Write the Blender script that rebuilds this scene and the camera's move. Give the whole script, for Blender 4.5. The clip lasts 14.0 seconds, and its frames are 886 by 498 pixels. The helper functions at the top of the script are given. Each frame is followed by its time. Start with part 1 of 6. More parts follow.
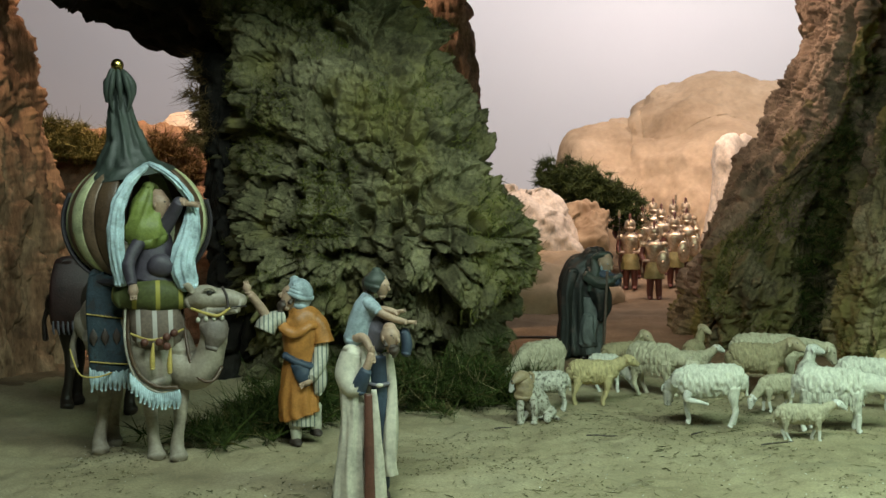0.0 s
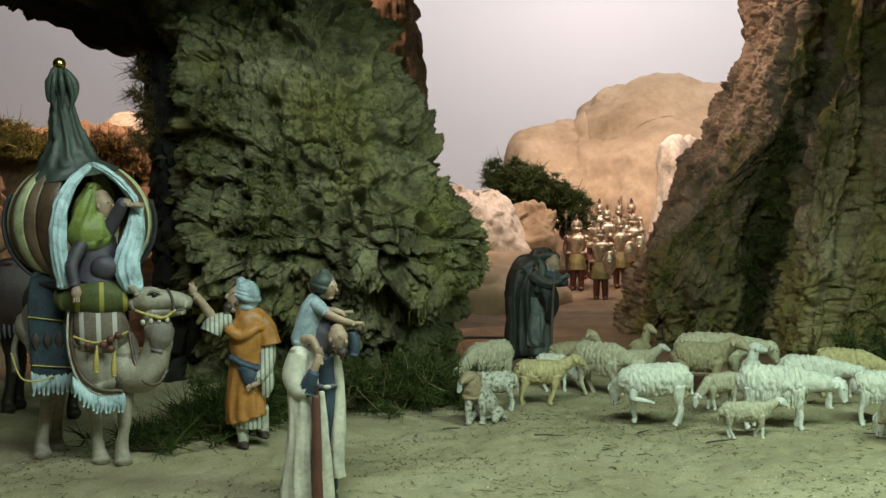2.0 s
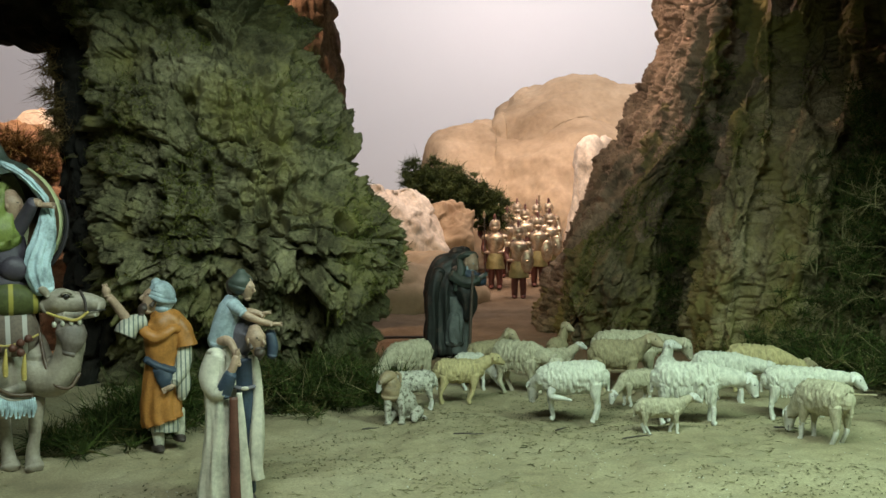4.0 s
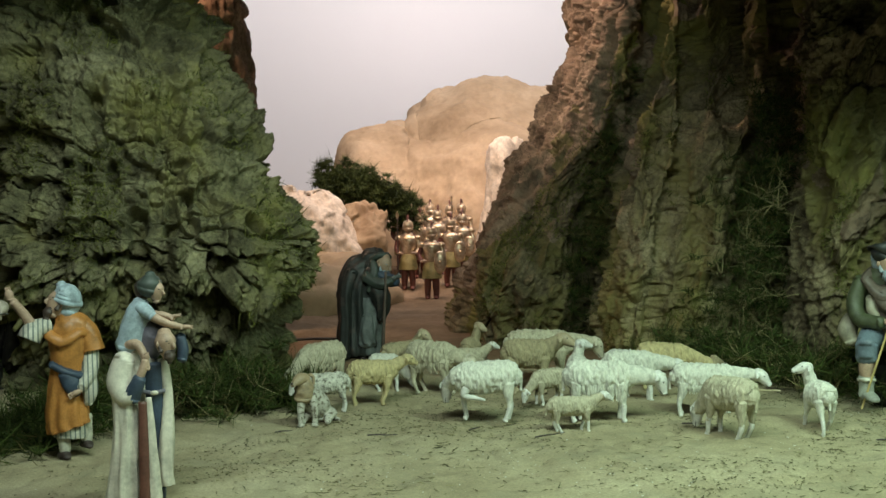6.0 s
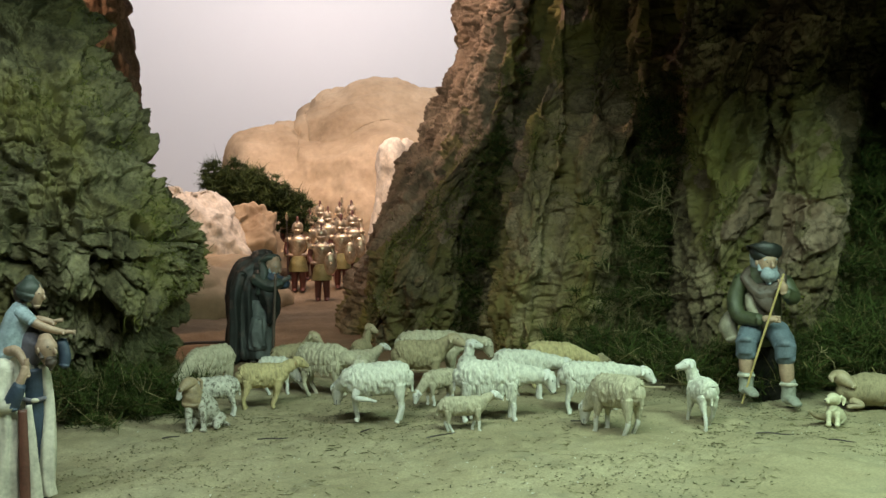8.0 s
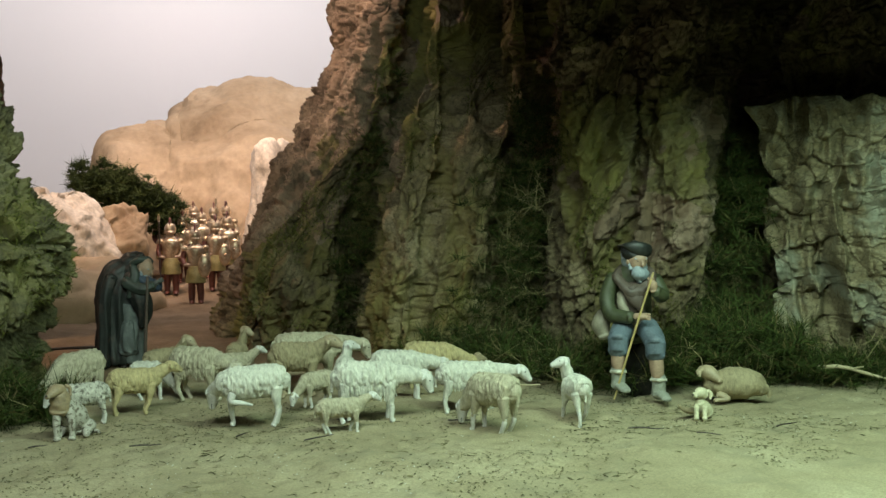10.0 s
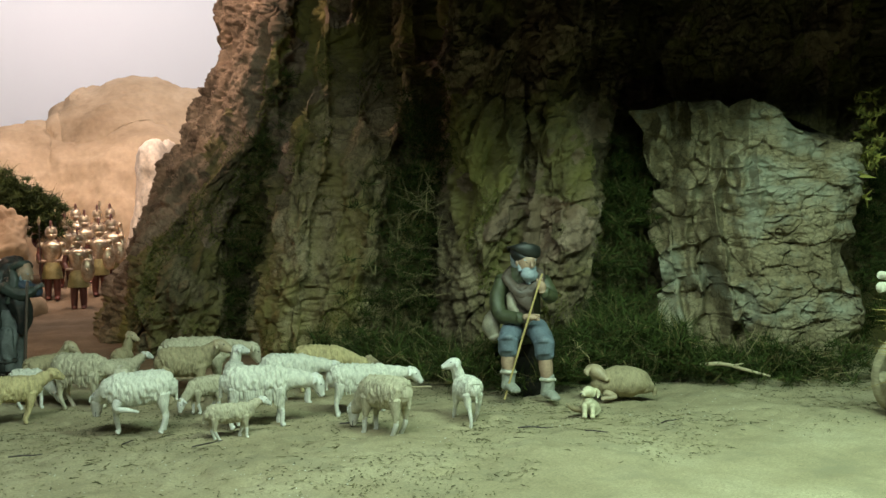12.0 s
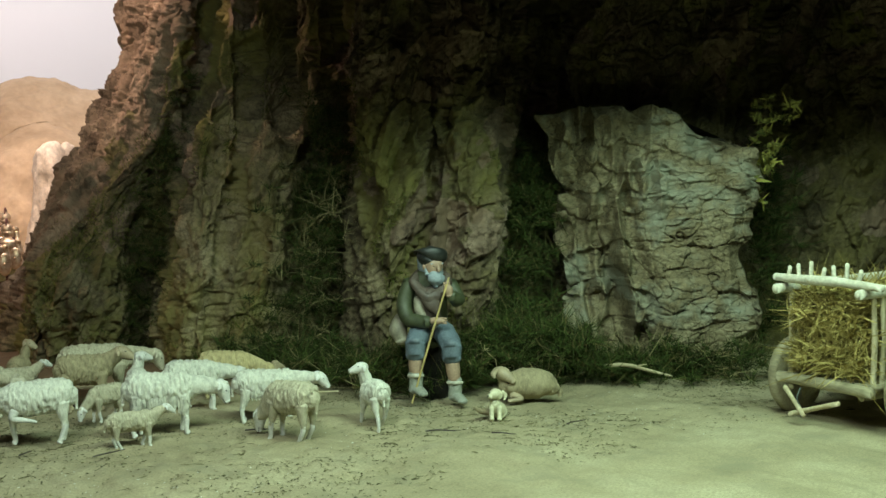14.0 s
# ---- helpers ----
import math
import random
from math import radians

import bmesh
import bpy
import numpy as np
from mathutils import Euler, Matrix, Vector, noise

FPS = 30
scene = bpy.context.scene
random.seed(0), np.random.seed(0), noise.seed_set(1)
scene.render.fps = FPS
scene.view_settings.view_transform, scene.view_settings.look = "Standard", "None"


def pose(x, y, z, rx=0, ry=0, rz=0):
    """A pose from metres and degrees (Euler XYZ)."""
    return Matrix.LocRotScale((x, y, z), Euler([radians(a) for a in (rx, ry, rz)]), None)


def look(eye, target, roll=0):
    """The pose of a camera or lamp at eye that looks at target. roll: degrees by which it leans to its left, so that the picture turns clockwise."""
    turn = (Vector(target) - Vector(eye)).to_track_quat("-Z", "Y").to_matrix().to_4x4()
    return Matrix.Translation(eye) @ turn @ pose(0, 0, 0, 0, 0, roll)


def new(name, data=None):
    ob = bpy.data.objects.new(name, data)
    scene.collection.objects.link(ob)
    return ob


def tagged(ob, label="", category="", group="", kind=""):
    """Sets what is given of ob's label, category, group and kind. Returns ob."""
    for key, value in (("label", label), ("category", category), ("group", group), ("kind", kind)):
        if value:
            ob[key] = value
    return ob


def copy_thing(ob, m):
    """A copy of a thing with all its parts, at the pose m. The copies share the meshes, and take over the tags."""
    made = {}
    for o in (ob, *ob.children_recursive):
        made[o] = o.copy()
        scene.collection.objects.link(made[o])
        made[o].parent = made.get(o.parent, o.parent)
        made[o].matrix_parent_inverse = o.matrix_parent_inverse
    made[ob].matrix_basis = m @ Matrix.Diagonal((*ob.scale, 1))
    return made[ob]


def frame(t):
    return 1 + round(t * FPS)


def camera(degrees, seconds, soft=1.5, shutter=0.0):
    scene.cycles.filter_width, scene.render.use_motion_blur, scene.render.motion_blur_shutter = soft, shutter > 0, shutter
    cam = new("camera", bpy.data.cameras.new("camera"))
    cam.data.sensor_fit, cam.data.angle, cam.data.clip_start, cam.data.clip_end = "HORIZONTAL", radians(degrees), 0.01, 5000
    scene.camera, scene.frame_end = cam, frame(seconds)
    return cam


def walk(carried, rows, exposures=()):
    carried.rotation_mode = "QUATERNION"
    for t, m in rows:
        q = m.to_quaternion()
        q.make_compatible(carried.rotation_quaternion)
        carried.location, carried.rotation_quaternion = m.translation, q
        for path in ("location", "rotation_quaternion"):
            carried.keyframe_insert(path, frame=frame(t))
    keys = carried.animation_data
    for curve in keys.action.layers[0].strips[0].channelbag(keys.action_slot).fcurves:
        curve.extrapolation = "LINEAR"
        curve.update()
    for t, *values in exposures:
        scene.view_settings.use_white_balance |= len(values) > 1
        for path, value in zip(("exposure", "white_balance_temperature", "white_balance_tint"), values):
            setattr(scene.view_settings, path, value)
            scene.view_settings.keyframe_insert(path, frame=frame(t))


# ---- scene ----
# A tabletop nativity landscape of cork rocks and clay figurines, seen from a tripod that turns to the right.
# ---- camera: it stands still and pans ----
EYE, PITCH, LEAN = 0.41, -2.88, 0.69
cam = camera(43.36, 14.0, soft=1.5)
PAN = [
    (0.0, 0.0, 0.03), (0.5, 0.64, 0.04), (1.0, 1.29, 0.04), (1.5, 1.93, 0.04), (2.0, 2.69, 0.04), (2.5, 3.48, 0.01),
    (5.0, 9.22, -0.04), (5.5, 10.23, -0.05), (6.0, 11.34, -0.04), (6.5, 12.5, -0.04), (7.0, 13.94, -0.03),
    (7.5, 15.39, -0.03), (8.0, 16.97, -0.04), (10.5, 24.77, -0.07), (11.0, 26.16, -0.05), (11.5, 27.47, -0.03),
    (12.0, 28.92, -0.03), (12.5, 30.25, 0.0), (13.0, 31.01, 0.05), (13.5, 32.08, 0.08), (14.0, 33.71, 0.11),
]
walk(cam, [(t, pose(0, 0, EYE, 90 + PITCH + dp, 0, -yaw) @ pose(0, 0, 0, 0, 0, -LEAN)) for t, yaw, dp in PAN])

# ---- light: cool tubes over the front of the table, warm lamps over the back ----
world = bpy.data.worlds.new("world")
scene.world = world
world.use_nodes = True
world.node_tree.nodes["Background"].inputs["Color"].default_value = (0.75, 0.85, 1.0, 1)
world.node_tree.nodes["Background"].inputs["Strength"].default_value = 0.045
scene.view_settings.exposure = 0.0


def area_lamp(name, eye, target, sx, sy, watts, colour, spread=180):
    lamp = bpy.data.lights.new(name, "AREA")
    lamp.shape, lamp.size, lamp.size_y, lamp.energy, lamp.color, lamp.spread = "RECTANGLE", sx, sy, watts, colour, radians(spread)
    ob = new(name, lamp)
    ob.matrix_world = look(eye, target)
    return ob


WARM = (1.0, 0.66, 0.44)
area_lamp("tube_lamp", (-0.06, 0.80, 1.30), (-0.08, 2.1, 0.2), 0.7, 0.2, 13.0, (0.82, 1.0, 0.90))
area_lamp("tube_lamp", (0.62, 1.00, 1.15), (0.95, 2.0, 0.1), 0.9, 0.22, 8.0, (0.74, 1.0, 0.78))
area_lamp("tube_lamp", (1.25, 0.72, 1.12), (1.50, 1.02, 0.0), 1.0, 0.22, 20.0, (0.66, 1.0, 0.74))
area_lamp("back_lamp", (0.70, 3.75, 1.9), (0.98, 4.75, 0.2), 0.5, 0.3, 4.5, WARM, 70)
area_lamp("back_lamp", (0.12, 3.20, 1.58), (0.99, 3.08, 0.90), 0.30, 0.30, 2.2, (1.0, 0.70, 0.55), 42)
area_lamp("back_lamp", (0.92, 4.0, 1.98), (1.2, 6.4, 1.5), 0.06, 0.06, 1.5, (1.0, 0.84, 0.80), 60)
area_lamp("back_lamp", (-0.62, 2.98, 1.62), (-0.82, 3.28, 0.3), 0.4, 0.2, 16.0, WARM, 135)
area_lamp("back_lamp", (-1.02, 2.18, 1.36), (-1.15, 2.75, 0.85), 0.2, 0.2, 1.5, WARM, 64)
area_lamp("sky_lamp", (1.0, 4.0, 2.2), (0.9, 6.4, 0.9), 3.2, 0.2, 68.0, (1.0, 0.92, 0.92))

# ---- numpy noise ----


def hash01(ix, iy, iz, seed):
    """A number from 0 to 1 for each lattice point."""
    with np.errstate(over="ignore"):
        h = ix.astype(np.uint32) * np.uint32(374761393) + iy.astype(np.uint32) * np.uint32(668265263) + iz.astype(np.uint32) * np.uint32(1274126177) + np.uint32(seed * 974634777 & 0xFFFFFFFF)
        h = (h ^ (h >> np.uint32(13))) * np.uint32(1274126177)
        h = (h ^ (h >> np.uint32(16))) * np.uint32(2246822519)
    return ((h ^ (h >> np.uint32(15))) & np.uint32(0xFFFFFF)).astype(np.float32) / np.float32(0xFFFFFF)


def vnoise(p, seed=0):
    """Smooth noise from -1 to 1 at points p."""
    fl = np.floor(p)
    i = fl.astype(np.int32)
    f = (p - fl).astype(np.float32)
    f = f * f * f * (f * (f * 6 - 15) + 10)
    h = lambda dx, dy, dz: hash01(i[:, 0] + dx, i[:, 1] + dy, i[:, 2] + dz, seed)
    x, y, z = f[:, 0], f[:, 1], f[:, 2]
    planes = []
    for dz in (0, 1):
        a, b, c, d = h(0, 0, dz), h(1, 0, dz), h(0, 1, dz), h(1, 1, dz)
        a, c = a + (b - a) * x, c + (d - c) * x
        planes.append(a + (c - a) * y)
    return (planes[0] + (planes[1] - planes[0]) * z) * 2 - 1


def fbm(p, octaves=4, seed=0, gain=0.5):
    out, amp = np.zeros(len(p)), 1.0
    for k in range(octaves):
        out += amp * vnoise(p * 2.03**k + 17.3 * k, seed + k)
        amp *= gain
    return out


def cells(p, seed=0):
    """Nearest lattice cell: its distance, the gap to the second, the offset from its middle and three random numbers."""
    p = np.asarray(p, np.float32)
    i = np.floor(p - 0.5).astype(np.int32)
    n = len(p)
    f1, f2, best = np.full(n, 9.0, np.float32), np.full(n, 9.0, np.float32), np.zeros((n, 3), np.int32)
    off = np.zeros((n, 3), np.float32)
    for k in range(8):
        c = i + np.array((k & 1, k >> 1 & 1, k >> 2), np.int32)
        d = np.stack([p[:, j] - (c[:, j] + 0.2 + 0.6 * hash01(c[:, 0], c[:, 1], c[:, 2], seed + j)) for j in range(3)], -1)
        q = np.sqrt((d * d).sum(-1))
        near = q < f1
        f2 = np.where(near, f1, np.minimum(f2, q))
        f1 = np.where(near, q, f1)
        best[near], off[near] = c[near], d[near]
    rnd = np.stack([hash01(best[:, 0], best[:, 1], best[:, 2], seed + 7 + j) for j in range(3)], -1)
    return f1, f2 - f1, off, rnd


def bark(p, scale, amp, seed, crack=1.0, tilt=1.0, soft=0.15, sizes=((0.45, 1.1), (1.0, 0.8), (2.2, 0.28))):
    """Relief of cork bark in metres: flat-topped plates of uneven height and tilt with cracks between, in three sizes, and grain."""
    scale = np.asarray(scale, float)
    warp = np.stack([fbm(p * scale * 0.7, 3, seed + 20), fbm(p * scale * 0.7, 3, seed + 21), fbm(p * scale * 0.7, 3, seed + 22)], -1)
    out = np.zeros(len(p))
    for k, (size, height) in enumerate(sizes):
        f1, gap, off, rnd = cells(p * scale * size + 0.5 * warp * size**0.5 + 3.1 * k, seed + 40 * k)
        edge = np.clip((gap - 0.01) / soft, 0, 1)
        edge = edge * (2 - edge)
        plate = 0.15 + 0.85 * rnd[:, 0] + tilt * ((off * (rnd - 0.5)).sum(-1) * 0.9 + off[:, 2] * (0.1 - 0.5 * rnd[:, 1]))
        out += height * (np.clip(plate, 0, 1.5) * edge - crack * 0.22 * (1 - np.clip(gap / 0.08, 0, 1)))
    return amp * (out - 0.75 + 0.09 * fbm(p * scale * 5.0, 4, seed + 60, 0.6))


# ---- meshes ----


def mesh_from(name, verts, faces, materials, index=None, smooth=True):
    me = bpy.data.meshes.new(name)
    verts = np.asarray(verts, np.float32)
    faces = list(faces) if not isinstance(faces, np.ndarray) else faces
    if isinstance(faces, np.ndarray):
        n, k = faces.shape
        me.vertices.add(len(verts))
        me.vertices.foreach_set("co", verts.ravel())
        me.loops.add(n * k)
        me.loops.foreach_set("vertex_index", faces.astype(np.int32).ravel())
        me.polygons.add(n)
        me.polygons.foreach_set("loop_start", np.arange(0, n * k, k, dtype=np.int32))
        me.polygons.foreach_set("loop_total", np.full(n, k, np.int32))
    else:
        me.from_pydata(verts.tolist(), [], faces)
    for m in materials:
        me.materials.append(m)
    if index is not None:
        me.polygons.foreach_set("material_index", np.asarray(index, np.int32))
    me.polygons.foreach_set("use_smooth", np.full(len(me.polygons), smooth))
    me.update(calc_edges=True)
    me.validate()
    return me


def grid_faces(nu, nv, wrap_u=False):
    """Quads of a grid whose vertices run u first; wrap_u closes it."""
    u = np.arange(nu if wrap_u else nu - 1)
    a, b = np.meshgrid(u, np.arange(nv - 1))
    a, b = a.ravel(), b.ravel()
    a2 = (a + 1) % nu
    return np.stack([b * nu + a, b * nu + a2, (b + 1) * nu + a2, (b + 1) * nu + a], -1)


def smooth_rows(rows, n, closed=False):
    """Catmull-Rom through rows of numbers, n samples in all."""
    rows = np.asarray(rows, float)
    m = len(rows)
    t = np.linspace(0, m if closed else m - 1, n, endpoint=not closed)
    i = np.floor(t).astype(int)
    if not closed:
        i = np.minimum(i, m - 2)
    f = (t - i)[:, None]
    pick = (lambda k: rows[k % m]) if closed else (lambda k: rows[np.clip(k, 0, m - 1)])
    a, b, c, d = pick(i - 1), pick(i), pick(i + 1), pick(i + 2)
    return 0.5 * (2 * b + (c - a) * f + (2 * a - 5 * b + 4 * c - d) * f**2 + (3 * b - a - 3 * c + d) * f**3)


def grid_normals(v):
    du = np.gradient(v, axis=1)
    dv = np.gradient(v, axis=0)
    n = np.cross(du, dv)
    return n / (np.linalg.norm(n, axis=-1, keepdims=True) + 1e-12)


# ---- materials ----


def node_material(name, stops, scale, rough=0.8, bump=0.3, fine=8.0, patch=None, patch_scale=6.0, patch_edge=(0.5, 0.62), metal=0.0,
                  speck=None, detail=6.0, bump_distance=0.004, stretch=(1, 1, 1), spec=0.3, crack=0.0, grain_mix=0.55):
    """A procedural surface: colour stops over a broad noise, a fine grain, patches of a second colour and specks."""
    m = bpy.data.materials.new(name)
    m.use_nodes = True
    nt = m.node_tree
    bsdf = nt.nodes["Principled BSDF"]
    bsdf.inputs["Specular IOR Level"].default_value = spec
    bsdf.inputs["Metallic"].default_value = metal
    tc = nt.nodes.new("ShaderNodeTexCoord")
    mp = nt.nodes.new("ShaderNodeMapping")
    mp.inputs["Scale"].default_value = stretch
    nt.links.new(tc.outputs["Object"], mp.inputs["Vector"])

    def noise_node(s, d=detail, r=0.6):
        n = nt.nodes.new("ShaderNodeTexNoise")
        n.inputs["Scale"].default_value, n.inputs["Detail"].default_value, n.inputs["Roughness"].default_value = s, d, r
        nt.links.new(mp.outputs["Vector"], n.inputs["Vector"])
        return n

    def ramp(value, pairs):
        r = nt.nodes.new("ShaderNodeValToRGB")
        el = r.color_ramp.elements
        for k, (pos, col) in enumerate(pairs):
            e = el[k] if k < 2 else el.new(pos)
            e.position, e.color = pos, (*col, 1) if len(col) == 3 else col
        nt.links.new(value, r.inputs["Fac"])
        return r

    def mix(fac, a, b, kind="MIX"):
        x = nt.nodes.new("ShaderNodeMix")
        x.data_type, x.blend_type = "RGBA", kind
        if isinstance(fac, float):
            x.inputs["Factor"].default_value = fac
        else:
            nt.links.new(fac, x.inputs["Factor"])
        for sock, v in ((x.inputs[6], a), (x.inputs[7], b)):
            if isinstance(v, tuple):
                sock.default_value = (*v, 1)
            else:
                nt.links.new(v, sock)
        return x.outputs[2]

    broad = noise_node(scale)
    n = len(stops)
    colour = ramp(broad.outputs["Fac"], [(0.3 + 0.4 * k / max(1, n - 1), c) for k, c in enumerate(stops)]).outputs["Color"]
    grain = noise_node(scale * fine, 4.0)
    colour = mix(grain_mix, colour, ramp(grain.outputs["Fac"], [(0.25, (0.45, 0.45, 0.45)), (0.75, (1.35, 1.35, 1.35))]).outputs["Color"], "MULTIPLY")
    height = grain.outputs["Fac"]
    if crack:
        wn = noise_node(crack * 0.8, 4.0)
        add = nt.nodes.new("ShaderNodeVectorMath")
        add.operation = "MULTIPLY_ADD"
        add.inputs[1].default_value = (0.05, 0.05, 0.05)
        nt.links.new(wn.outputs["Color"], add.inputs[0])
        nt.links.new(mp.outputs["Vector"], add.inputs[2])
        vo = nt.nodes.new("ShaderNodeTexVoronoi")
        vo.feature = "DISTANCE_TO_EDGE"
        vo.inputs["Scale"].default_value = crack
        nt.links.new(add.outputs[0], vo.inputs["Vector"])
        line = ramp(vo.outputs["Distance"], [(0.0, (0.16, 0.16, 0.16)), (0.07, (1, 1, 1))])
        colour = mix(0.5, colour, line.outputs["Color"], "MULTIPLY")
        mm = nt.nodes.new("ShaderNodeMath")
        mm.operation = "MULTIPLY_ADD"
        mm.inputs[1].default_value = 0.7
        nt.links.new(line.outputs["Color"], mm.inputs[0])
        nt.links.new(height, mm.inputs[2])
        height = mm.outputs[0]
    if patch:
        pn = noise_node(patch_scale, 5.0, 0.65)
        colour = mix(ramp(pn.outputs["Fac"], [(patch_edge[0], (0, 0, 0)), (patch_edge[1], (1, 1, 1))]).outputs["Color"], colour, patch)
    if speck:
        sn = noise_node(scale * fine * 2.2, 2.0)
        colour = mix(ramp(sn.outputs["Fac"], [(0.64, (0, 0, 0)), (0.70, (1, 1, 1))]).outputs["Color"], colour, speck)
    nt.links.new(colour, bsdf.inputs["Base Color"])
    r = ramp(grain.outputs["Fac"], [(0.2, (rough * 0.85,) * 3), (0.8, (min(1, rough * 1.12),) * 3)])
    nt.links.new(r.outputs["Color"], bsdf.inputs["Roughness"])
    if bump:
        b = nt.nodes.new("ShaderNodeBump")
        b.inputs["Strength"].default_value, b.inputs["Distance"].default_value = bump, bump_distance
        nt.links.new(height, b.inputs["Height"])
        nt.links.new(b.outputs["Normal"], bsdf.inputs["Normal"])
    return m


CORK = node_material("green_cork", [(0.070, 0.062, 0.032), (0.175, 0.16, 0.085), (0.335, 0.305, 0.185)], 12, 0.9, 0.6, 9, patch=(0.205, 0.185, 0.055), patch_scale=6, patch_edge=(0.49, 0.68), crack=60, grain_mix=0.7, bump_distance=0.004)
BROWN = node_material("brown_cork", [(0.060, 0.044, 0.026), (0.15, 0.117, 0.066), (0.285, 0.225, 0.135)], 11, 0.9, 0.6, 9, patch=(0.19, 0.165, 0.052), patch_scale=4, patch_edge=(0.44, 0.62), stretch=(1, 1, 0.8), crack=50, grain_mix=0.7, bump_distance=0.004)
RUST = node_material("rust_brown_cork", [(0.11, 0.06, 0.036), (0.25, 0.155, 0.10), (0.40, 0.275, 0.185)], 12, 0.9, 0.5, 9, patch=(0.29, 0.185, 0.11), patch_scale=5, stretch=(1, 1, 0.6), crack=50, grain_mix=0.6, bump_distance=0.004)
# khaki tone plus painted light: a brighter copy of the brown cork
KHAKI_LIT = node_material("lit_khaki_cork", [(0.125, 0.094, 0.052), (0.30, 0.235, 0.132), (0.47, 0.385, 0.24)], 11, 0.9, 0.6, 9, patch=(0.28, 0.235, 0.085), patch_scale=4, patch_edge=(0.46, 0.64), stretch=(1, 1, 0.8), crack=50, grain_mix=0.7, bump_distance=0.004)
FLANK = node_material("grey_brown_cork", [(0.10, 0.068, 0.044), (0.22, 0.16, 0.11), (0.36, 0.275, 0.195)], 12, 0.9, 0.5, 9, patch=(0.25, 0.175, 0.115), patch_scale=5, stretch=(1, 1, 0.6), crack=50, grain_mix=0.6, bump_distance=0.004)
PALE = node_material("pale_cork", [(0.13, 0.10, 0.055), (0.245, 0.20, 0.118), (0.345, 0.295, 0.19)], 9, 0.9, 0.6, 12, patch=(0.295, 0.295, 0.225), patch_scale=5, patch_edge=(0.52, 0.66), stretch=(1, 1, 1.4), crack=34, grain_mix=0.65, bump_distance=0.004)
PILLAR = node_material("dark_brown_cork", [(0.10, 0.056, 0.032), (0.25, 0.15, 0.088), (0.40, 0.27, 0.17)], 14, 0.9, 0.7, 8, patch=(0.36, 0.21, 0.11), patch_scale=7, patch_edge=(0.52, 0.66), stretch=(1, 1, 0.35), grain_mix=0.75, bump_distance=0.006)
# shade on the arch and its leg is put into this near-black cork
BLACK = node_material("shaded_dark_cork", [(0.010, 0.009, 0.008), (0.022, 0.02, 0.016), (0.04, 0.035, 0.028)], 14, 0.95, 0.5, 9)
TAN = node_material("painted_plaster", [(0.30, 0.21, 0.125), (0.42, 0.305, 0.19), (0.51, 0.385, 0.255)], 3.5, 0.9, 0.4, 14, patch=(0.29, 0.195, 0.12), patch_scale=2.6, patch_edge=(0.54, 0.70), grain_mix=0.25)
STONE = node_material("pale_stone", [(0.62, 0.50, 0.39), (0.74, 0.63, 0.51), (0.80, 0.72, 0.62)], 8, 0.9, 0.5, 9)
EARTH = node_material("brown_earth", [(0.13, 0.088, 0.052), (0.21, 0.145, 0.088), (0.28, 0.20, 0.13)], 5, 0.95, 0.6, 40, bump_distance=0.003)
SAND = node_material("sand", [(0.29, 0.245, 0.148), (0.375, 0.32, 0.20), (0.445, 0.39, 0.258)], 5, 0.95, 0.6, 50, patch=(0.26, 0.232, 0.15), patch_scale=9, patch_edge=(0.52, 0.75), speck=(0.19, 0.17, 0.105), bump_distance=0.003)
SKY = node_material("painted_sky", [(0.76, 0.76, 0.775), (0.77, 0.768, 0.775)], 0.7, 0.42, 0.0, 3, spec=0.5, grain_mix=0.03)
ROOM = node_material("room_wall", [(0.05, 0.05, 0.05), (0.07, 0.065, 0.06)], 2, 0.9, 0.1, 10)


# ---- structure ----


def ground_height(x, y):
    """Height of the sand: flat where the figures stand, banked up along the rocks, a slope at the back."""
    p = np.stack([x, y, 0 * x], -1)
    h = 0.008 * fbm(p * 5, 3, 3) + 0.0036 * fbm(p * 34, 4, 9)
    d = np.hypot(x, y)
    h += 0.10 * np.clip((d - 4.05) / 0.9, 0, 1)
    return h - 0.003


def build_ground():
    xs = np.concatenate([np.linspace(-4.2, -1.1, 40)[:-1], np.linspace(-1.1, 2.0, 560)[:-1], np.linspace(2.0, 5.2, 60)])
    ys = np.concatenate([np.linspace(0.50, 1.35, 60)[:-1], np.linspace(1.35, 2.7, 250)[:-1], np.linspace(2.7, 7.6, 160)])
    x, y = np.meshgrid(xs, ys)
    z = ground_height(x.ravel(), y.ravel())
    v = np.stack([x.ravel(), y.ravel(), z], -1)
    f = grid_faces(len(xs), len(ys))
    mid = v[f[:, 0]]
    far = mid[:, 1] + 0.25 * fbm(mid * (6, 6, 0), 3, 12) > 2.62
    ob = new("ground", mesh_from("ground", v, f, [SAND, EARTH], far.astype(int)))
    tagged(ob, "pale sandy ground strewn over the display table", "ground", kind="structure")


def box_mesh(name, lo, hi, material, bevel=0.0):
    bm = bmesh.new()
    bmesh.ops.create_cube(bm, size=1)
    lo, hi = Vector(lo), Vector(hi)
    for v in bm.verts:
        v.co = Vector([(lo[k] + hi[k]) / 2 + v.co[k] * (hi[k] - lo[k]) for k in range(3)])
    if bevel:
        bmesh.ops.bevel(bm, geom=bm.edges[:], offset=bevel, segments=2, affect="EDGES")
    me = bpy.data.meshes.new(name)
    bm.to_mesh(me)
    bm.free()
    me.materials.append(material)
    return me


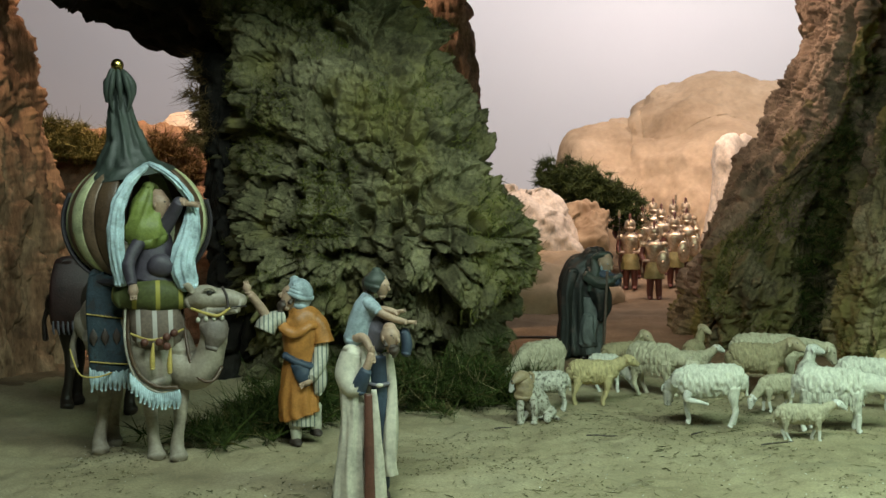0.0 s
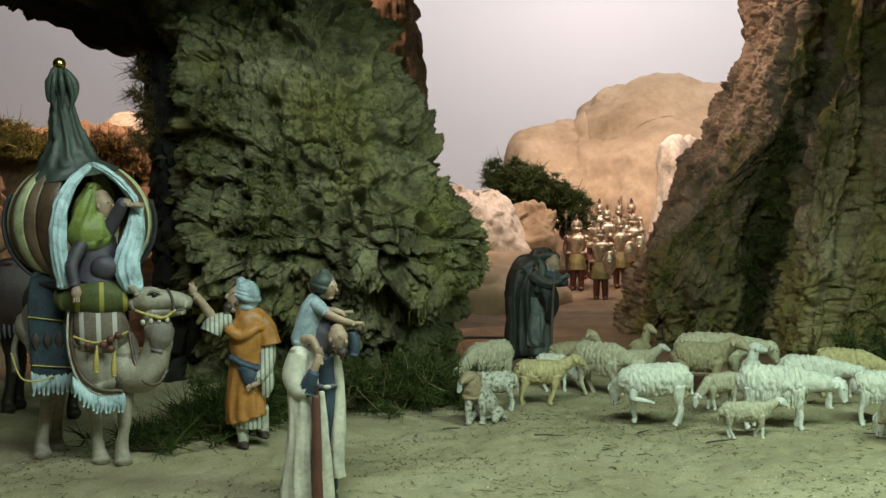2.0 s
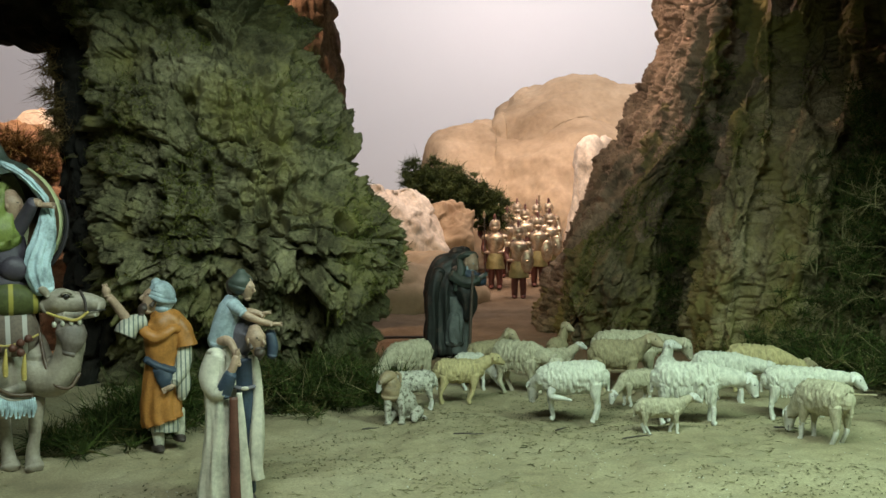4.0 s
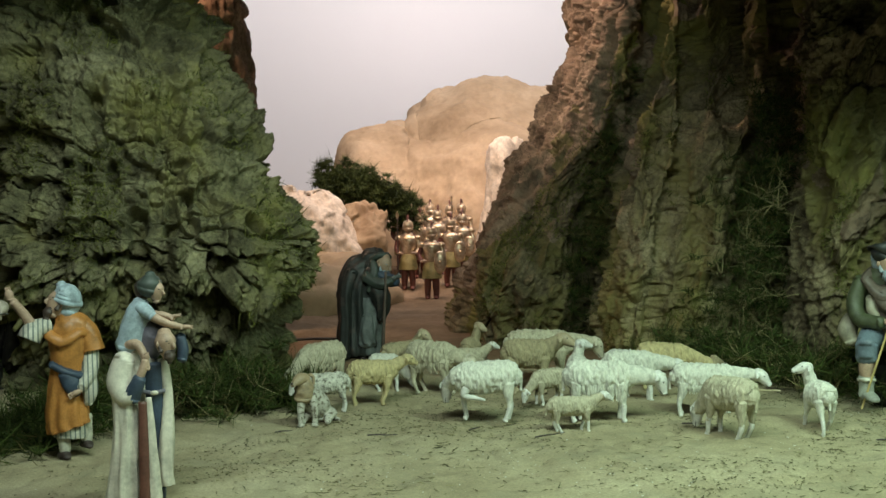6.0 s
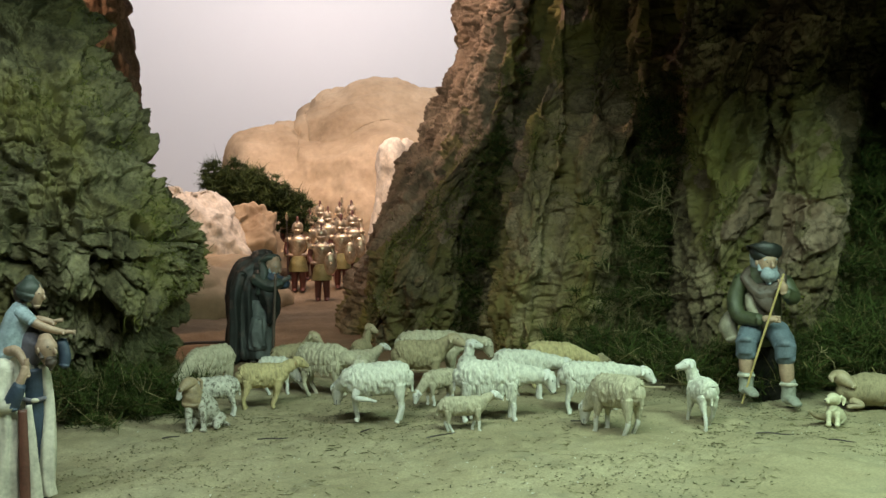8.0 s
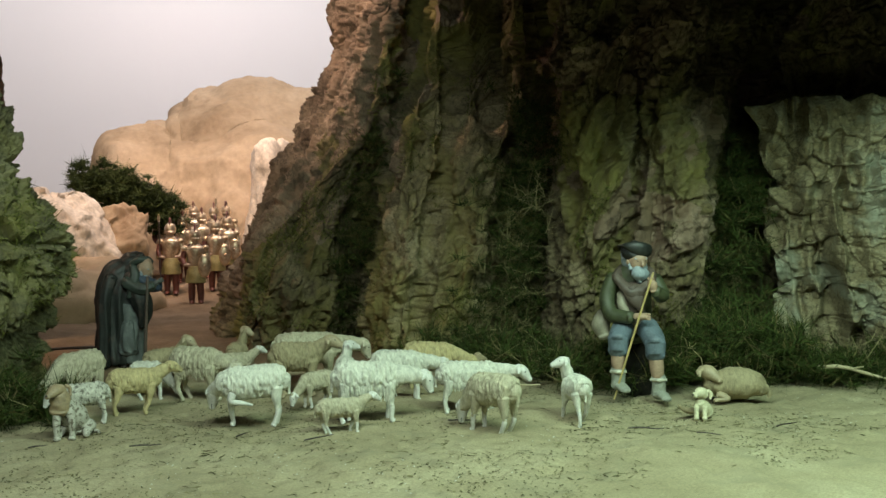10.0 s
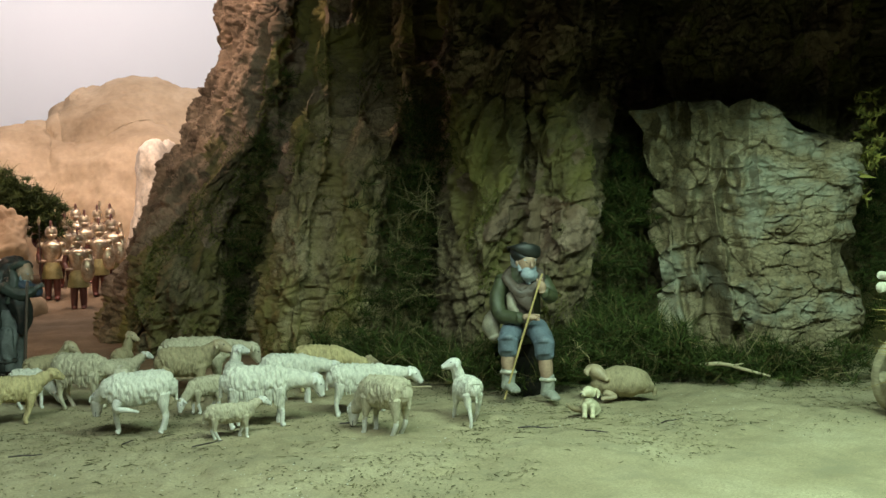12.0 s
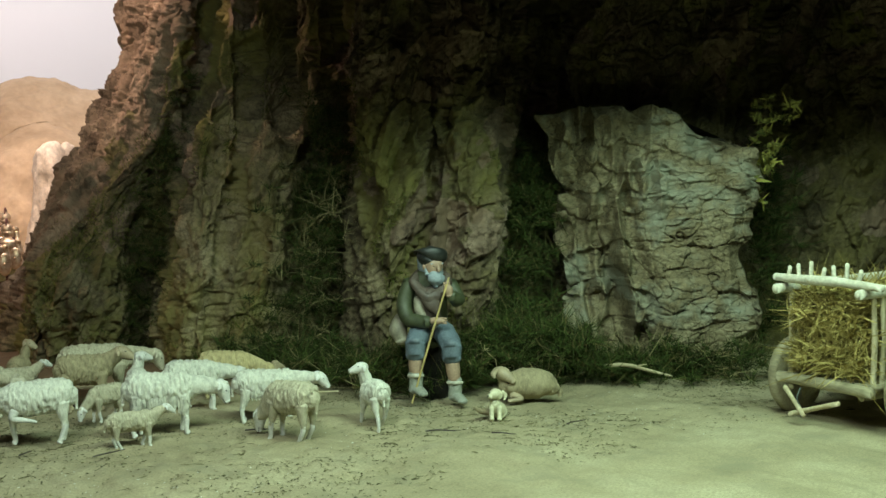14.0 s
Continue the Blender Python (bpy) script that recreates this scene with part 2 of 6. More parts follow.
def build_room():
    for name, lo, hi in (("wall_south", (-4.5, -2.3, -0.95), (5.5, -2.2, 2.8)), ("wall_west", (-4.4, -2.2, -0.95), (-4.3, 7.8, 2.8)),
                         ("wall_east", (5.3, -2.2, -0.95), (5.4, 7.8, 2.8)), ("wall_north", (-4.5, 7.8, -0.95), (5.5, 7.9, 2.8)),
                         ("ceiling", (-4.5, -2.3, 2.8), (5.5, 7.9, 2.9)), ("floor", (-4.5, -2.3, -1.05), (5.5, 7.9, -0.95)),
                         ("table_front", (-4.3, 0.46, -0.95), (5.3, 0.50, 0.0))):
        tagged(new(name, box_mesh(name, lo, hi, ROOM)), "plain dark surface of the display room", name.split("_")[0], kind="structure")


def build_backdrop():
    az = np.radians(np.linspace(-62, 66, 90))
    zs = np.linspace(-0.05, 2.5, 20)
    a, z = np.meshgrid(az, zs)
    v = np.stack([0.4 + 5.6 * np.sin(a), 1.0 + 5.6 * np.cos(a), z], -1).reshape(-1, 3)
    ob = new("backdrop", mesh_from("backdrop", v, grid_faces(90, 20), [SKY]))
    tagged(ob, "curved pale grey painted sky behind the hills", "backdrop", kind="structure")


def rock_thing(name, v, materials, label, category="rock", index=None, wrap=True, lids=False):
    """An object from a closed grid of rings (rows of v); lids: its ends are closed by flat faces."""
    nv, nu = v.shape[:2]
    verts = v.reshape(-1, 3)
    f = grid_faces(nu, nv, wrap)
    if lids:
        f = f.tolist() + [list(range(nu))[::-1], list(range((nv - 1) * nu, nv * nu))]
    ob = new(name, mesh_from(name, verts, f, materials, index))
    return tagged(ob, label, category)


def ring_grid(v):
    """Adds shrinking rings at both ends, so that the surface closes."""
    lo, hi = v[0], v[-1]
    cl, ch = lo.mean(0), hi.mean(0)
    return np.concatenate([[cl + (lo - cl) * 0.02], [cl + (lo - cl) * 0.6], v, [ch + (hi - ch) * 0.6], [ch + (hi - ch) * 0.02]])


def ring_normals(v):
    du = np.roll(v, -1, 1) - np.roll(v, 1, 1)
    dv = np.gradient(v, axis=0)
    n = np.cross(du, dv)
    return n / (np.linalg.norm(n, axis=-1, keepdims=True) + 1e-12)


def lofted_rock(name, rows, nu, nv, power, relief, materials, label, spread=1.0, soft=None):
    """A rock from rows of (z, x_left, x_right, y_front, y_back), with the relief pushed out along its normals."""
    r = smooth_rows(rows, nv)
    f = np.linspace(0, 2 * np.pi, nu, endpoint=False)
    f = f - 0.6 * spread * np.cos(f)
    c, s = np.cos(f), np.sin(f)
    ex = np.sign(c) * np.abs(c) ** (2 / power)
    ey = np.sign(s) * np.abs(s) ** (2 / power)
    v = np.empty((nv, nu, 3))
    v[..., 0] = (r[:, 1] + r[:, 2])[:, None] / 2 + (r[:, 2] - r[:, 1])[:, None] / 2 * ex
    v[..., 1] = (r[:, 3] + r[:, 4])[:, None] / 2 + (r[:, 4] - r[:, 3])[:, None] / 2 * ey
    v[..., 2] = r[:, 0][:, None]
    n = ring_normals(v)
    p = v.reshape(-1, 3)
    v = v + n * relief(p).reshape(nv, nu, 1)
    return rock_thing(name, ring_grid(v), materials, label)


def boulder(name, centre, radii, seed, relief, materials, label, nu=90, nv=60, turn=0.0, power=2.4, rough=0.12, category="rock", tip=0.0, planes=0):
    """A rock from a blunt ellipsoid, first bent by broad noise, then given its relief."""
    f, g = np.linspace(0, 2 * np.pi, nu, endpoint=False), np.linspace(-np.pi / 2 + 0.03, np.pi / 2 - 0.03, nv)
    e = 2 / power
    sp = lambda a: np.sign(a) * np.abs(a) ** e
    F, Gm = np.meshgrid(f, g)
    v = np.stack([sp(np.cos(Gm)) * sp(np.cos(F)), sp(np.cos(Gm)) * sp(np.sin(F)), sp(np.sin(Gm))], -1)
    bend = fbm(v.reshape(-1, 3) * 1.3 + seed * 3.7, 3, seed).reshape(nv, nu, 1)
    if planes:
        g = np.random.RandomState(seed)
        nm = g.normal(0, 1, (planes, 3)) * (1, 1, 0.8)
        nm /= np.linalg.norm(nm, axis=-1, keepdims=True)
        cut = g.uniform(0.66, 0.95, planes)
        reach = (v.reshape(-1, 3) @ nm.T) / cut
        v = v / np.maximum(1.0, reach.max(-1)).reshape(nv, nu, 1)
    v = v * (1 + rough * bend) * np.asarray(radii)
    a = radians(tip)
    v = np.stack([v[..., 0] * math.cos(a) + v[..., 2] * math.sin(a), v[..., 1], v[..., 2] * math.cos(a) - v[..., 0] * math.sin(a)], -1)
    a = radians(turn)
    v = np.stack([v[..., 0] * math.cos(a) - v[..., 1] * math.sin(a), v[..., 0] * math.sin(a) + v[..., 1] * math.cos(a), v[..., 2]], -1) + np.asarray(centre)
    v = v + ring_normals(v) * relief(v.reshape(-1, 3)).reshape(nv, nu, 1)
    return rock_thing(name, ring_grid(v), materials, label, category)


build_ground()
build_room()
build_backdrop()


def seated(h, share=80):
    """Shifts a relief so that most of it lies under the outline that the plan gives."""
    return h - np.percentile(h, share)


def scales(p, seed, scale, amp, lip=0.9, soft=0.10, warp=0.45):
    """Overlapping bark scales: each one swells out towards its lower rim and breaks off there."""
    q = p * np.asarray(scale, float)
    q = q + warp * np.stack([fbm(q * 0.6, 3, seed + 20), fbm(q * 0.6, 3, seed + 21), fbm(q * 0.6, 3, seed + 22)], -1)
    f1, gap, off, rnd = cells(q, seed)
    edge = np.clip(gap / (0.6 * soft), 0, 1)
    edge = edge * (2 - edge)
    swell = 0.10 + 0.90 * rnd[:, 0] - lip * (0.2 + 0.9 * rnd[:, 1]) * off[:, 2] + 1.2 * (rnd[:, 2] - 0.5) * off[:, 0] - 0.15 * f1**2
    return amp * np.clip(swell, -0.2, 1.6) * (0.12 + 0.88 * edge)


def crag_relief(p):
    mixed = np.clip(0.5 + 1.4 * fbm(p * 5.5, 2, 91), 0, 1)
    h = scales(p, 5, (9, 8, 9), 0.036, 0.5, 0.16, 0.45) + scales(p, 17, (40, 40, 44), 0.010, 0.3, 0.12, 0.4)
    h += mixed * scales(p, 11, (21, 21, 20), 0.027, 0.8, 0.10, 0.4) + (1 - mixed) * scales(p, 14, (15, 15, 24), 0.027, 0.4, 0.13, 0.4)
    h += 0.035 * fbm(p * 4.5, 3, 77) - 0.035 * np.abs(fbm(p * (9, 9, 4), 3, 79))
    h -= 0.045 * np.clip((fbm(p * (13, 13, 15), 2, 87) - 0.45) / 0.25, 0, 1)
    t = p[:, 2] * 75 + 3.0 * fbm(p * (9, 9, 7), 3, 81)
    return 1.2 * seated(h + 0.0016 * np.sin(t) * np.clip(fbm(p * 9, 2, 83) + 0.4, 0, 1) + 0.0035 * fbm(p * 60, 4, 78, 0.7), 86)


def rugged(p, seed, strata=0.010, plates=1.0):
    """Relief of weathered bark sheets: broad swells, upright furrows, broken ledges, blocks and fine grain."""
    h = 0.035 * fbm(p * (4.5, 4.5, 2.4), 3, seed + 30) - 0.05 * np.abs(fbm(p * (11, 11, 3.2), 3, seed + 36)) + 0.012 * fbm(p * 13, 3, seed + 38)
    t = p[:, 2] * 14 + 1.8 * fbm(p * (5, 5, 4), 3, seed + 40)
    saw = t - np.floor(t)
    ledge = np.clip(fbm(p * 6, 2, seed + 44) + 0.35, 0, 1)
    h += strata * ledge * (saw**0.6 - np.clip((saw - 0.88) / 0.12, 0, 1) * 1.2)
    h += plates * (scales(p, seed, (10, 10, 6), 0.028, 0.3, 0.16, 0.8) + scales(p, seed + 5, (17, 17, 15), 0.016, 0.4, 0.10, 0.8) + scales(p, seed + 9, (36, 36, 42), 0.008, 0.6, 0.10, 0.8))
    return h + 0.003 * fbm(p * (50, 50, 80), 3, seed + 50, 0.65)


# the mossy cork crag between the camel and the flock
lofted_rock("cork_crag",
            [(-0.03, -0.50, 0.15, 2.38, 2.85), (0.06, -0.50, 0.155, 2.38, 2.85), (0.14, -0.50, 0.165, 2.33, 2.85), (0.22, -0.50, 0.215, 2.25, 2.85),
             (0.31, -0.49, 0.240, 2.22, 2.85), (0.37, -0.49, 0.215, 2.23, 2.85), (0.43, -0.48, 0.172, 2.25, 2.85), (0.51, -0.48, 0.132, 2.27, 2.85), (0.59, -0.49, 0.078, 2.29, 2.85),
             (0.74, -0.51, 0.010, 2.32, 2.85), (0.86, -0.53, -0.030, 2.34, 2.85), (1.06, -0.50, -0.08, 2.42, 2.8)],
            680, 540, 2.6, crag_relief, [CORK], "tall mossy green cork bark crag on the sand")


def build_right_cliff():
    """The long cliff in polar plan: a receding flank, then buttresses parted by leaning gullies."""
    nu, nv = 1150, 420
    zs = np.linspace(-0.03, 1.12, nv)
    tab = lambda z, a: np.interp(zs, z, a)[:, None]
    edge = tab((0, 0.11, 0.32, 0.44, 0.57, 0.70, 0.81, 0.98, 1.12), (11.7, 12.4, 13.6, 14.2, 15.3, 16.2, 17.2, 17.7, 18.2))
    crest = tab((0, 0.30, 0.38, 0.54, 0.75, 0.90, 1.12), (12.6, 14.2, 15.9, 18.9, 21.0, 22.6, 23.6))
    u = np.linspace(0, 1, nu) ** 1.15
    az = edge + u[None] * (62 - edge)
    d = np.interp(az, (12, 18, 19.3, 20.6, 23, 26, 28, 31, 34.5, 36.5, 39, 48, 49.4, 50.3, 62), (3.02, 2.98, 2.90, 2.76, 2.70, 2.72, 2.60, 2.54, 2.54, 2.62, 2.79, 2.84, 2.96, 3.12, 3.05))
    z = zs[:, None]
    d = d + z * np.interp(az, (18, 22, 27, 30, 62), (0.02, 0.12, 0.12, 0.0, -0.03))
    back = np.clip((crest - az) / np.maximum(crest - edge, 0.6), 0, 1)
    d = d + 0.50 * back**1.2

    def gully(line_z, line_az, wide, deep, skew=0.0):
        x = (az - tab(line_z, line_az)) / wide
        x = np.where(x > 0, x * (1 + skew), x * (1 - skew))
        return deep * np.exp(-np.abs(x) ** 2.2)

    d = d + gully((0.0, 0.25, 0.48, 0.70, 1.0), (18.5, 19.1, 20.0, 21.3, 22.6), tab((0, 0.3, 0.6, 1), (0.6, 0.9, 0.8, 0.6)), 0.17, 0.35)
    d = d + gully((0.0, 0.3, 0.54, 0.75, 1.1), (26.9, 27.2, 28.0, 28.1, 28.4), tab((0, 0.3, 0.6, 1), (1.5, 1.2, 1.0, 0.9)), 0.19)
    d = d + gully((0.0, 0.27, 0.58, 1.1), (38.5, 38.5, 39.0, 39.5), 1.05, 0.20)
    d = d + gully((0.1, 0.35, 0.6), (21.9, 22.9, 24.0), 0.40, 0.035) + gully((0.1, 0.5, 1.0), (32.6, 33.2, 33.4), 0.45, 0.05)
    lump = lambda a0, z0, wa, wz, h: -h * np.exp(-(((az - a0) / wa) ** 2) - ((z - z0) / wz) ** 2)
    d = d + lump(15.4, 0.16, 2.2, 0.17, 0.12) + lump(25.2, 0.34, 1.1, 0.16, 0.09) + lump(21.4, 0.25, 0.9, 0.3, 0.05) + lump(30.4, 0.40, 1.4, 0.25, 0.04) + lump(35.6, 0.35, 1.0, 0.3, 0.05)
    step = np.clip((z - 0.56 - 0.02 * np.sin(az * 2.1)) / 0.10, 0, 1) * np.clip((az - 20.6) / 0.8, 0, 1) * np.clip((27.4 - az) / 0.8, 0, 1)
    d = d + 0.08 * step * step * (3 - 2 * step)
    a = np.radians(az)
    v = np.stack([d * np.sin(a), d * np.cos(a), np.repeat(z, nu, 1)], -1)
    n = grid_normals(v) + 0.9 * (1 - back[..., None]) * np.stack([-np.sin(a), -np.cos(a), 0 * a], -1)
    n /= np.linalg.norm(n, axis=-1, keepdims=True)
    lean = v.reshape(-1, 3).copy()
    lean[:, 0] -= 0.42 * lean[:, 2]
    v = v + n * seated(rugged(lean, 21), 72).reshape(nv, nu, 1)
    rear = v[:, ::-49]
    r = np.linalg.norm(rear[..., :2], axis=-1, keepdims=True)
    rear = np.concatenate([rear[..., :2] * (r + 0.55) / r, rear[..., 2:]], -1)
    wide = nu + rear.shape[1]
    flank = np.zeros((nv + 3, wide), int)
    flank[2:nv + 1, :nu] = (back[:-1] + 0.35 * fbm(lean * 9, 3, 47).reshape(nv, nu)[:-1] - 4 * np.clip(0.30 - z[:-1], 0, 1)) > 0.12
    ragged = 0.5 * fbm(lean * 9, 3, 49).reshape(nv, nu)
    # lower buttress between the gullies: its stronger light is put into the paler khaki
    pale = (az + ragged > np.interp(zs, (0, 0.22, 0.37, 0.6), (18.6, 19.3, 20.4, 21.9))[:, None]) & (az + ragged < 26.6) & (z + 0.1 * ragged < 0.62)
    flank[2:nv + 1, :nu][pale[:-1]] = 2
    rock_thing("cork_cliff", ring_grid(np.concatenate([v, rear], 1)), [BROWN, FLANK, KHAKI_LIT], "long brown cork bark cliff with mossy crevices", "cliff", flank.ravel())


def build_slab():
    """The pale cork sheet that stands against the cliff, with a ragged outline."""
    nu, nv = 330, 330
    u, w = np.meshgrid(np.linspace(0, 1, nu), np.linspace(0, 1, nv))
    t = np.linspace(0, 1, nu)
    top = 0.615 - 0.09 * np.clip((t - 0.55) / 0.2, 0, 1) + 0.022 * fbm(np.stack([t * 7, 0 * t, 0 * t], -1), 3, 4) - 0.04 * np.clip((0.16 - t) / 0.16, 0, 1)
    left = 0.5 * fbm(np.stack([t * 8, 0 * t + 3, 0 * t], -1), 3, 6)
    right = 0.6 * fbm(np.stack([t * 8, 0 * t + 9, 0 * t], -1), 3, 8)
    az = np.radians(39.9 + left[:, None] + u * (9.3 + right[:, None] - left[:, None]))
    z = -0.02 + w * (top[None, :] + 0.02)
    d = 2.56 + 0.06 * u + 0.03 * z
    v = np.stack([d * np.sin(az), d * np.cos(az), z], -1)
    p = v.reshape(-1, 3)
    n = grid_normals(v)
    pits = np.clip((0.52 - u.ravel()) / 0.15, 0.15, 1)
    t = p[:, 2] * 17 + 1.1 * fbm(p * (4, 4, 3), 3, 140)
    saw = t - np.floor(t)
    h = 0.022 * fbm(p * (6, 6, 3), 3, 131) - pits * 0.11 * np.abs(fbm(p * (15, 15, 5.0), 3, 129)) + pits * scales(p, 121, (22, 22, 17), 0.026, 0.7, 0.12)
    h += (1.15 - pits) * (scales(p, 125, (11, 11, 17), 0.020, 0.5, 0.06) + scales(p, 127, (24, 24, 46), 0.007, 0.7, 0.08))
    h += 0.010 * np.clip(fbm(p * (5, 5, 7), 2, 133) + 0.45, 0, 1) * (saw - np.clip((saw - 0.9) / 0.1, 0, 1) * 1.3) + 0.004 * fbm(p * (26, 26, 60), 4, 135, 0.6)
    h = seated(h, 70)
    rim = np.minimum(np.minimum(u, 1 - u) * 9, (1 - w) * 9).clip(0, 1)
    v = v + n * (h.reshape(nv, nu, 1) - 0.03 * (1 - rim[..., None]) ** 2)
    back = v[:, ::-30].copy()
    r = np.linalg.norm(back[..., :2], axis=-1, keepdims=True)
    back[..., :2] *= (r + 0.09) / r
    ob = rock_thing("cork_slab", np.concatenate([v, back], 1), [PALE], "pale grey cork slab leaning on the cliff", "rock", lids=True)


def build_shade_roof(az, lip, r0, label, nv=260, nu=90):
    """A rock roof added out of view to shade the rocks; lip and r0 are tables of (azimuth, height or distance of its
    front lip).
    """
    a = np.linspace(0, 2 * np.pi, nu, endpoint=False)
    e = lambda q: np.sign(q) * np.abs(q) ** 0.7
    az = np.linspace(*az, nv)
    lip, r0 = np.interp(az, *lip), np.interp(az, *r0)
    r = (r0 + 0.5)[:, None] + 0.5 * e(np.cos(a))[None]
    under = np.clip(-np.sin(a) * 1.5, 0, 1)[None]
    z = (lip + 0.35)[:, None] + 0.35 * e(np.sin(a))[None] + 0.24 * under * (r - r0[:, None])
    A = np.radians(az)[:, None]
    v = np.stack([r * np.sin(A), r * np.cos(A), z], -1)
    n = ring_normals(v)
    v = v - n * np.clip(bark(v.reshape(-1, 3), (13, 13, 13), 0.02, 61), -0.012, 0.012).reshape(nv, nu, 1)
    rock_thing("shade_roof", ring_grid(v), [BLACK], label, "rock")


build_right_cliff()
build_slab()
# roofs added above the view, only to keep tube light off the rock tops
build_shade_roof((19.0, 66), ((19.0, 21, 23, 26, 31, 40, 48, 54, 66), (1.0, 0.86, 0.73, 0.71, 0.70, 0.715, 0.77, 0.80, 0.81)), ((19.0, 22, 24, 30, 36, 42, 66), (2.0, 1.70, 1.63, 1.63, 1.70, 1.84, 1.87)), "rock roof added above the view to shade the cliff")
build_shade_roof((-18, 6), ((-18, 0, 6), (0.83, 0.825, 0.89)), ((-18, 0, 6), (1.75, 1.75, 1.95)), "rock roof added above the view to shade the crag", 140)

# beside the added roofs, the arch over the camel: shade is put into its colour
boulder("rock_arch", (-0.70, 2.66, 1.20), (0.58, 0.22, 0.34), 8, lambda p: bark(p, (16, 16, 16), 0.03, 65), [BLACK], "cork arch joining two crags, shade put into its dark colour", nu=160, nv=90, tip=26)
lofted_rock("cork_pillar",
            [(-0.03, -1.5, -0.94, 2.5, 3.0), (0.2, -1.5, -0.96, 2.52, 3.0), (0.45, -1.5, -0.99, 2.54, 3.0), (0.65, -1.5, -1.03, 2.54, 3.0), (0.9, -1.5, -1.09, 2.52, 3.0), (1.1, -1.45, -1.12, 2.52, 2.9)],
            460, 360, 2.6, lambda p: seated(rugged(p * (1, 1, 0.5), 15, 0.006, 0.9) - 0.085 * np.abs(fbm(p * (11, 11, 1.6), 4, 17)), 70), [PILLAR], "brown cork bark pillar with vertical grooves")
# the unlit look of this leg is in its near-black colour
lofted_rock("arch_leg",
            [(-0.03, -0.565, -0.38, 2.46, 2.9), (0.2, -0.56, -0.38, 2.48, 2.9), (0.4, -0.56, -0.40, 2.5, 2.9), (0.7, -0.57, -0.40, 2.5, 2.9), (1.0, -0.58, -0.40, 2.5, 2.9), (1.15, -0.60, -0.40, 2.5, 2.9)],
            260, 240, 2.6, lambda p: seated(scales(p, 19, (9, 9, 8), 0.03, 0.5, 0.2, 0.8) + scales(p, 29, (20, 20, 20), 0.014, 0.6, 0.12, 0.8) + 0.03 * fbm(p * 6, 3, 23)), [BLACK], "cork leg of the arch beside the crag, shade put into its dark colour")
boulder("brown_rock", (0.0, 3.42, 0.45), (0.135, 0.12, 0.70), 6, lambda p: seated(scales(p, 71, (14, 14, 14), 0.03, 0.6, 0.12, 0.4) + scales(p, 72, (34, 34, 34), 0.010, 0.6, 0.12, 0.4), 70), [RUST], "reddish brown rock behind the crag", nu=150, nv=110)

# hills at the back


def facets(p, s, amp, seed):
    """Broken planes of chalky stone."""
    f1, gap, off, rnd = cells(p * s + 0.3 * np.stack([fbm(p * s, 2, seed + 5), fbm(p * s, 2, seed + 6), fbm(p * s, 2, seed + 7)], -1), seed)
    f1b, gapb, offb, rndb = cells(p * s * 2.7, seed + 30)
    return amp * ((off * (rnd - 0.5)).sum(-1) * 1.8 + 0.5 * (offb * (rndb - 0.5)).sum(-1) + 0.12 * fbm(p * s * 6, 3, seed + 9))


plain = lambda amp, s, seed: (lambda p: amp * fbm(p * s, 5, seed))


def build_hill():
    """The tan hill behind the soldiers: a plaster slope that climbs in two tiers to a rounded skyline."""
    nu, nv = 260, 150
    az = np.linspace(4.6, 25, nu)[None]
    w = np.linspace(0, 1.25, nv)[:, None]
    top = np.interp(az, (4.6, 5.3, 5.9, 6.9, 8.3, 9.6, 10.0, 11.1, 12.8, 14.3, 16.3, 19, 25), (0.05, 0.34, 0.51, 0.675, 0.72, 0.74, 0.81, 0.90, 0.93, 0.95, 0.94, 0.87, 0.3))
    up = np.sin(np.clip(w, 0, 1) * np.pi / 2) ** 0.85
    z = top * np.where(w <= 1, up, 1 - ((w - 1) / 0.25) ** 2 * 0.5)
    tier = np.clip((az - 8.6) / 1.6, 0, 1) * np.clip((z - 0.60 - 0.05 * np.sin(az)) / 0.08, 0, 1)
    d = 4.98 + 0.62 * w**1.3 + 0.16 * tier - 0.10 * np.exp(-(((az - 7.8) / 1.6) ** 2)) - 0.07 * np.exp(-(((az - 12.6) / 1.5) ** 2))
    a = np.radians(az)
    v = np.stack([d * np.sin(a), d * np.cos(a), z + 0 * a], -1)
    p = v.reshape(-1, 3)
    h = 0.05 * fbm(p * 3.0, 5, 5, 0.45) + facets(p, 3.6, 0.02, 6) + facets(p, 9.0, 0.006, 8)
    v = v + grid_normals(v) * h.reshape(nv, nu, 1)
    rear = v[:, ::-20] * (1.12, 1.12, 1)
    rock_thing("plaster_hill", ring_grid(np.concatenate([v, rear], 1)), [TAN], "large smooth tan plaster hill at the back", "hill")


build_hill()
boulder("plaster_hill", (0.98, 5.35, 0.02), (0.85, 0.45, 0.30), 9, plain(0.03, 3.0, 25), [TAN], "low tan plaster slope under the hills", 150, 70, power=2.2, rough=0.10, category="hill")
boulder("plaster_hill", (2.6, 5.3, 0.25), (0.6, 0.4, 0.62), 7, plain(0.03, 3.0, 35), [TAN], "tan plaster hill hidden behind the cliff", 90, 60, power=2.6, rough=0.1, category="hill")
boulder("chalk_rock", (1.20, 4.60, 0.20), (0.14, 0.12, 0.40), 12, plain(0.012, 9, 45), [STONE], "pale chalky rock beside the cliff", 130, 110, power=3.0, planes=14)
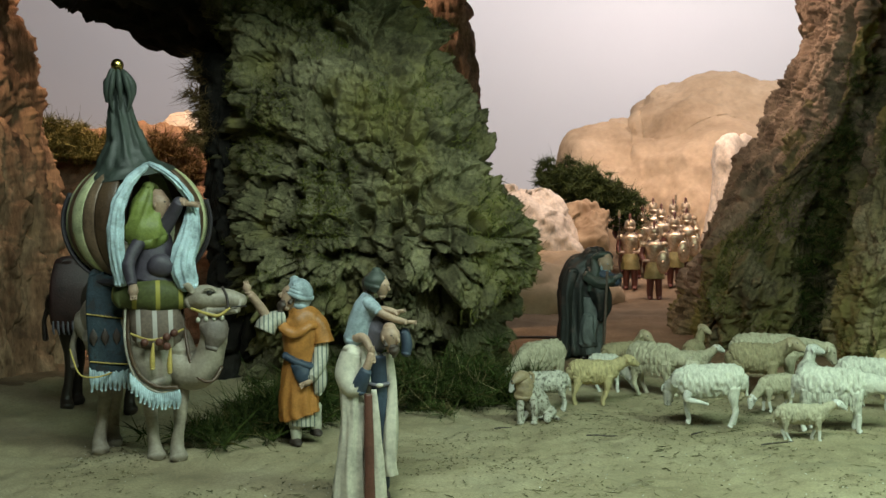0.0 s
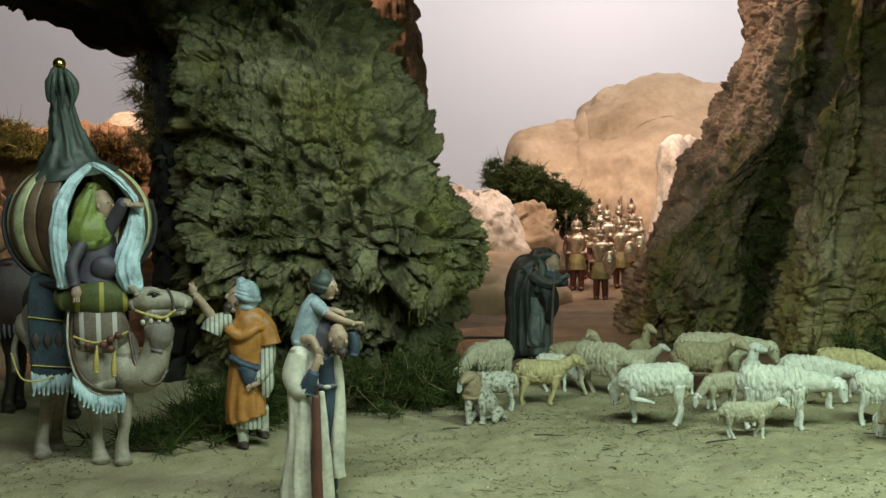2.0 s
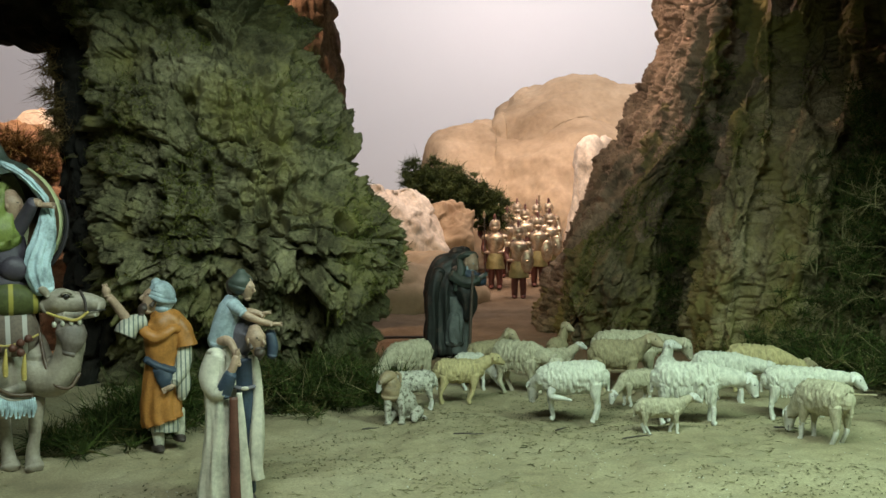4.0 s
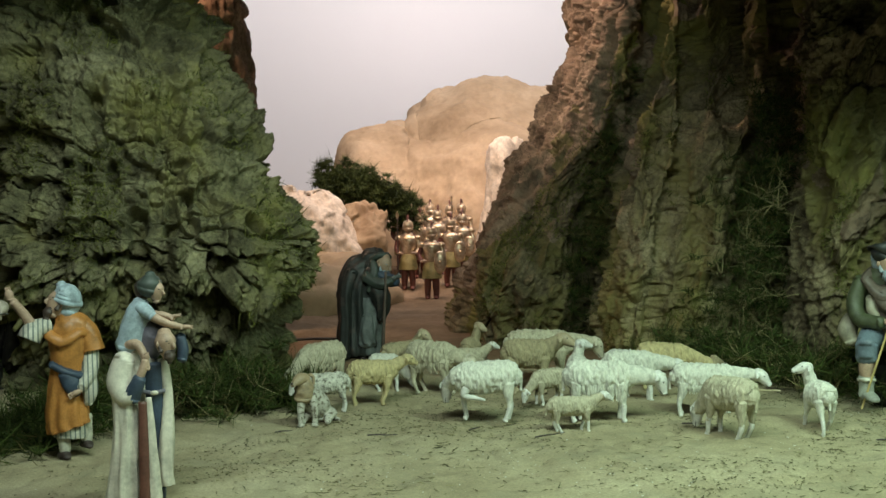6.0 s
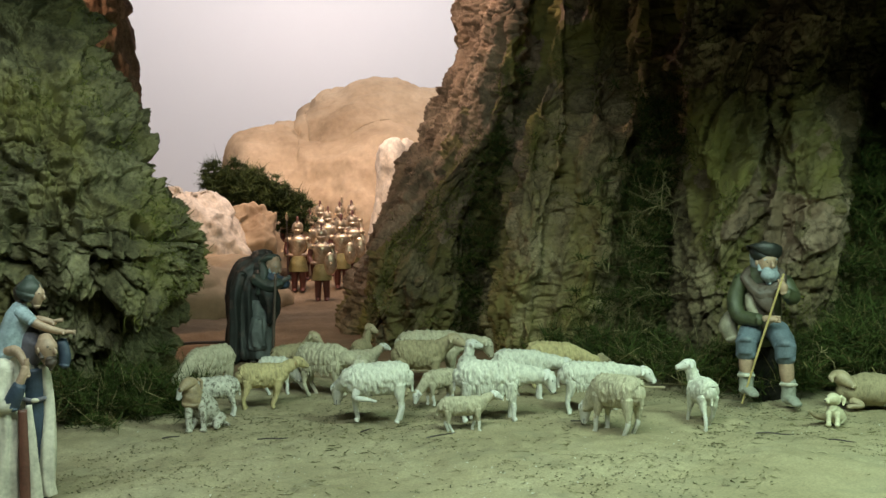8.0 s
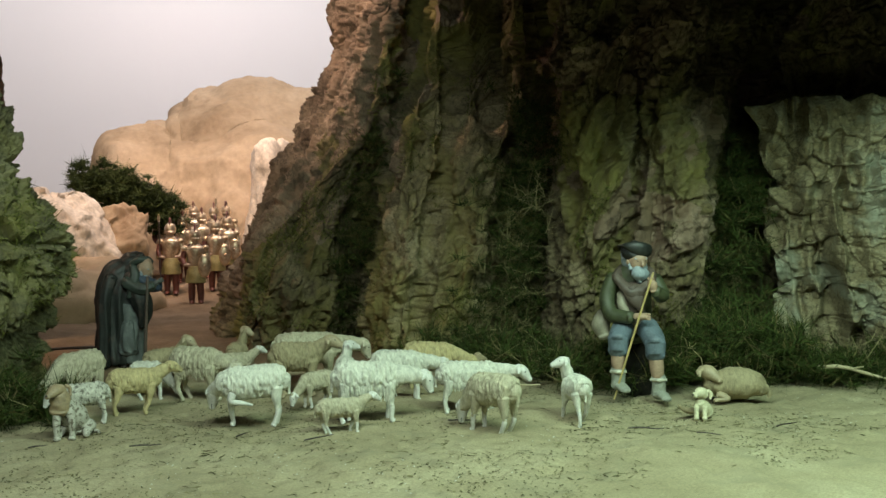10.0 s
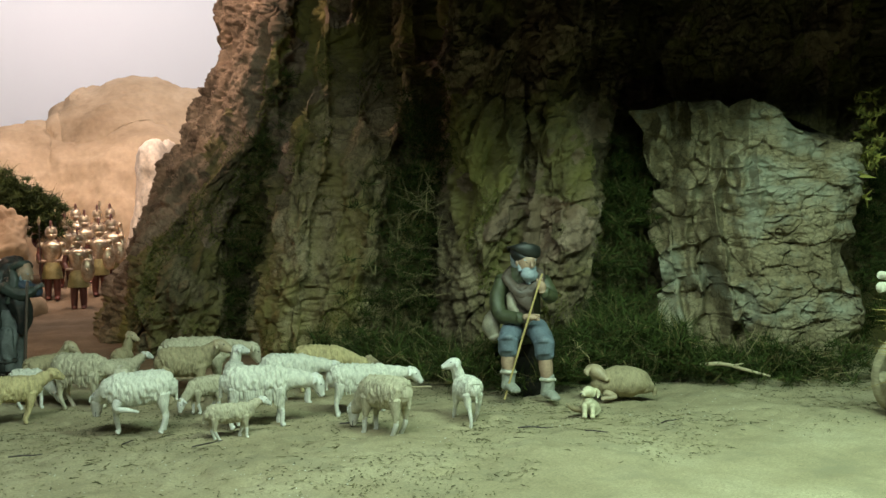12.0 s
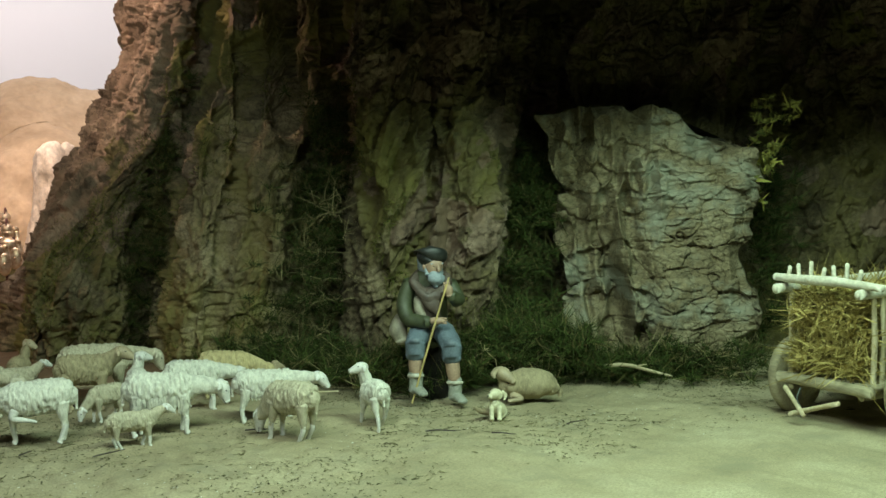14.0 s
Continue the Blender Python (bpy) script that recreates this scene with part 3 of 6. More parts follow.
boulder("chalk_rock", (0.33, 4.25, 0.10), (0.25, 0.17, 0.47), 13, lambda p: facets(p, 9, 0.022, 55) + 0.006 * fbm(p * 14, 4, 56), [STONE], "pale pointed chalky rock", 160, 140, power=1.7, planes=10, rough=0.10, tip=-7)
boulder("chalk_rock", (0.535, 4.32, 0.20), (0.14, 0.11, 0.17), 14, lambda p: facets(p, 12, 0.02, 65) + 0.006 * fbm(p * 14, 4, 66), [TAN], "small brown boulder leaning on pale rock", 110, 80, power=2.3, planes=12)
boulder("plaster_bank", (0.16, 4.08, 0.0), (0.44, 0.28, 0.225), 15, plain(0.025, 6.0, 75), [TAN], "low tan bank under the pale rocks", 130, 80, power=2.0, rough=0.16, category="hill")
boulder("brown_slope", (-1.05, 3.35, 0.15), (0.62, 0.28, 0.42), 17, lambda p: bark(p, (13, 13, 13), 0.025, 85, crack=0.6), [RUST], "brown cork slope behind the camel", 180, 110, turn=-12)
boulder("chalk_rock", (-0.86, 3.75, 0.32), (0.13, 0.12, 0.36), 19, plain(0.012, 9, 95), [STONE], "pale chalky peak behind the brown slope", 100, 80, power=2.0, planes=14)


# ---- moss and bushes ----


def leaf_material(name, dark, light, stray=None):
    m = bpy.data.materials.new(name)
    m.use_nodes = True
    nt = m.node_tree
    bsdf = nt.nodes["Principled BSDF"]
    geo = nt.nodes.new("ShaderNodeNewGeometry")
    ramp = nt.nodes.new("ShaderNodeValToRGB")
    ramp.color_ramp.elements[0].color, ramp.color_ramp.elements[1].color = (*dark, 1), (*light, 1)
    if stray:
        ramp.color_ramp.elements[1].position = 0.86
        e = ramp.color_ramp.elements.new(0.90)
        e.color = (*stray, 1)
    nt.links.new(geo.outputs["Random Per Island"], ramp.inputs["Fac"])
    nt.links.new(ramp.outputs["Color"], bsdf.inputs["Base Color"])
    bsdf.inputs["Roughness"].default_value = 0.75
    bsdf.inputs["Specular IOR Level"].default_value = 0.2
    return m


MOSS = leaf_material("moss", (0.014, 0.022, 0.005), (0.062, 0.088, 0.018), (0.14, 0.115, 0.045))
DRY = leaf_material("dry_moss", (0.05, 0.035, 0.012), (0.20, 0.13, 0.05))
PINE = leaf_material("bush_green", (0.014, 0.024, 0.007), (0.07, 0.095, 0.022))


def tufts(name, roots, ups, length, width, material, label, seed, category="moss", curl=0.6, kind="stuff"):
    """Many thin bent blades: each a strip of three bends, growing from its root along its up."""
    g = np.random.RandomState(seed)
    n = len(roots)
    d = ups + g.normal(0, curl, (n, 3))
    d /= np.linalg.norm(d, axis=-1, keepdims=True) + 1e-9
    bend = g.normal(0, 0.95, (n, 3))
    side = np.cross(d, g.normal(0, 1, (n, 3)))
    side /= np.linalg.norm(side, axis=-1, keepdims=True) + 1e-9
    ln = (length * g.uniform(0.45, 1.25, n))[:, None]
    wd = (width * g.uniform(0.6, 1.4, n))[:, None]
    a = roots
    b = a + d * ln * 0.5
    c = b + (d + bend) * ln * 0.33
    e = c + (d + 2 * bend) * ln * 0.25
    v = np.stack([a - side * wd, a + side * wd, b - side * wd, b + side * wd, c - side * wd * 0.7, c + side * wd * 0.7, e], 1).reshape(-1, 3)
    k = np.arange(n)[:, None] * 7
    f = np.concatenate([k + [0, 1, 3], k + [0, 3, 2], k + [2, 3, 5], k + [2, 5, 4], k + [4, 5, 6]], 1).reshape(-1, 3)
    ob = new(name, mesh_from(name, v, f, [material], smooth=False))
    return tagged(ob, label, category, kind=kind)


def clumps(n, per, centres, spread, seed, low=0.0):
    """Roots gathered in clumps round random picks of the centres, with outward ups."""
    g = np.random.RandomState(seed)
    c = np.asarray(centres, float)
    t = g.uniform(0, len(c) - 1, n)
    i = np.minimum(t.astype(int), len(c) - 2)
    f = (t - i)[:, None]
    mid = c[i] * (1 - f) + c[i + 1] * f + g.normal(0, 1, (n, 3)) * spread
    mid[:, 2] = np.maximum(mid[:, 2], low)
    off = g.normal(0, 1, (n, per, 3))
    off /= np.linalg.norm(off, axis=-1, keepdims=True)
    off[..., 2] = np.abs(off[..., 2]) * 0.8 + 0.1
    roots = mid[:, None] + off * 0.008
    return roots.reshape(-1, 3), off.reshape(-1, 3)


def polar(az, d, z):
    return (d * math.sin(radians(az)), d * math.cos(radians(az)), z)


r, u = clumps(420, 44, [(-0.34, 2.0, 0.0), (-0.26, 2.08, 0.02), (-0.16, 2.16, 0.03), (-0.04, 2.14, 0.03), (0.06, 2.17, 0.03), (0.13, 2.24, 0.02)], (0.035, 0.05, 0.022), 3)
tufts("grass_bank", r, u, 0.026, 0.0008, MOSS, "dark green moss and grass at the foot of the crag", 4)
r, u = clumps(160, 44, [(-0.37, 1.86, 0.0), (-0.33, 1.95, 0.01), (-0.27, 2.05, 0.02)], (0.04, 0.05, 0.012), 5)
tufts("grass_bank", r, u, 0.024, 0.0008, MOSS, "loose dark moss trailing over the sand", 6)
r, u = clumps(820, 40, [polar(23.5, 2.66, 0.03), polar(26, 2.55, 0.03), polar(29, 2.40, 0.03), polar(33, 2.36, 0.03), polar(36.5, 2.40, 0.05), polar(37.5, 2.42, 0.08), polar(38.3, 2.44, 0.12), polar(40, 2.45, 0.03), polar(44, 2.50, 0.02), polar(49, 2.55, 0.02)], (0.05, 0.05, 0.022), 7)
tufts("grass_bank", r, u, 0.027, 0.0008, MOSS, "dark green moss along the foot of the cliff", 8)
STALK = leaf_material("dry_stalk", (0.10, 0.075, 0.035), (0.32, 0.27, 0.14))
for k, (n, pts, spread) in enumerate(((34, [(-0.30, 1.98, 0.01), (-0.16, 2.10, 0.03), (0.0, 2.10, 0.03), (0.12, 2.20, 0.02)], (0.04, 0.05, 0.02)),
                                      (60, [polar(26, 2.50, 0.03), polar(30, 2.36, 0.03), polar(36, 2.36, 0.05), polar(42, 2.44, 0.03), polar(49, 2.5, 0.02)], (0.05, 0.05, 0.03)),
                                      (40, [polar(26.4, 2.60, 0.08), polar(27.3, 2.60, 0.25), polar(28.0, 2.64, 0.42)], (0.05, 0.03, 0.04)))):
    r, u = clumps(n, 9, pts, spread, 41 + k)
    tufts("dry_stalks", r, u - (0, 0.5, 0), 0.050, 0.0007, STALK, "thin dry stalks straying from the moss", 51 + k, "moss")
for k, pts in enumerate(([polar(17.9, 2.98, 0.06), polar(18.6, 2.98, 0.25), polar(19.8, 3.0, 0.5), polar(21.0, 3.05, 0.75)],
                         [polar(26.4, 2.66, 0.08), polar(27.3, 2.66, 0.25), polar(28.2, 2.70, 0.45), polar(28.5, 2.73, 0.62)],
                         [polar(37.4, 2.58, 0.06), polar(37.6, 2.62, 0.2), polar(38.2, 2.68, 0.36), polar(38.6, 2.72, 0.5)],
                         [polar(49.6, 2.85, 0.06), polar(50.0, 2.9, 0.3), polar(50.3, 2.95, 0.5)])):
    r, u = clumps((110, 230, 170, 90)[k], 36, pts, ((0.025, 0.025, 0.03), (0.05, 0.03, 0.03), (0.035, 0.03, 0.03), (0.03, 0.03, 0.03))[k], 11 + k)
    tufts("crevice_moss", r, u - (0, 0.7, 0), 0.025, 0.0008, MOSS, "dark moss filling a crevice of the cliff", 21 + k)
r, u = clumps(520, 60, [(0.44, 4.66, 0.45), (0.53, 4.64, 0.44), (0.62, 4.62, 0.41), (0.71, 4.6, 0.36), (0.79, 4.58, 0.30)], (0.028, 0.05, 0.038), 31)
tufts("low_bush", r, u, 0.021, 0.0015, PINE, "dark green feathery bush among pale rocks", 32, "bush", kind="")
r, u = clumps(260, 50, [(-1.12, 3.02, 0.59), (-1.0, 3.06, 0.545), (-0.88, 3.1, 0.525)], (0.04, 0.04, 0.022), 33)
tufts("low_bush", r, u, 0.018, 0.0012, leaf_material("olive_bush", (0.07, 0.07, 0.02), (0.27, 0.25, 0.08)), "olive green moss bush along the slope", 34, "bush", kind="")
r, u = clumps(260, 50, [(-0.84, 3.15, 0.54), (-0.74, 3.2, 0.50), (-0.68, 3.2, 0.44)], (0.035, 0.04, 0.03), 35)
tufts("low_bush", r, u, 0.019, 0.0012, DRY, "dry orange brown bush on the slope", 36, "bush", kind="")
r, u = clumps(60, 24, [(-0.545, 2.5, 0.72), (-0.54, 2.5, 0.66), (-0.535, 2.5, 0.58), (-0.53, 2.5, 0.52)], (0.010, 0.03, 0.02), 37)
tufts("hanging_moss", r, u - (0.8, 0.3, 0.9), 0.022, 0.0007, DRY, "dry moss hanging from the arch", 38)


# ---- clay figurines ----


def clay(name, c, rough=0.6, scale=40, dark=0.45, spec=0.35, bump=0.25):
    """Painted clay with a darker wash in its grain."""
    d = tuple(x * dark for x in c)
    return node_material(name, [d, c, tuple(min(1, x * 1.12) for x in c)], scale, rough * 0.85, bump * 1.6, 7, spec=0.5, bump_distance=0.0015, grain_mix=0.4)




def wool(name, c, dark=0.5):
    """Combed wool: fine upright strands with a dirty wash between them."""
    return node_material(name, [tuple(x * dark for x in c), c, tuple(min(1, x * 1.15) for x in c)], 130, 0.7, 0.8, 2.6, spec=0.3, stretch=(1, 1, 0.45), grain_mix=0.4, bump_distance=0.003)


WOOL_W, WOOL_Y, WOOL_B, WOOL_C = wool("white_wool", (0.68, 0.67, 0.58), 0.74), wool("yellow_wool", (0.54, 0.45, 0.24), 0.66), wool("brown_wool", (0.37, 0.31, 0.19), 0.66), wool("cream_wool", (0.50, 0.455, 0.33), 0.66)
CREAM_F = clay("cream_face", (0.56, 0.51, 0.39), dark=0.75)
FACE_W, FACE_B = clay("white_face", (0.68, 0.67, 0.62), dark=0.8), clay("brown_face", (0.42, 0.34, 0.22), dark=0.7)
EYE_M = clay("dark_paint", (0.03, 0.025, 0.02), dark=0.8)


class Model:
    """Gathers tubes and blobs, each with its material, into one mesh."""

    def __init__(self, side=None):
        self.side = side
        self.v, self.f, self.i, self.m, self.n = [], [], [], [], 0

    def add(self, v, f, material):
        if material not in self.m:
            self.m.append(material)
        self.v.append(np.asarray(v, float))
        self.f.append(np.asarray(f) + self.n)
        self.i.append(np.full(len(f), self.m.index(material)))
        self.n += len(v)
        return self

    def tube(self, path, radii, material, n=14, per=6, side=None, fold=0.0, folds=9, lump=0.0, lump_scale=60.0, seed=1, round_ends=True, wave=0.0):
        """A skin round a smooth path; radii: one number, or (sideways, other way), for each of its points."""
        path = np.asarray(path, float)
        rr = np.array([(a, a) if np.isscalar(a) else a for a in radii], float)
        m = (len(path) - 1) * per + 1
        p, r = smooth_rows(path, m), np.maximum(smooth_rows(rr, m), 1e-4)
        t = np.gradient(p, axis=0)
        t /= np.linalg.norm(t, axis=-1, keepdims=True) + 1e-12
        s = np.empty_like(p)
        side = side if side is not None else self.side
        if side is None:
            side = (0, 1, 0) if abs(t[0][0]) > 0.8 else (1, 0, 0)
        prev = np.asarray(side, float)
        for k in range(m):
            prev = prev - t[k] * (prev @ t[k])
            prev = prev / (np.linalg.norm(prev) + 1e-12)
            s[k] = prev
        w = np.cross(t, s)
        if round_ends:
            k = 4
            q = np.sin(np.linspace(0.12, 1, k) * np.pi / 2)
            cap = np.sqrt(1 - q**2)
            p = np.concatenate([p[:1] - t[:1] * (r[0].mean() * cap)[:, None] * 0.8, p, p[-1:] + t[-1:] * (r[-1].mean() * cap[::-1])[:, None] * 0.8])
            r = np.concatenate([r[:1] * q[:, None], r, r[-1:] * q[::-1, None]])
            s, w = np.concatenate([np.repeat(s[:1], k, 0), s, np.repeat(s[-1:], k, 0)]), np.concatenate([np.repeat(w[:1], k, 0), w, np.repeat(w[-1:], k, 0)])
        f = np.linspace(0, 2 * np.pi, n, endpoint=False)
        along = np.linspace(0, 1, len(p))[:, None]
        k = 1 + fold * (np.sin(folds * f[None] + 3 * np.sin(4 * along + seed)) + 0.45 * np.sin(2.0 * folds * f[None] + 5 * np.sin(3 * along + 2 * seed) + 1.3)) * np.clip(along * 1.6, 0, 1) + wave * np.sin(along * 96 + 2.2 * np.sin(2 * f[None] + seed) + 1.2 * np.sin(5 * f[None] + 2 * seed)) * (1 + 0.5 * np.sin(7 * f[None] + along * 9 + seed))
        v = p[:, None] + s[:, None] * (np.cos(f) * k * r[:, :1])[..., None] + w[:, None] * (np.sin(f) * k * r[:, 1:])[..., None]
        if lump:
            q = v.reshape(-1, 3)
            c = p[:, None].repeat(n, 1).reshape(-1, 3)
            o = q - c
            o /= np.linalg.norm(o, axis=-1, keepdims=True) + 1e-9
            v = (q + o * lump * fbm(q * np.asarray(lump_scale) + seed * 7.7, 3, seed)[:, None]).reshape(v.shape)
        nv = len(v)
        faces = grid_faces(n, nv, True)
        verts = np.concatenate([v.reshape(-1, 3), v[0].mean(0)[None], v[-1].mean(0)[None]])
        a = np.arange(n)
        e0 = np.stack([(a + 1) % n, a, np.full(n, nv * n), np.full(n, nv * n)], -1)
        e1 = np.stack([(nv - 1) * n + a, (nv - 1) * n + (a + 1) % n, np.full(n, nv * n + 1), np.full(n, nv * n + 1)], -1)
        return self.add(verts, np.concatenate([faces, e0, e1]), material)

    def blob(self, c, r, material, n=12, turn=None, lump=0.0, lump_scale=80, seed=1):
        f, g = np.linspace(0, 2 * np.pi, n, endpoint=False), np.linspace(-np.pi / 2 + 0.05, np.pi / 2 - 0.05, max(6, n * 2 // 3))
        F, Gm = np.meshgrid(f, g)
        v = np.stack([np.cos(Gm) * np.cos(F), np.cos(Gm) * np.sin(F), np.sin(Gm)], -1).reshape(-1, 3) * np.asarray(r, float)
        if lump:
            v *= 1 + lump * fbm(v * lump_scale + seed, 2, seed)[:, None]
        if turn is not None:
            v = v @ np.array(turn.to_3x3()).T
        return self.add(v + np.asarray(c, float), grid_faces(n, len(g), True), material)

    def build(self, name, label, category, m=None, group="", size=1.0):
        faces = []
        for f in np.concatenate(self.f).tolist():
            faces.append(f if f[2] != f[3] else f[:3])
        me = mesh_from(name, np.concatenate(self.v) * size, faces, self.m, np.concatenate(self.i))
        ob = new(name, me)
        if m is not None:
            ob.matrix_world = m
        return tagged(ob, label, category, group)


def sheep(label, x, y, h, heading, neck=(0.62, 1.02), nose=(1.0, -0.35), swing=0.0, wool=WOOL_W, face=FACE_W, length=1.25, shag=0.0, seed=1, stride=0.1, lifted="", horns=False, thin=1.0, z=0.0):
    """A standing sheep of back height h. neck: how far ahead and how high the head is, in heights; nose: the way it points; swing: degrees by which neck and head turn left."""
    g = random.Random(seed)
    M = Model((0, 1, 0))
    L = length * 0.84
    c, s = math.cos(radians(swing)), math.sin(radians(swing))

    def turned(fx, fz):
        base = 0.38 * L
        return (base + (fx - base) * c, (fx - base) * s, fz)

    body = [(-0.50 * L, 0, 0.72), (-0.40 * L, 0, 0.745), (-0.15 * L, 0, 0.735), (0.12 * L, 0, 0.72), (0.34 * L, 0, 0.735), (0.45 * L, 0, 0.75)]
    rad = [(0.13, 0.15), (0.205, 0.235), (0.225, 0.25), (0.225, 0.25), (0.19, 0.235), (0.13, 0.17)]
    M.tube(body, [(a * thin * 1.12, b * 1.14) for a, b in rad], wool, 56, 22, lump=0.024, lump_scale=(24, 24, 12), seed=seed, wave=0.013 + 0.016 * shag)
    if shag:
        for k in range(90):
            t = g.uniform(-0.42, 0.42) * L
            sd = g.choice((-1, 1))
            w0 = g.uniform(0.17, 0.20) * thin
            M.tube([(t, sd * w0, 0.68), (t + g.uniform(-0.03, 0.03), sd * (w0 + 0.012), 0.55), (t + g.uniform(-0.05, 0.05), sd * w0 * 0.9, 0.46 - shag * g.uniform(0, 0.14))], [0.020, 0.026, 0.006], wool, 6, 3)
    hx, hz = neck
    head = turned(hx * L * 0.8 + 0.15, hz)
    n0 = (0.36 * L, 0, 0.76)
    mid = [(n0[k] + head[k]) / 2 for k in range(3)]
    M.tube([n0, (mid[0], mid[1], mid[2] + 0.02), head], [(0.16, 0.21), (0.13, 0.16), (0.108, 0.118)], wool, 24, 9, lump=0.014, lump_scale=(17, 17, 9), seed=seed + 2, wave=0.018)
    nx, nz = nose
    d = np.array([nx * c, nx * s, nz])
    d /= np.linalg.norm(d)
    lat = np.cross((0, 0, 1), d)
    lat /= np.linalg.norm(lat)
    top = np.cross(d, lat)
    hd = np.array(head)
    M.tube([hd - d * 0.05 + top * 0.02, hd + d * 0.06 + top * 0.025, hd + d * 0.18, hd + d * 0.27 - top * 0.015], [(0.10, 0.11), (0.112, 0.125), (0.085, 0.092), (0.060, 0.060)], face, 18, 6, side=lat)
    M.blob(hd + top * 0.085 - d * 0.02, (0.085, 0.085, 0.055), wool, 12, lump=0.10, lump_scale=18, seed=seed)
    for sd in (-1, 1):
        e = hd + top * 0.055 + lat * sd * 0.085 - d * 0.02
        M.tube([e, e + lat * sd * 0.075 - top * 0.015, e + lat * sd * 0.13 - top * 0.075 + d * 0.02], [(0.028, 0.018), (0.050, 0.018), (0.016, 0.009)], face, 10, 5, side=d)
        M.blob(hd + d * 0.10 + top * 0.070 + lat * sd * 0.088, (0.017, 0.017, 0.017), EYE_M, 8)
        M.blob(hd + d * 0.315 + lat * sd * 0.028 + top * 0.01, (0.012, 0.012, 0.010), EYE_M, 6)
        M.tube([hd + d * 0.20 - top * 0.055 + lat * sd * 0.070, hd + d * 0.30 - top * 0.045 + lat * sd * 0.035], [0.006, 0.006], EYE_M, 5, 3)
    for k, (fx, sd) in enumerate(((0.30, 1), (0.30, -1), (-0.36, 1), (-0.36, -1))):
        st = g.uniform(-stride, stride)
        a = (fx * L, sd * 0.13 * thin, 0.56)
        key = ("fl", "fr", "hl", "hr")[k]
        if key == lifted:
            M.tube([a, (a[0] + 0.03, a[1] * 1.3, 0.44), (a[0] - 0.16, a[1] * 1.3, 0.40), (a[0] - 0.32, a[1] * 1.2, 0.36)], [0.085, 0.06, 0.040, 0.022], face, 10, 5)
            continue
        bend = 0.04 if fx < 0 else -0.02
        M.tube([(a[0], a[1], 0.64), (a[0] + st * 0.1 - bend * 0.5, a[1], 0.46), (a[0] + st * 0.35 - bend * 1.1, a[1], 0.31), (a[0] + st * 0.5 - bend * 1.25, a[1], 0.24)],
               [(0.10, 0.14), (0.078, 0.092), (0.049, 0.056), (0.040, 0.044)], wool, 16, 6, lump=0.008, lump_scale=20, seed=seed + k)
        M.tube([(a[0] + st * 0.42 - bend * 1.2, a[1], 0.28), (a[0] + st * 0.6 - bend * 1.3, a[1], 0.20), (a[0] + st, a[1], 0.035), (a[0] + st + 0.02, a[1], -0.01)],
               [(0.043, 0.048), (0.042, 0.046), (0.035, 0.039), (0.042, 0.050)], face, 12, 5)
    M.tube([(-0.52 * L, 0, 0.76), (-0.58 * L, 0, 0.68), (-0.59 * L, 0, 0.50)], [0.04, 0.042, 0.022], wool, 8, 4, lump=0.01, lump_scale=20)
    return M.build("sheep_figurine", label, "figurine", pose(x, y, z, 0, 0, heading), "flock of sheep", size=h)


SPOTS = node_material("spotted_wool", [(0.46, 0.45, 0.38), (0.66, 0.64, 0.55)], 60, 0.7, 0.6, 4, patch=(0.16, 0.15, 0.12), patch_scale=150, patch_edge=(0.52, 0.60), bump_distance=0.002)
sheep("white spotted clay lamb grazing on the sand", 0.19, 2.087, 0.072, 182, (0.72, 0.75), (0.6, -0.8), 10, SPOTS, FACE_W, 1.3, seed=2)
sheep("cream clay sheep bending its head behind the dog", 0.20, 2.29, 0.102, 215, (0.75, 0.45), (0.5, -0.9), 0, WOOL_C, CREAM_F, 1.2, shag=0.5, seed=3)
sheep("yellowish clay sheep walking with head level", 0.289, 2.149, 0.083, 5, (0.78, 0.98), (1, -0.35), 0, WOOL_Y, WOOL_Y, 1.25, seed=4, stride=0.16)
sheep("small white clay lamb grazing behind a yellow sheep", 0.335, 2.29, 0.074, -10, (0.75, 0.35), (0.5, -1), 0, WOOL_W, FACE_W, 1.0, seed=5)
sheep("brown clay ram looking aside in the flock", 0.375, 2.33, 0.092, 30, (0.55, 1.15), (0.8, -0.5), -60, WOOL_B, FACE_B, 1.15, seed=6)
sheep("long woolled grey clay sheep bending forward", 0.425, 2.235, 0.103, -38, (0.80, 0.66), (0.7, -0.7), 0, WOOL_C, CREAM_F, 1.15, shag=0.6, seed=7)
sheep("small brown clay sheep with raised head and spread ears", 0.555, 2.46, 0.078, 60, (0.45, 1.3), (0.9, -0.3), -100, WOOL_B, FACE_B, 1.1, seed=8)
sheep("white clay sheep standing low behind the others", 0.535, 2.38, 0.066, 8, (0.75, 1.05), (1, -0.3), 0, WOOL_C, FACE_W, 1.25, seed=9)
sheep("large white clay sheep lifting one front leg", 0.463, 1.945, 0.103, 170, (0.66, 0.55), (0.3, -1), -48, WOOL_W, FACE_W, 1.3, seed=10, lifted="fl")
sheep("brown clay sheep with head held level", 0.618, 2.20, 0.105, -4, (0.72, 1.00), (1, -0.3), -20, WOOL_B, FACE_B, 1.05, seed=11)
sheep("big cream clay sheep grazing at the back", 0.668, 2.285, 0.112, -6, (0.95, 0.72), (0.6, -0.9), 0, WOOL_C, CREAM_F, 1.4, seed=12)
sheep("small grey clay lamb grazing between two sheep", 0.618, 2.06, 0.066, 190, (0.75, 0.35), (0.4, -1), 0, WOOL_C, FACE_W, 1.1, seed=13)
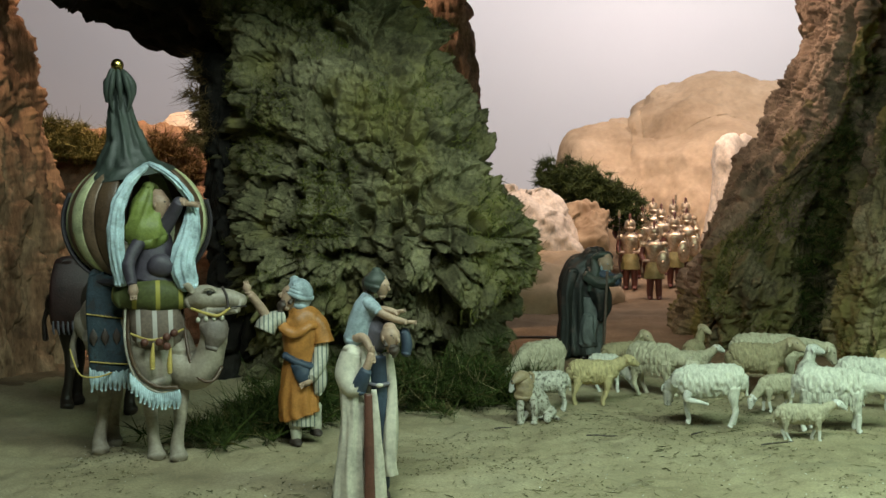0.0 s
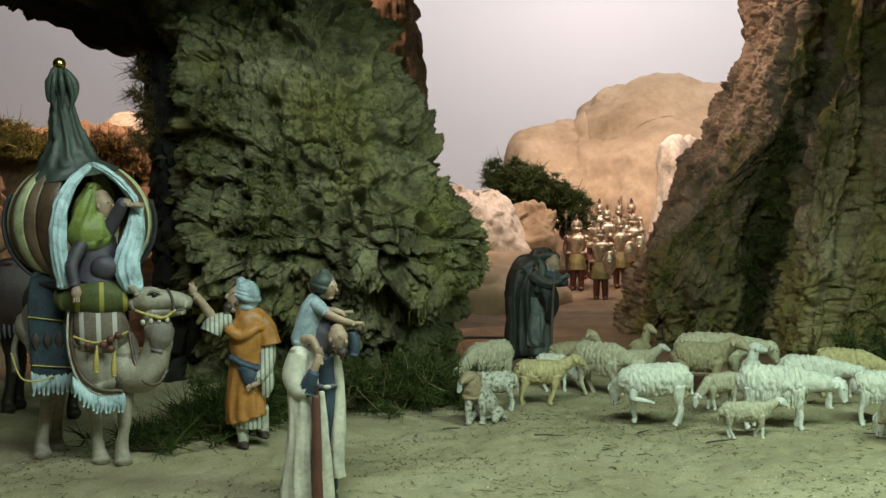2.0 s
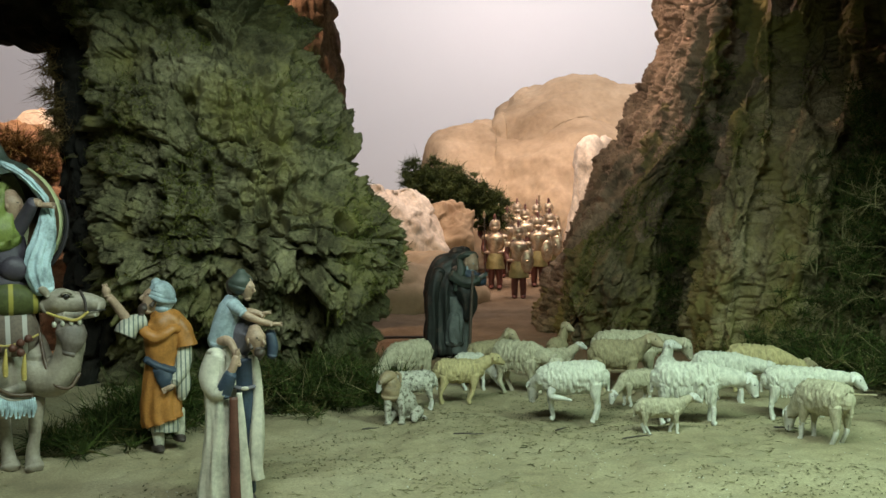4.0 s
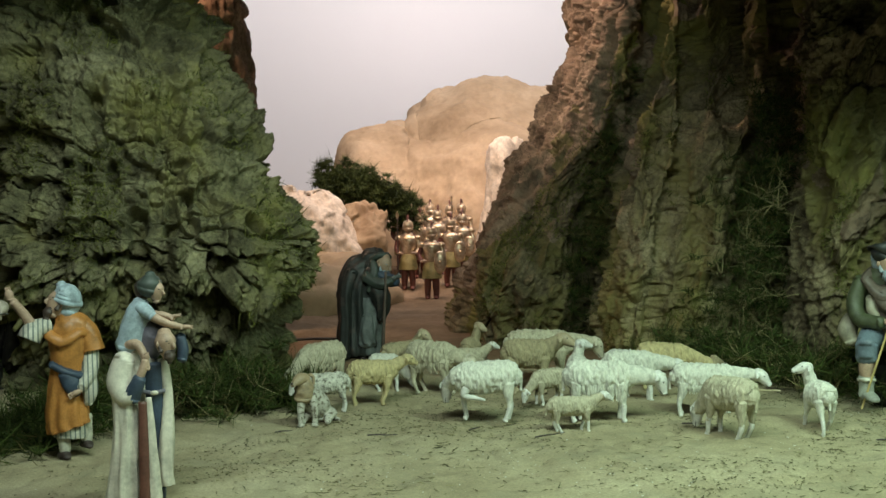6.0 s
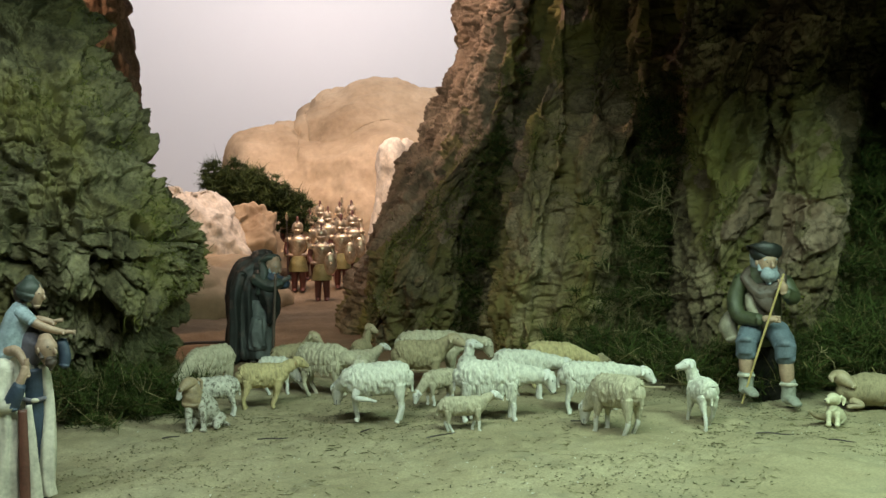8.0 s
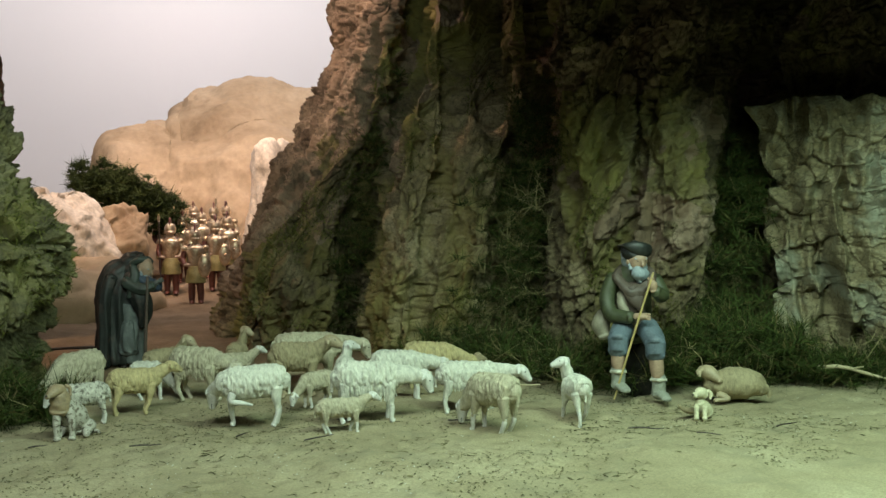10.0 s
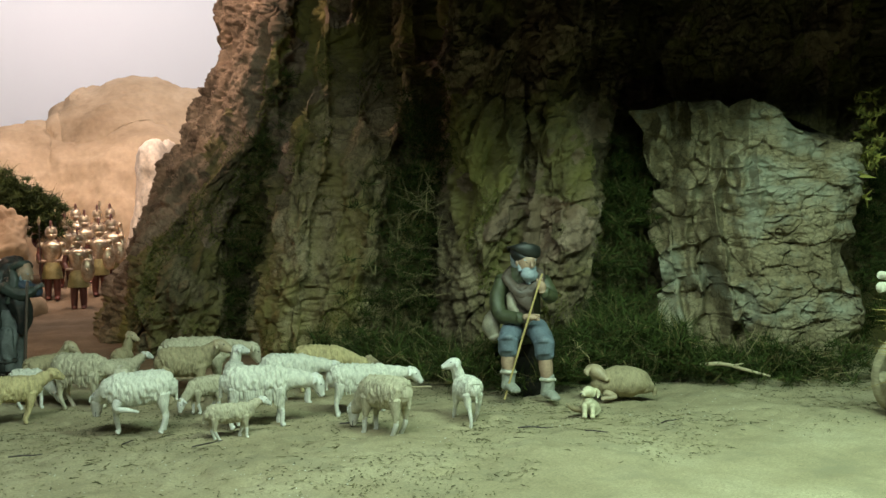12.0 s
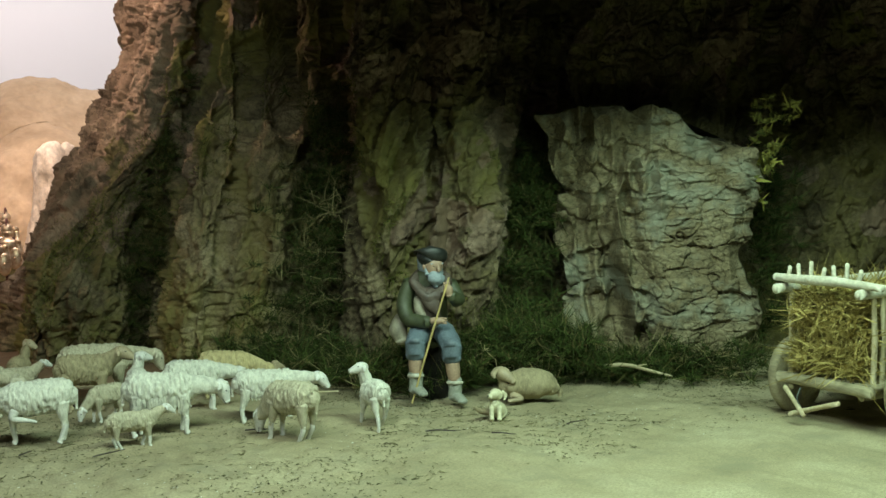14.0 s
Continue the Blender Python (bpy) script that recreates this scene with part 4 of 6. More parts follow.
sheep("small curly clay lamb walking at the front", 0.585, 1.81, 0.058, -2, (0.75, 1.0), (1, -0.4), 0, WOOL_C, FACE_W, 1.6, seed=14, stride=0.12)
sheep("large shaggy white clay sheep lowering its head", 0.665, 1.89, 0.104, -16, (0.92, 0.72), (0.5, -0.9), -8, WOOL_W, FACE_W, 1.3, shag=1.0, seed=15)
sheep("white clay sheep with its head raised", 0.690, 2.10, 0.084, 75, (0.40, 1.20), (1, -0.1), -75, WOOL_W, FACE_W, 1.1, seed=16)
sheep("white clay sheep bending its head to graze", 0.790, 2.06, 0.094, -22, (0.90, 0.72), (0.5, -0.9), 0, WOOL_W, FACE_W, 1.25, seed=17)
sheep("yellow clay sheep grazing near the cliff", 0.90, 2.16, 0.092, -30, (0.85, 0.60), (0.5, -0.9), 0, WOOL_Y, WOOL_Y, 1.3, seed=18)
sheep("large white clay sheep turning its face outward", 0.865, 1.885, 0.091, -20, (0.88, 0.80), (0.8, -0.6), -10, WOOL_W, FACE_W, 1.45, shag=0.4, seed=19)
sheep("cream clay sheep seen from behind while grazing", 0.822, 1.70, 0.098, 112, (0.72, 0.35), (0.3, -1), 0, WOOL_C, FACE_W, 1.15, seed=20)
sheep("brown clay lamb resting by the mossy bank", 1.02, 2.20, 0.050, -28, (0.6, 1.0), (1, -0.3), 160, WOOL_B, FACE_B, 1.2, seed=21)
sheep("small white clay lamb lifting its head", 0.990, 1.71, 0.082, 85, (0.44, 1.22), (1, -0.1), 75, WOOL_W, FACE_W, 0.95, seed=22, stride=0.2)
# ---- people of painted clay: one mesh each, modelled upright with x to the right, y away and z up, in small units ----
SKIN = clay("skin_clay", (0.42, 0.29, 0.205), dark=0.65)
BEARD = clay("dark_beard", (0.07, 0.05, 0.04), dark=0.6)
GREYB = clay("grey_beard", (0.27, 0.32, 0.36), dark=0.4)
BAG = clay("beige_bag", (0.30, 0.27, 0.20), dark=0.6)
ORANGE = clay("orange_cloth", (0.46, 0.20, 0.05), dark=0.6, rough=0.5)
LINEN = clay("linen_cloth", (0.60, 0.58, 0.48), dark=0.65)
TURBAN = clay("pale_blue_cloth", (0.36, 0.45, 0.50), dark=0.45)
NAVY = clay("navy_cloth", (0.038, 0.058, 0.092), dark=0.5)
BOOT = clay("dark_leather", (0.055, 0.04, 0.035), dark=0.6)
IVORY = clay("ivory_cloth", (0.62, 0.58, 0.48), dark=0.5, scale=22)
MAROON = clay("maroon_cloth", (0.13, 0.05, 0.035), dark=0.6)
SLATE = clay("slate_cloth", (0.14, 0.13, 0.16), dark=0.55)
SKYBLUE = clay("sky_blue_satin", (0.50, 0.66, 0.72), dark=0.45, rough=0.4)
MOSSGREEN = clay("leaf_green_cloth", (0.20, 0.25, 0.06), dark=0.45)
SEA = clay("sea_green_cloth", (0.046, 0.060, 0.050), dark=0.45)
CLOAK = node_material("black_green_cloak", [(0.010, 0.011, 0.010), (0.020, 0.023, 0.021), (0.032, 0.036, 0.034)], 30, 0.5, 0.4, 7, patch=(0.050, 0.040, 0.036), patch_scale=26, patch_edge=(0.54, 0.60), spec=0.5, bump_distance=0.0015)
GREY = clay("grey_green_cloth", (0.11, 0.125, 0.12), dark=0.5)
JACKET = clay("dark_green_jacket", (0.062, 0.072, 0.036), dark=0.5)
DENIM = clay("blue_grey_breeches", (0.13, 0.17, 0.21), dark=0.5)
UMBER = clay("umber_scarf", (0.10, 0.075, 0.06), dark=0.55)
WOOD = node_material("pale_wood", [(0.36, 0.29, 0.17), (0.50, 0.42, 0.27), (0.60, 0.52, 0.36)], 30, 0.7, 0.4, 6, stretch=(1, 1, 0.3))
SOCK = clay("grey_wool_sock", (0.33, 0.34, 0.29), dark=0.55)
STICK = clay("yellow_stick", (0.52, 0.40, 0.16), dark=0.7)


def stripes(name, a, b, scale, axis="X", rough=0.6, cut=0.62):
    """Cloth with even bands of two colours and a worn grain."""
    m = node_material(name, [tuple(x * 0.75 for x in a), a], 40, rough, 0.25, 5, bump_distance=0.0015)
    nt = m.node_tree
    bsdf = nt.nodes["Principled BSDF"]
    old = bsdf.inputs["Base Color"].links[0].from_socket
    tc = nt.nodes.new("ShaderNodeTexCoord")
    w = nt.nodes.new("ShaderNodeTexWave")
    w.bands_direction = axis
    w.inputs["Scale"].default_value, w.inputs["Distortion"].default_value = scale, 0.6
    nt.links.new(tc.outputs["Object"], w.inputs["Vector"])
    r = nt.nodes.new("ShaderNodeValToRGB")
    r.color_ramp.elements[0].position, r.color_ramp.elements[1].position = cut, cut + 0.07
    nt.links.new(w.outputs["Fac"], r.inputs["Fac"])
    x = nt.nodes.new("ShaderNodeMix")
    x.data_type = "RGBA"
    x.inputs[7].default_value = (*b, 1)
    nt.links.new(r.outputs["Color"], x.inputs["Factor"])
    nt.links.new(old, x.inputs[6])
    nt.links.new(x.outputs[2], bsdf.inputs["Base Color"])
    return m


STRIPED = stripes("striped_linen", (0.62, 0.60, 0.50), (0.16, 0.18, 0.17), 44, cut=0.72)


def person_at(M, name, label, place, unit, group=""):
    """Stands the model on the sand at (x, y, height), turned square to the middle of the view."""
    x, y, z = place
    return M.build(name, label, "figurine", pose(x, y, z, 0, 0, -math.degrees(math.atan2(x, y))), group, unit)


def hand(M, p, r=5.5, way=(0, 0, 1), material=SKIN):
    w = np.asarray(way, float)
    w = w / np.linalg.norm(w)
    p = np.asarray(p, float)
    M.tube([p - w * r * 0.6, p + w * r * 0.5, p + w * r * 1.4], [(r * 0.75, r * 0.6), (r, r * 0.65), (r * 0.55, r * 0.4)], material, 10, 4)
    for k in (-1, 0, 1):
        s = np.cross(w, (0, 1, 0.2))
        s = s / (np.linalg.norm(s) + 1e-9)
        q = p + w * r * 1.1 + s * k * r * 0.45
        M.tube([q, q + w * r * 0.9 + np.array((0, -r * 0.25, 0))], [r * 0.24, r * 0.18], material, 6, 3)


def head(M, c, r, look_to, hair=None, beard=None, full=1.0):
    """A head of height radius r that looks along look_to, with nose, brow, ears and beard."""
    c = np.asarray(c, float)
    d = np.asarray(look_to, float)
    d = d / np.linalg.norm(d)
    lat = np.cross((0, 0, 1), d)
    lat = lat / np.linalg.norm(lat)
    top = np.cross(d, lat)
    M.tube([c - top * r * 0.95 + d * r * 0.22, c - top * r * 0.4 + d * r * 0.12, c + top * r * 0.25, c + top * r * 0.85 - d * r * 0.1], [(r * 0.36, r * 0.42), (r * 0.62, r * 0.72), (r * 0.76, r * 0.9), (r * 0.5, r * 0.6)], SKIN, 18, 5, side=lat)
    M.tube([c + d * r * 0.82 + top * r * 0.22, c + d * r * 1.02 - top * r * 0.12, c + d * r * 0.9 - top * r * 0.22], [r * 0.09, r * 0.15, r * 0.12], SKIN, 8, 4, side=lat)
    for s in (-1, 1):
        M.tube([c + d * r * 0.80 + top * r * 0.30 + lat * s * r * 0.12, c + d * r * 0.68 + top * r * 0.32 + lat * s * r * 0.5], [r * 0.07, r * 0.06], hair or BEARD, 6, 3)
        M.blob(c + d * r * 0.74 + top * r * 0.14 + lat * s * r * 0.30, (r * 0.10, r * 0.10, r * 0.07), EYE_M, 6)
        M.blob(c + lat * s * r * 0.76 + top * r * 0.02, (r * 0.14, r * 0.16, r * 0.24), SKIN, 8)
    if beard:
        M.tube([c + d * r * 0.52 - top * r * 0.62, c + d * r * 0.60 - top * r * 0.98, c + d * r * 0.55 - top * r * 1.42], [(r * 0.46 * full, r * 0.30 * full), (r * 0.48 * full, r * 0.32 * full), (r * 0.18 * full, r * 0.14 * full)], beard, 16, 5, side=lat, lump=r * 0.10, lump_scale=4 / r, seed=3)
        M.tube([c + lat * r * 0.62 + top * r * 0.1, c + lat * r * 0.6 - top * r * 0.5 + d * r * 0.2], [r * 0.16, r * 0.2], beard, 8, 4, lump=r * 0.05, lump_scale=4 / r)
        M.tube([c - lat * r * 0.62 + top * r * 0.1, c - lat * r * 0.6 - top * r * 0.5 + d * r * 0.2], [r * 0.16, r * 0.2], beard, 8, 4, lump=r * 0.05, lump_scale=4 / r)


def orange_man():
    M = Model()
    for x, y, z in ((-6, -4, 0), (30, 6, 14)):
        M.tube([(x - 4, y + 4, z + 4), (x + 2, y - 8, z + 5), (x + 4, y - 18, z + 3)], [(9, 7), (9, 7), (6, 4)], BOOT, 12, 5)
        M.tube([(x, y + 2, z + 2), (x, y, z + 22), (x - 2, y, z + 50)], [8, 10, 13], LINEN, 12, 5, fold=0.06)
    M.tube([(4, 0, 70), (4, 0, 46), (3, 0, 34)], [(26, 20), (27, 22), (27, 22)], STRIPED, 26, 5, fold=0.06, folds=8, round_ends=False)
    M.tube([(2, 0, 172), (0, 0, 140), (0, -1, 100), (1, -2, 60), (2, -2, 52)], [(23, 18), (27, 21), (31, 25), (34, 27), (34, 27)], ORANGE, 44, 8, fold=0.10, folds=9, round_ends=False, seed=2)
    M.tube([(3, 0, 135), (4, 0, 160), (8, 0, 195), (8, 0, 222), (2, 2, 238)], [(27, 21), (28, 22), (35, 24), (36, 23), (18, 15)], ORANGE, 30, 7, fold=0.04, folds=7, lump=1.2, lump_scale=0.06, seed=4)
    M.tube([(-30, -8, 216), (-6, -22, 200), (22, -18, 214), (38, 4, 206)], [(9, 9), (12, 8), (12, 8), (9, 9)], ORANGE, 14, 8, lump=1.5, lump_scale=0.12, seed=6)
    M.tube([(-22, -16, 160), (0, -24, 148), (24, -18, 140), (28, -4, 144)], [(8, 7), (9, 7), (9, 7), (7, 6)], NAVY, 14, 7, lump=1.0, lump_scale=0.15)
    M.tube([(0, -25, 146), (8, -28, 126), (16, -28, 112)], [(13, 6), (14, 7), (8, 5)], NAVY, 14, 6, lump=1.0, lump_scale=0.15, seed=7)
    M.tube([(-24, -2, 226), (-42, -8, 222), (-52, -12, 216), (-58, -14, 205)], [(15, 13), (19, 16), (24, 18), (26, 18)], STRIPED, 20, 6, fold=0.06, round_ends=False)
    M.tube([(-52, -12, 228), (-66, -14, 250), (-80, -18, 270)], [9, 8, 6.5], SKIN, 12, 5)
    hand(M, (-85, -19, 278), 7.5, (-0.2, 0, 1))
    M.tube([(36, 0, 205), (39, -4, 175), (37, -14, 145), (22, -26, 122)], [(14, 13), (14, 13), (14, 13), (10, 10)], STRIPED, 20, 7, fold=0.05)
    M.tube([(36, -12, 142), (37, -16, 110), (34, -16, 92)], [(12, 11), (13, 10), (7, 6)], STRIPED, 16, 5, fold=0.06)
    M.tube([(20, 0, 230), (34, -3, 214), (41, -5, 192), (43, -6, 180)], [(14, 14), (18, 16), (19, 17), (20, 18)], ORANGE, 24, 6, fold=0.05, folds=6, round_ends=False, seed=5)
    hand(M, (17, -30, 115), 8, (-0.8, -0.2, -0.4))
    M.tube([(0, 2, 235), (-5, 0, 248)], [11, 10], SKIN, 12, 4)
    head(M, (-10, -2, 262), 21, (-0.9, -0.35, 0.35), BEARD, BEARD)
    M.tube([(4, 2, 250), (6, 2, 264), (0, 2, 282), (-4, 2, 292)], [(17, 18), (23, 22), (20, 20), (9, 9)], TURBAN, 22, 6, lump=1.6, lump_scale=0.10, seed=3)
    for k in range(4):
        a = 0.5 + k * 0.33
        M.tube([(-14 + 3 * k, -14, 270 + 5 * k), (4, -20 + k * 3, 262 + 7 * k), (24 - 2 * k, -6, 258 + 7 * k), (26 - 3 * k, 10, 262 + 6 * k)], [4, 5, 5, 4], TURBAN, 8, 6)
    person_at(M, "man_figurine", "clay man in orange tunic and pale blue turban raising an arm", (-0.241, 1.825, 0.0), 0.00093)


def white_man():
    M = Model()
    for x, y in ((-20, -14), (26, -10)):
        M.tube([(x, y + 10, 8), (x + 4, y - 6, 8), (x + 8, y - 22, 5)], [(10, 8), (10, 8), (7, 4)], BOOT, 12, 5)
    M.tube([(18, 4, 268), (20, 2, 210), (22, -2, 150), (20, 0, 16)], [(30, 26), (25, 24), (22, 22), (20, 20)], NAVY, 30, 8, fold=0.06, folds=8, round_ends=False)
    M.tube([(-2, 10, 292), (-4, 10, 240), (-6, 10, 170), (-10, 10, 80), (-14, 10, 4)], [(25, 24), (34, 30), (34, 32), (38, 38), (45, 44)], IVORY, 84, 8, fold=0.12, folds=12, round_ends=False, seed=5)
    M.tube([(-22, -18, 272), (-26, -20, 230), (-24, -26, 150), (-28, -32, 60), (-32, -34, 4)], [(15, 12), (20, 14), (20, 16), (24, 18), (28, 20)], IVORY, 44, 8, fold=0.16, folds=6, round_ends=False, seed=8)
    M.tube([(40, -8, 274), (46, -10, 210), (43, -20, 140), (40, -26, 70), (40, -26, 46)], [(9, 9), (10, 10), (13, 11), (13, 12), (14, 12)], IVORY, 24, 8, fold=0.12, folds=5, round_ends=False, seed=9)
    M.tube([(4, -38, 206), (4, -46, 140), (4, -54, 60), (4, -58, 4)], [(7, 5), (8, 5), (9, 6), (10, 6)], MAROON, 16, 8, fold=0.05, folds=4, round_ends=False)
    M.tube([(14, -30, 212), (16, -38, 150), (18, -44, 70), (20, -46, 4)], [(5, 5), (9, 6), (12, 8), (14, 9)], IVORY, 22, 8, fold=0.12, folds=5, round_ends=False, seed=4)
    M.tube([(4, -24, 222), (22, -27, 218), (40, -18, 220)], [3.5, 4, 3.5], SLATE, 10, 6)
    M.blob((24, -31, 219), (7, 3, 4), IVORY, 10)
    M.tube([(-24, -12, 276), (-34, -20, 240), (-24, -30, 214), (-8, -34, 226)], [(19, 17), (21, 18), (17, 15), (13, 12)], IVORY, 20, 7, fold=0.05)
    M.tube([(-14, -34, 214), (-6, -38, 232), (0, -38, 246)], [(15, 12), (13, 11), (11, 9)], NAVY, 16, 5)
    M.tube([(-2, -38, 244), (6, -38, 262), (10, -36, 276)], [8, 7, 6], SKIN, 12, 5)
    hand(M, (12, -37, 280), 5.5, (0.1, -0.2, 1))
    head(M, (44, -26, 302), 22, (0.62, -0.75, -0.02), BEARD, BEARD)
    M.tube([(8, 14, 282), (18, 10, 300), (28, 4, 322), (38, -8, 336)], [(24, 22), (27, 24), (25, 24), (13, 14)], SLATE, 24, 7, lump=1.2, lump_scale=0.08)
    # the child on his shoulders
    M.tube([(-14, 6, 296), (-8, 4, 318), (0, 2, 350), (6, 0, 372)], [(26, 21), (25, 20), (22, 18), (14, 12)], TURBAN, 24, 7, fold=0.04, lump=1.0, lump_scale=0.08)
    M.tube([(-14, -6, 302), (0, -22, 300), (10, -34, 280), (14, -37, 262)], [(12, 11), (8, 8), (6, 6), (4.5, 4.5)], SKIN, 14, 6)
    M.tube([(10, -8, 358), (30, -22, 346), (52, -26, 336), (72, -26, 330)], [(10, 9), (8, 8), (6.5, 6.5), (5, 5)], SKIN, 12, 6)
    M.tube([(4, -4, 366), (14, -14, 358), (24, -20, 350)], [(13, 12), (12, 11), (9, 9)], TURBAN, 14, 5)
    M.tube([(24, -10, 352), (40, -20, 352), (58, -26, 346)], [(8, 7), (7, 6), (5, 5)], SKIN, 12, 5)
    hand(M, (80, -26, 330), 5.5, (1, 0, -0.1))
    hand(M, (62, -28, 350), 5.0, (1, 0, 0.1))
    M.tube([(70, -14, 312), (74, -18, 290), (72, -20, 274)], [(9, 8), (10, 9), (9, 8)], NAVY, 12, 5)
    head(M, (30, -8, 392), 17, (0.8, -0.55, -0.1), BEARD, None)
    M.tube([(8, 4, 384), (10, 4, 398), (18, 2, 410)], [(11, 12), (15, 15), (12, 12)], BEARD, 14, 5, lump=1.0, lump_scale=0.15)
    M.tube([(20, -2, 398), (22, -3, 408), (22, -3, 420)], [(22, 22), (20, 20), (9, 9)], SEA, 18, 5)
    for v in M.v:
        v[:, 2] = np.where(v[:, 2] < 170, v[:, 2] * 155 / 170, v[:, 2] - 15)
    person_at(M, "man_figurine", "clay man in ivory cloak carrying a child on his shoulders", (-0.107, 1.503, 0.0), 0.000757)


def dark_shepherd():
    M = Model()
    for x in (-6, 20):
        M.tube([(x, 4, 4), (x + 2, -10, 4), (x + 4, -18, 3)], [(8, 6), (8, 6), (6, 3)], BOOT, 10, 4)
    M.tube([(8, 0, 110), (8, -4, 60), (8, -4, 8)], [(26, 20), (23, 20), (25, 21)], GREY, 34, 7, fold=0.12, folds=7, round_ends=False)
    M.tube([(6, -22, 78), (5, -25, 52), (6, -25, 30)], [(10, 5), (13, 6), (15, 7)], GREY, 24, 7, fold=0.20, folds=5, seed=9)
    M.tube([(16, 4, 178), (0, 6, 158), (-10, 8, 120), (-14, 8, 64), (-16, 8, 6)], [(18, 15), (36, 25), (36, 30), (32, 30), (33, 33)], CLOAK, 56, 9, fold=0.11, folds=11, round_ends=False, seed=3, lump=2.0, lump_scale=0.05)
    M.tube([(-20, -20, 158), (-32, -24, 118), (-34, -24, 62), (-38, -22, 8)], [(11, 7), (10, 7), (10, 8), (11, 10)], CLOAK, 22, 8, fold=0.18, folds=5, seed=5)
    M.tube([(14, -16, 160), (26, -24, 126), (34, -22, 96), (30, -20, 72)], [(15, 9), (17, 10), (13, 9), (7, 5)], CLOAK, 26, 8, fold=0.16, folds=6, seed=7)
    M.tube([(20, -10, 158), (44, -20, 144), (58, -24, 140)], [(15, 14), (13, 12), (9, 9)], NAVY, 22, 7, fold=0.10, folds=6)
    M.tube([(6, -20, 150), (28, -30, 138), (48, -33, 143)], [(13, 10), (11, 10), (8, 8)], SEA, 22, 7, fold=0.10, folds=6)
    hand(M, (54, -34, 147), 6.5, (0.7, -0.2, 0.4), GREY)
    M.tube([(40, -40, 158), (36, -41, 80), (32, -42, 0)], [2.4, 2.6, 2.2], UMBER, 8, 6)
    head(M, (36, -14, 170), 17, (0.75, -0.6, -0.35), GREYB, GREYB, 1.2)
    M.tube([(2, 6, 148), (12, 4, 166), (22, 2, 184), (30, -4, 192)], [(24, 20), (25, 22), (21, 19), (9, 9)], CLOAK, 30, 7, fold=0.10, folds=7, lump=1.2, lump_scale=0.08)
    M.tube([(16, -18, 176), (20, -24, 160), (16, -26, 140), (8, -26, 124)], [(6, 5), (9, 6), (9, 6), (4, 3)], SEA, 18, 6, fold=0.18, folds=5)
    M.tube([(14, -16, 180), (28, -20, 187), (42, -16, 187), (48, -6, 182)], [(4, 5), (5, 6), (5, 6), (3, 4)], SEA, 12, 6, lump=0.8, lump_scale=0.15)
    person_at(M, "man_figurine", "clay shepherd bent over a staff in a black green cloak", (0.348, 2.742, 0.0), 0.00137)


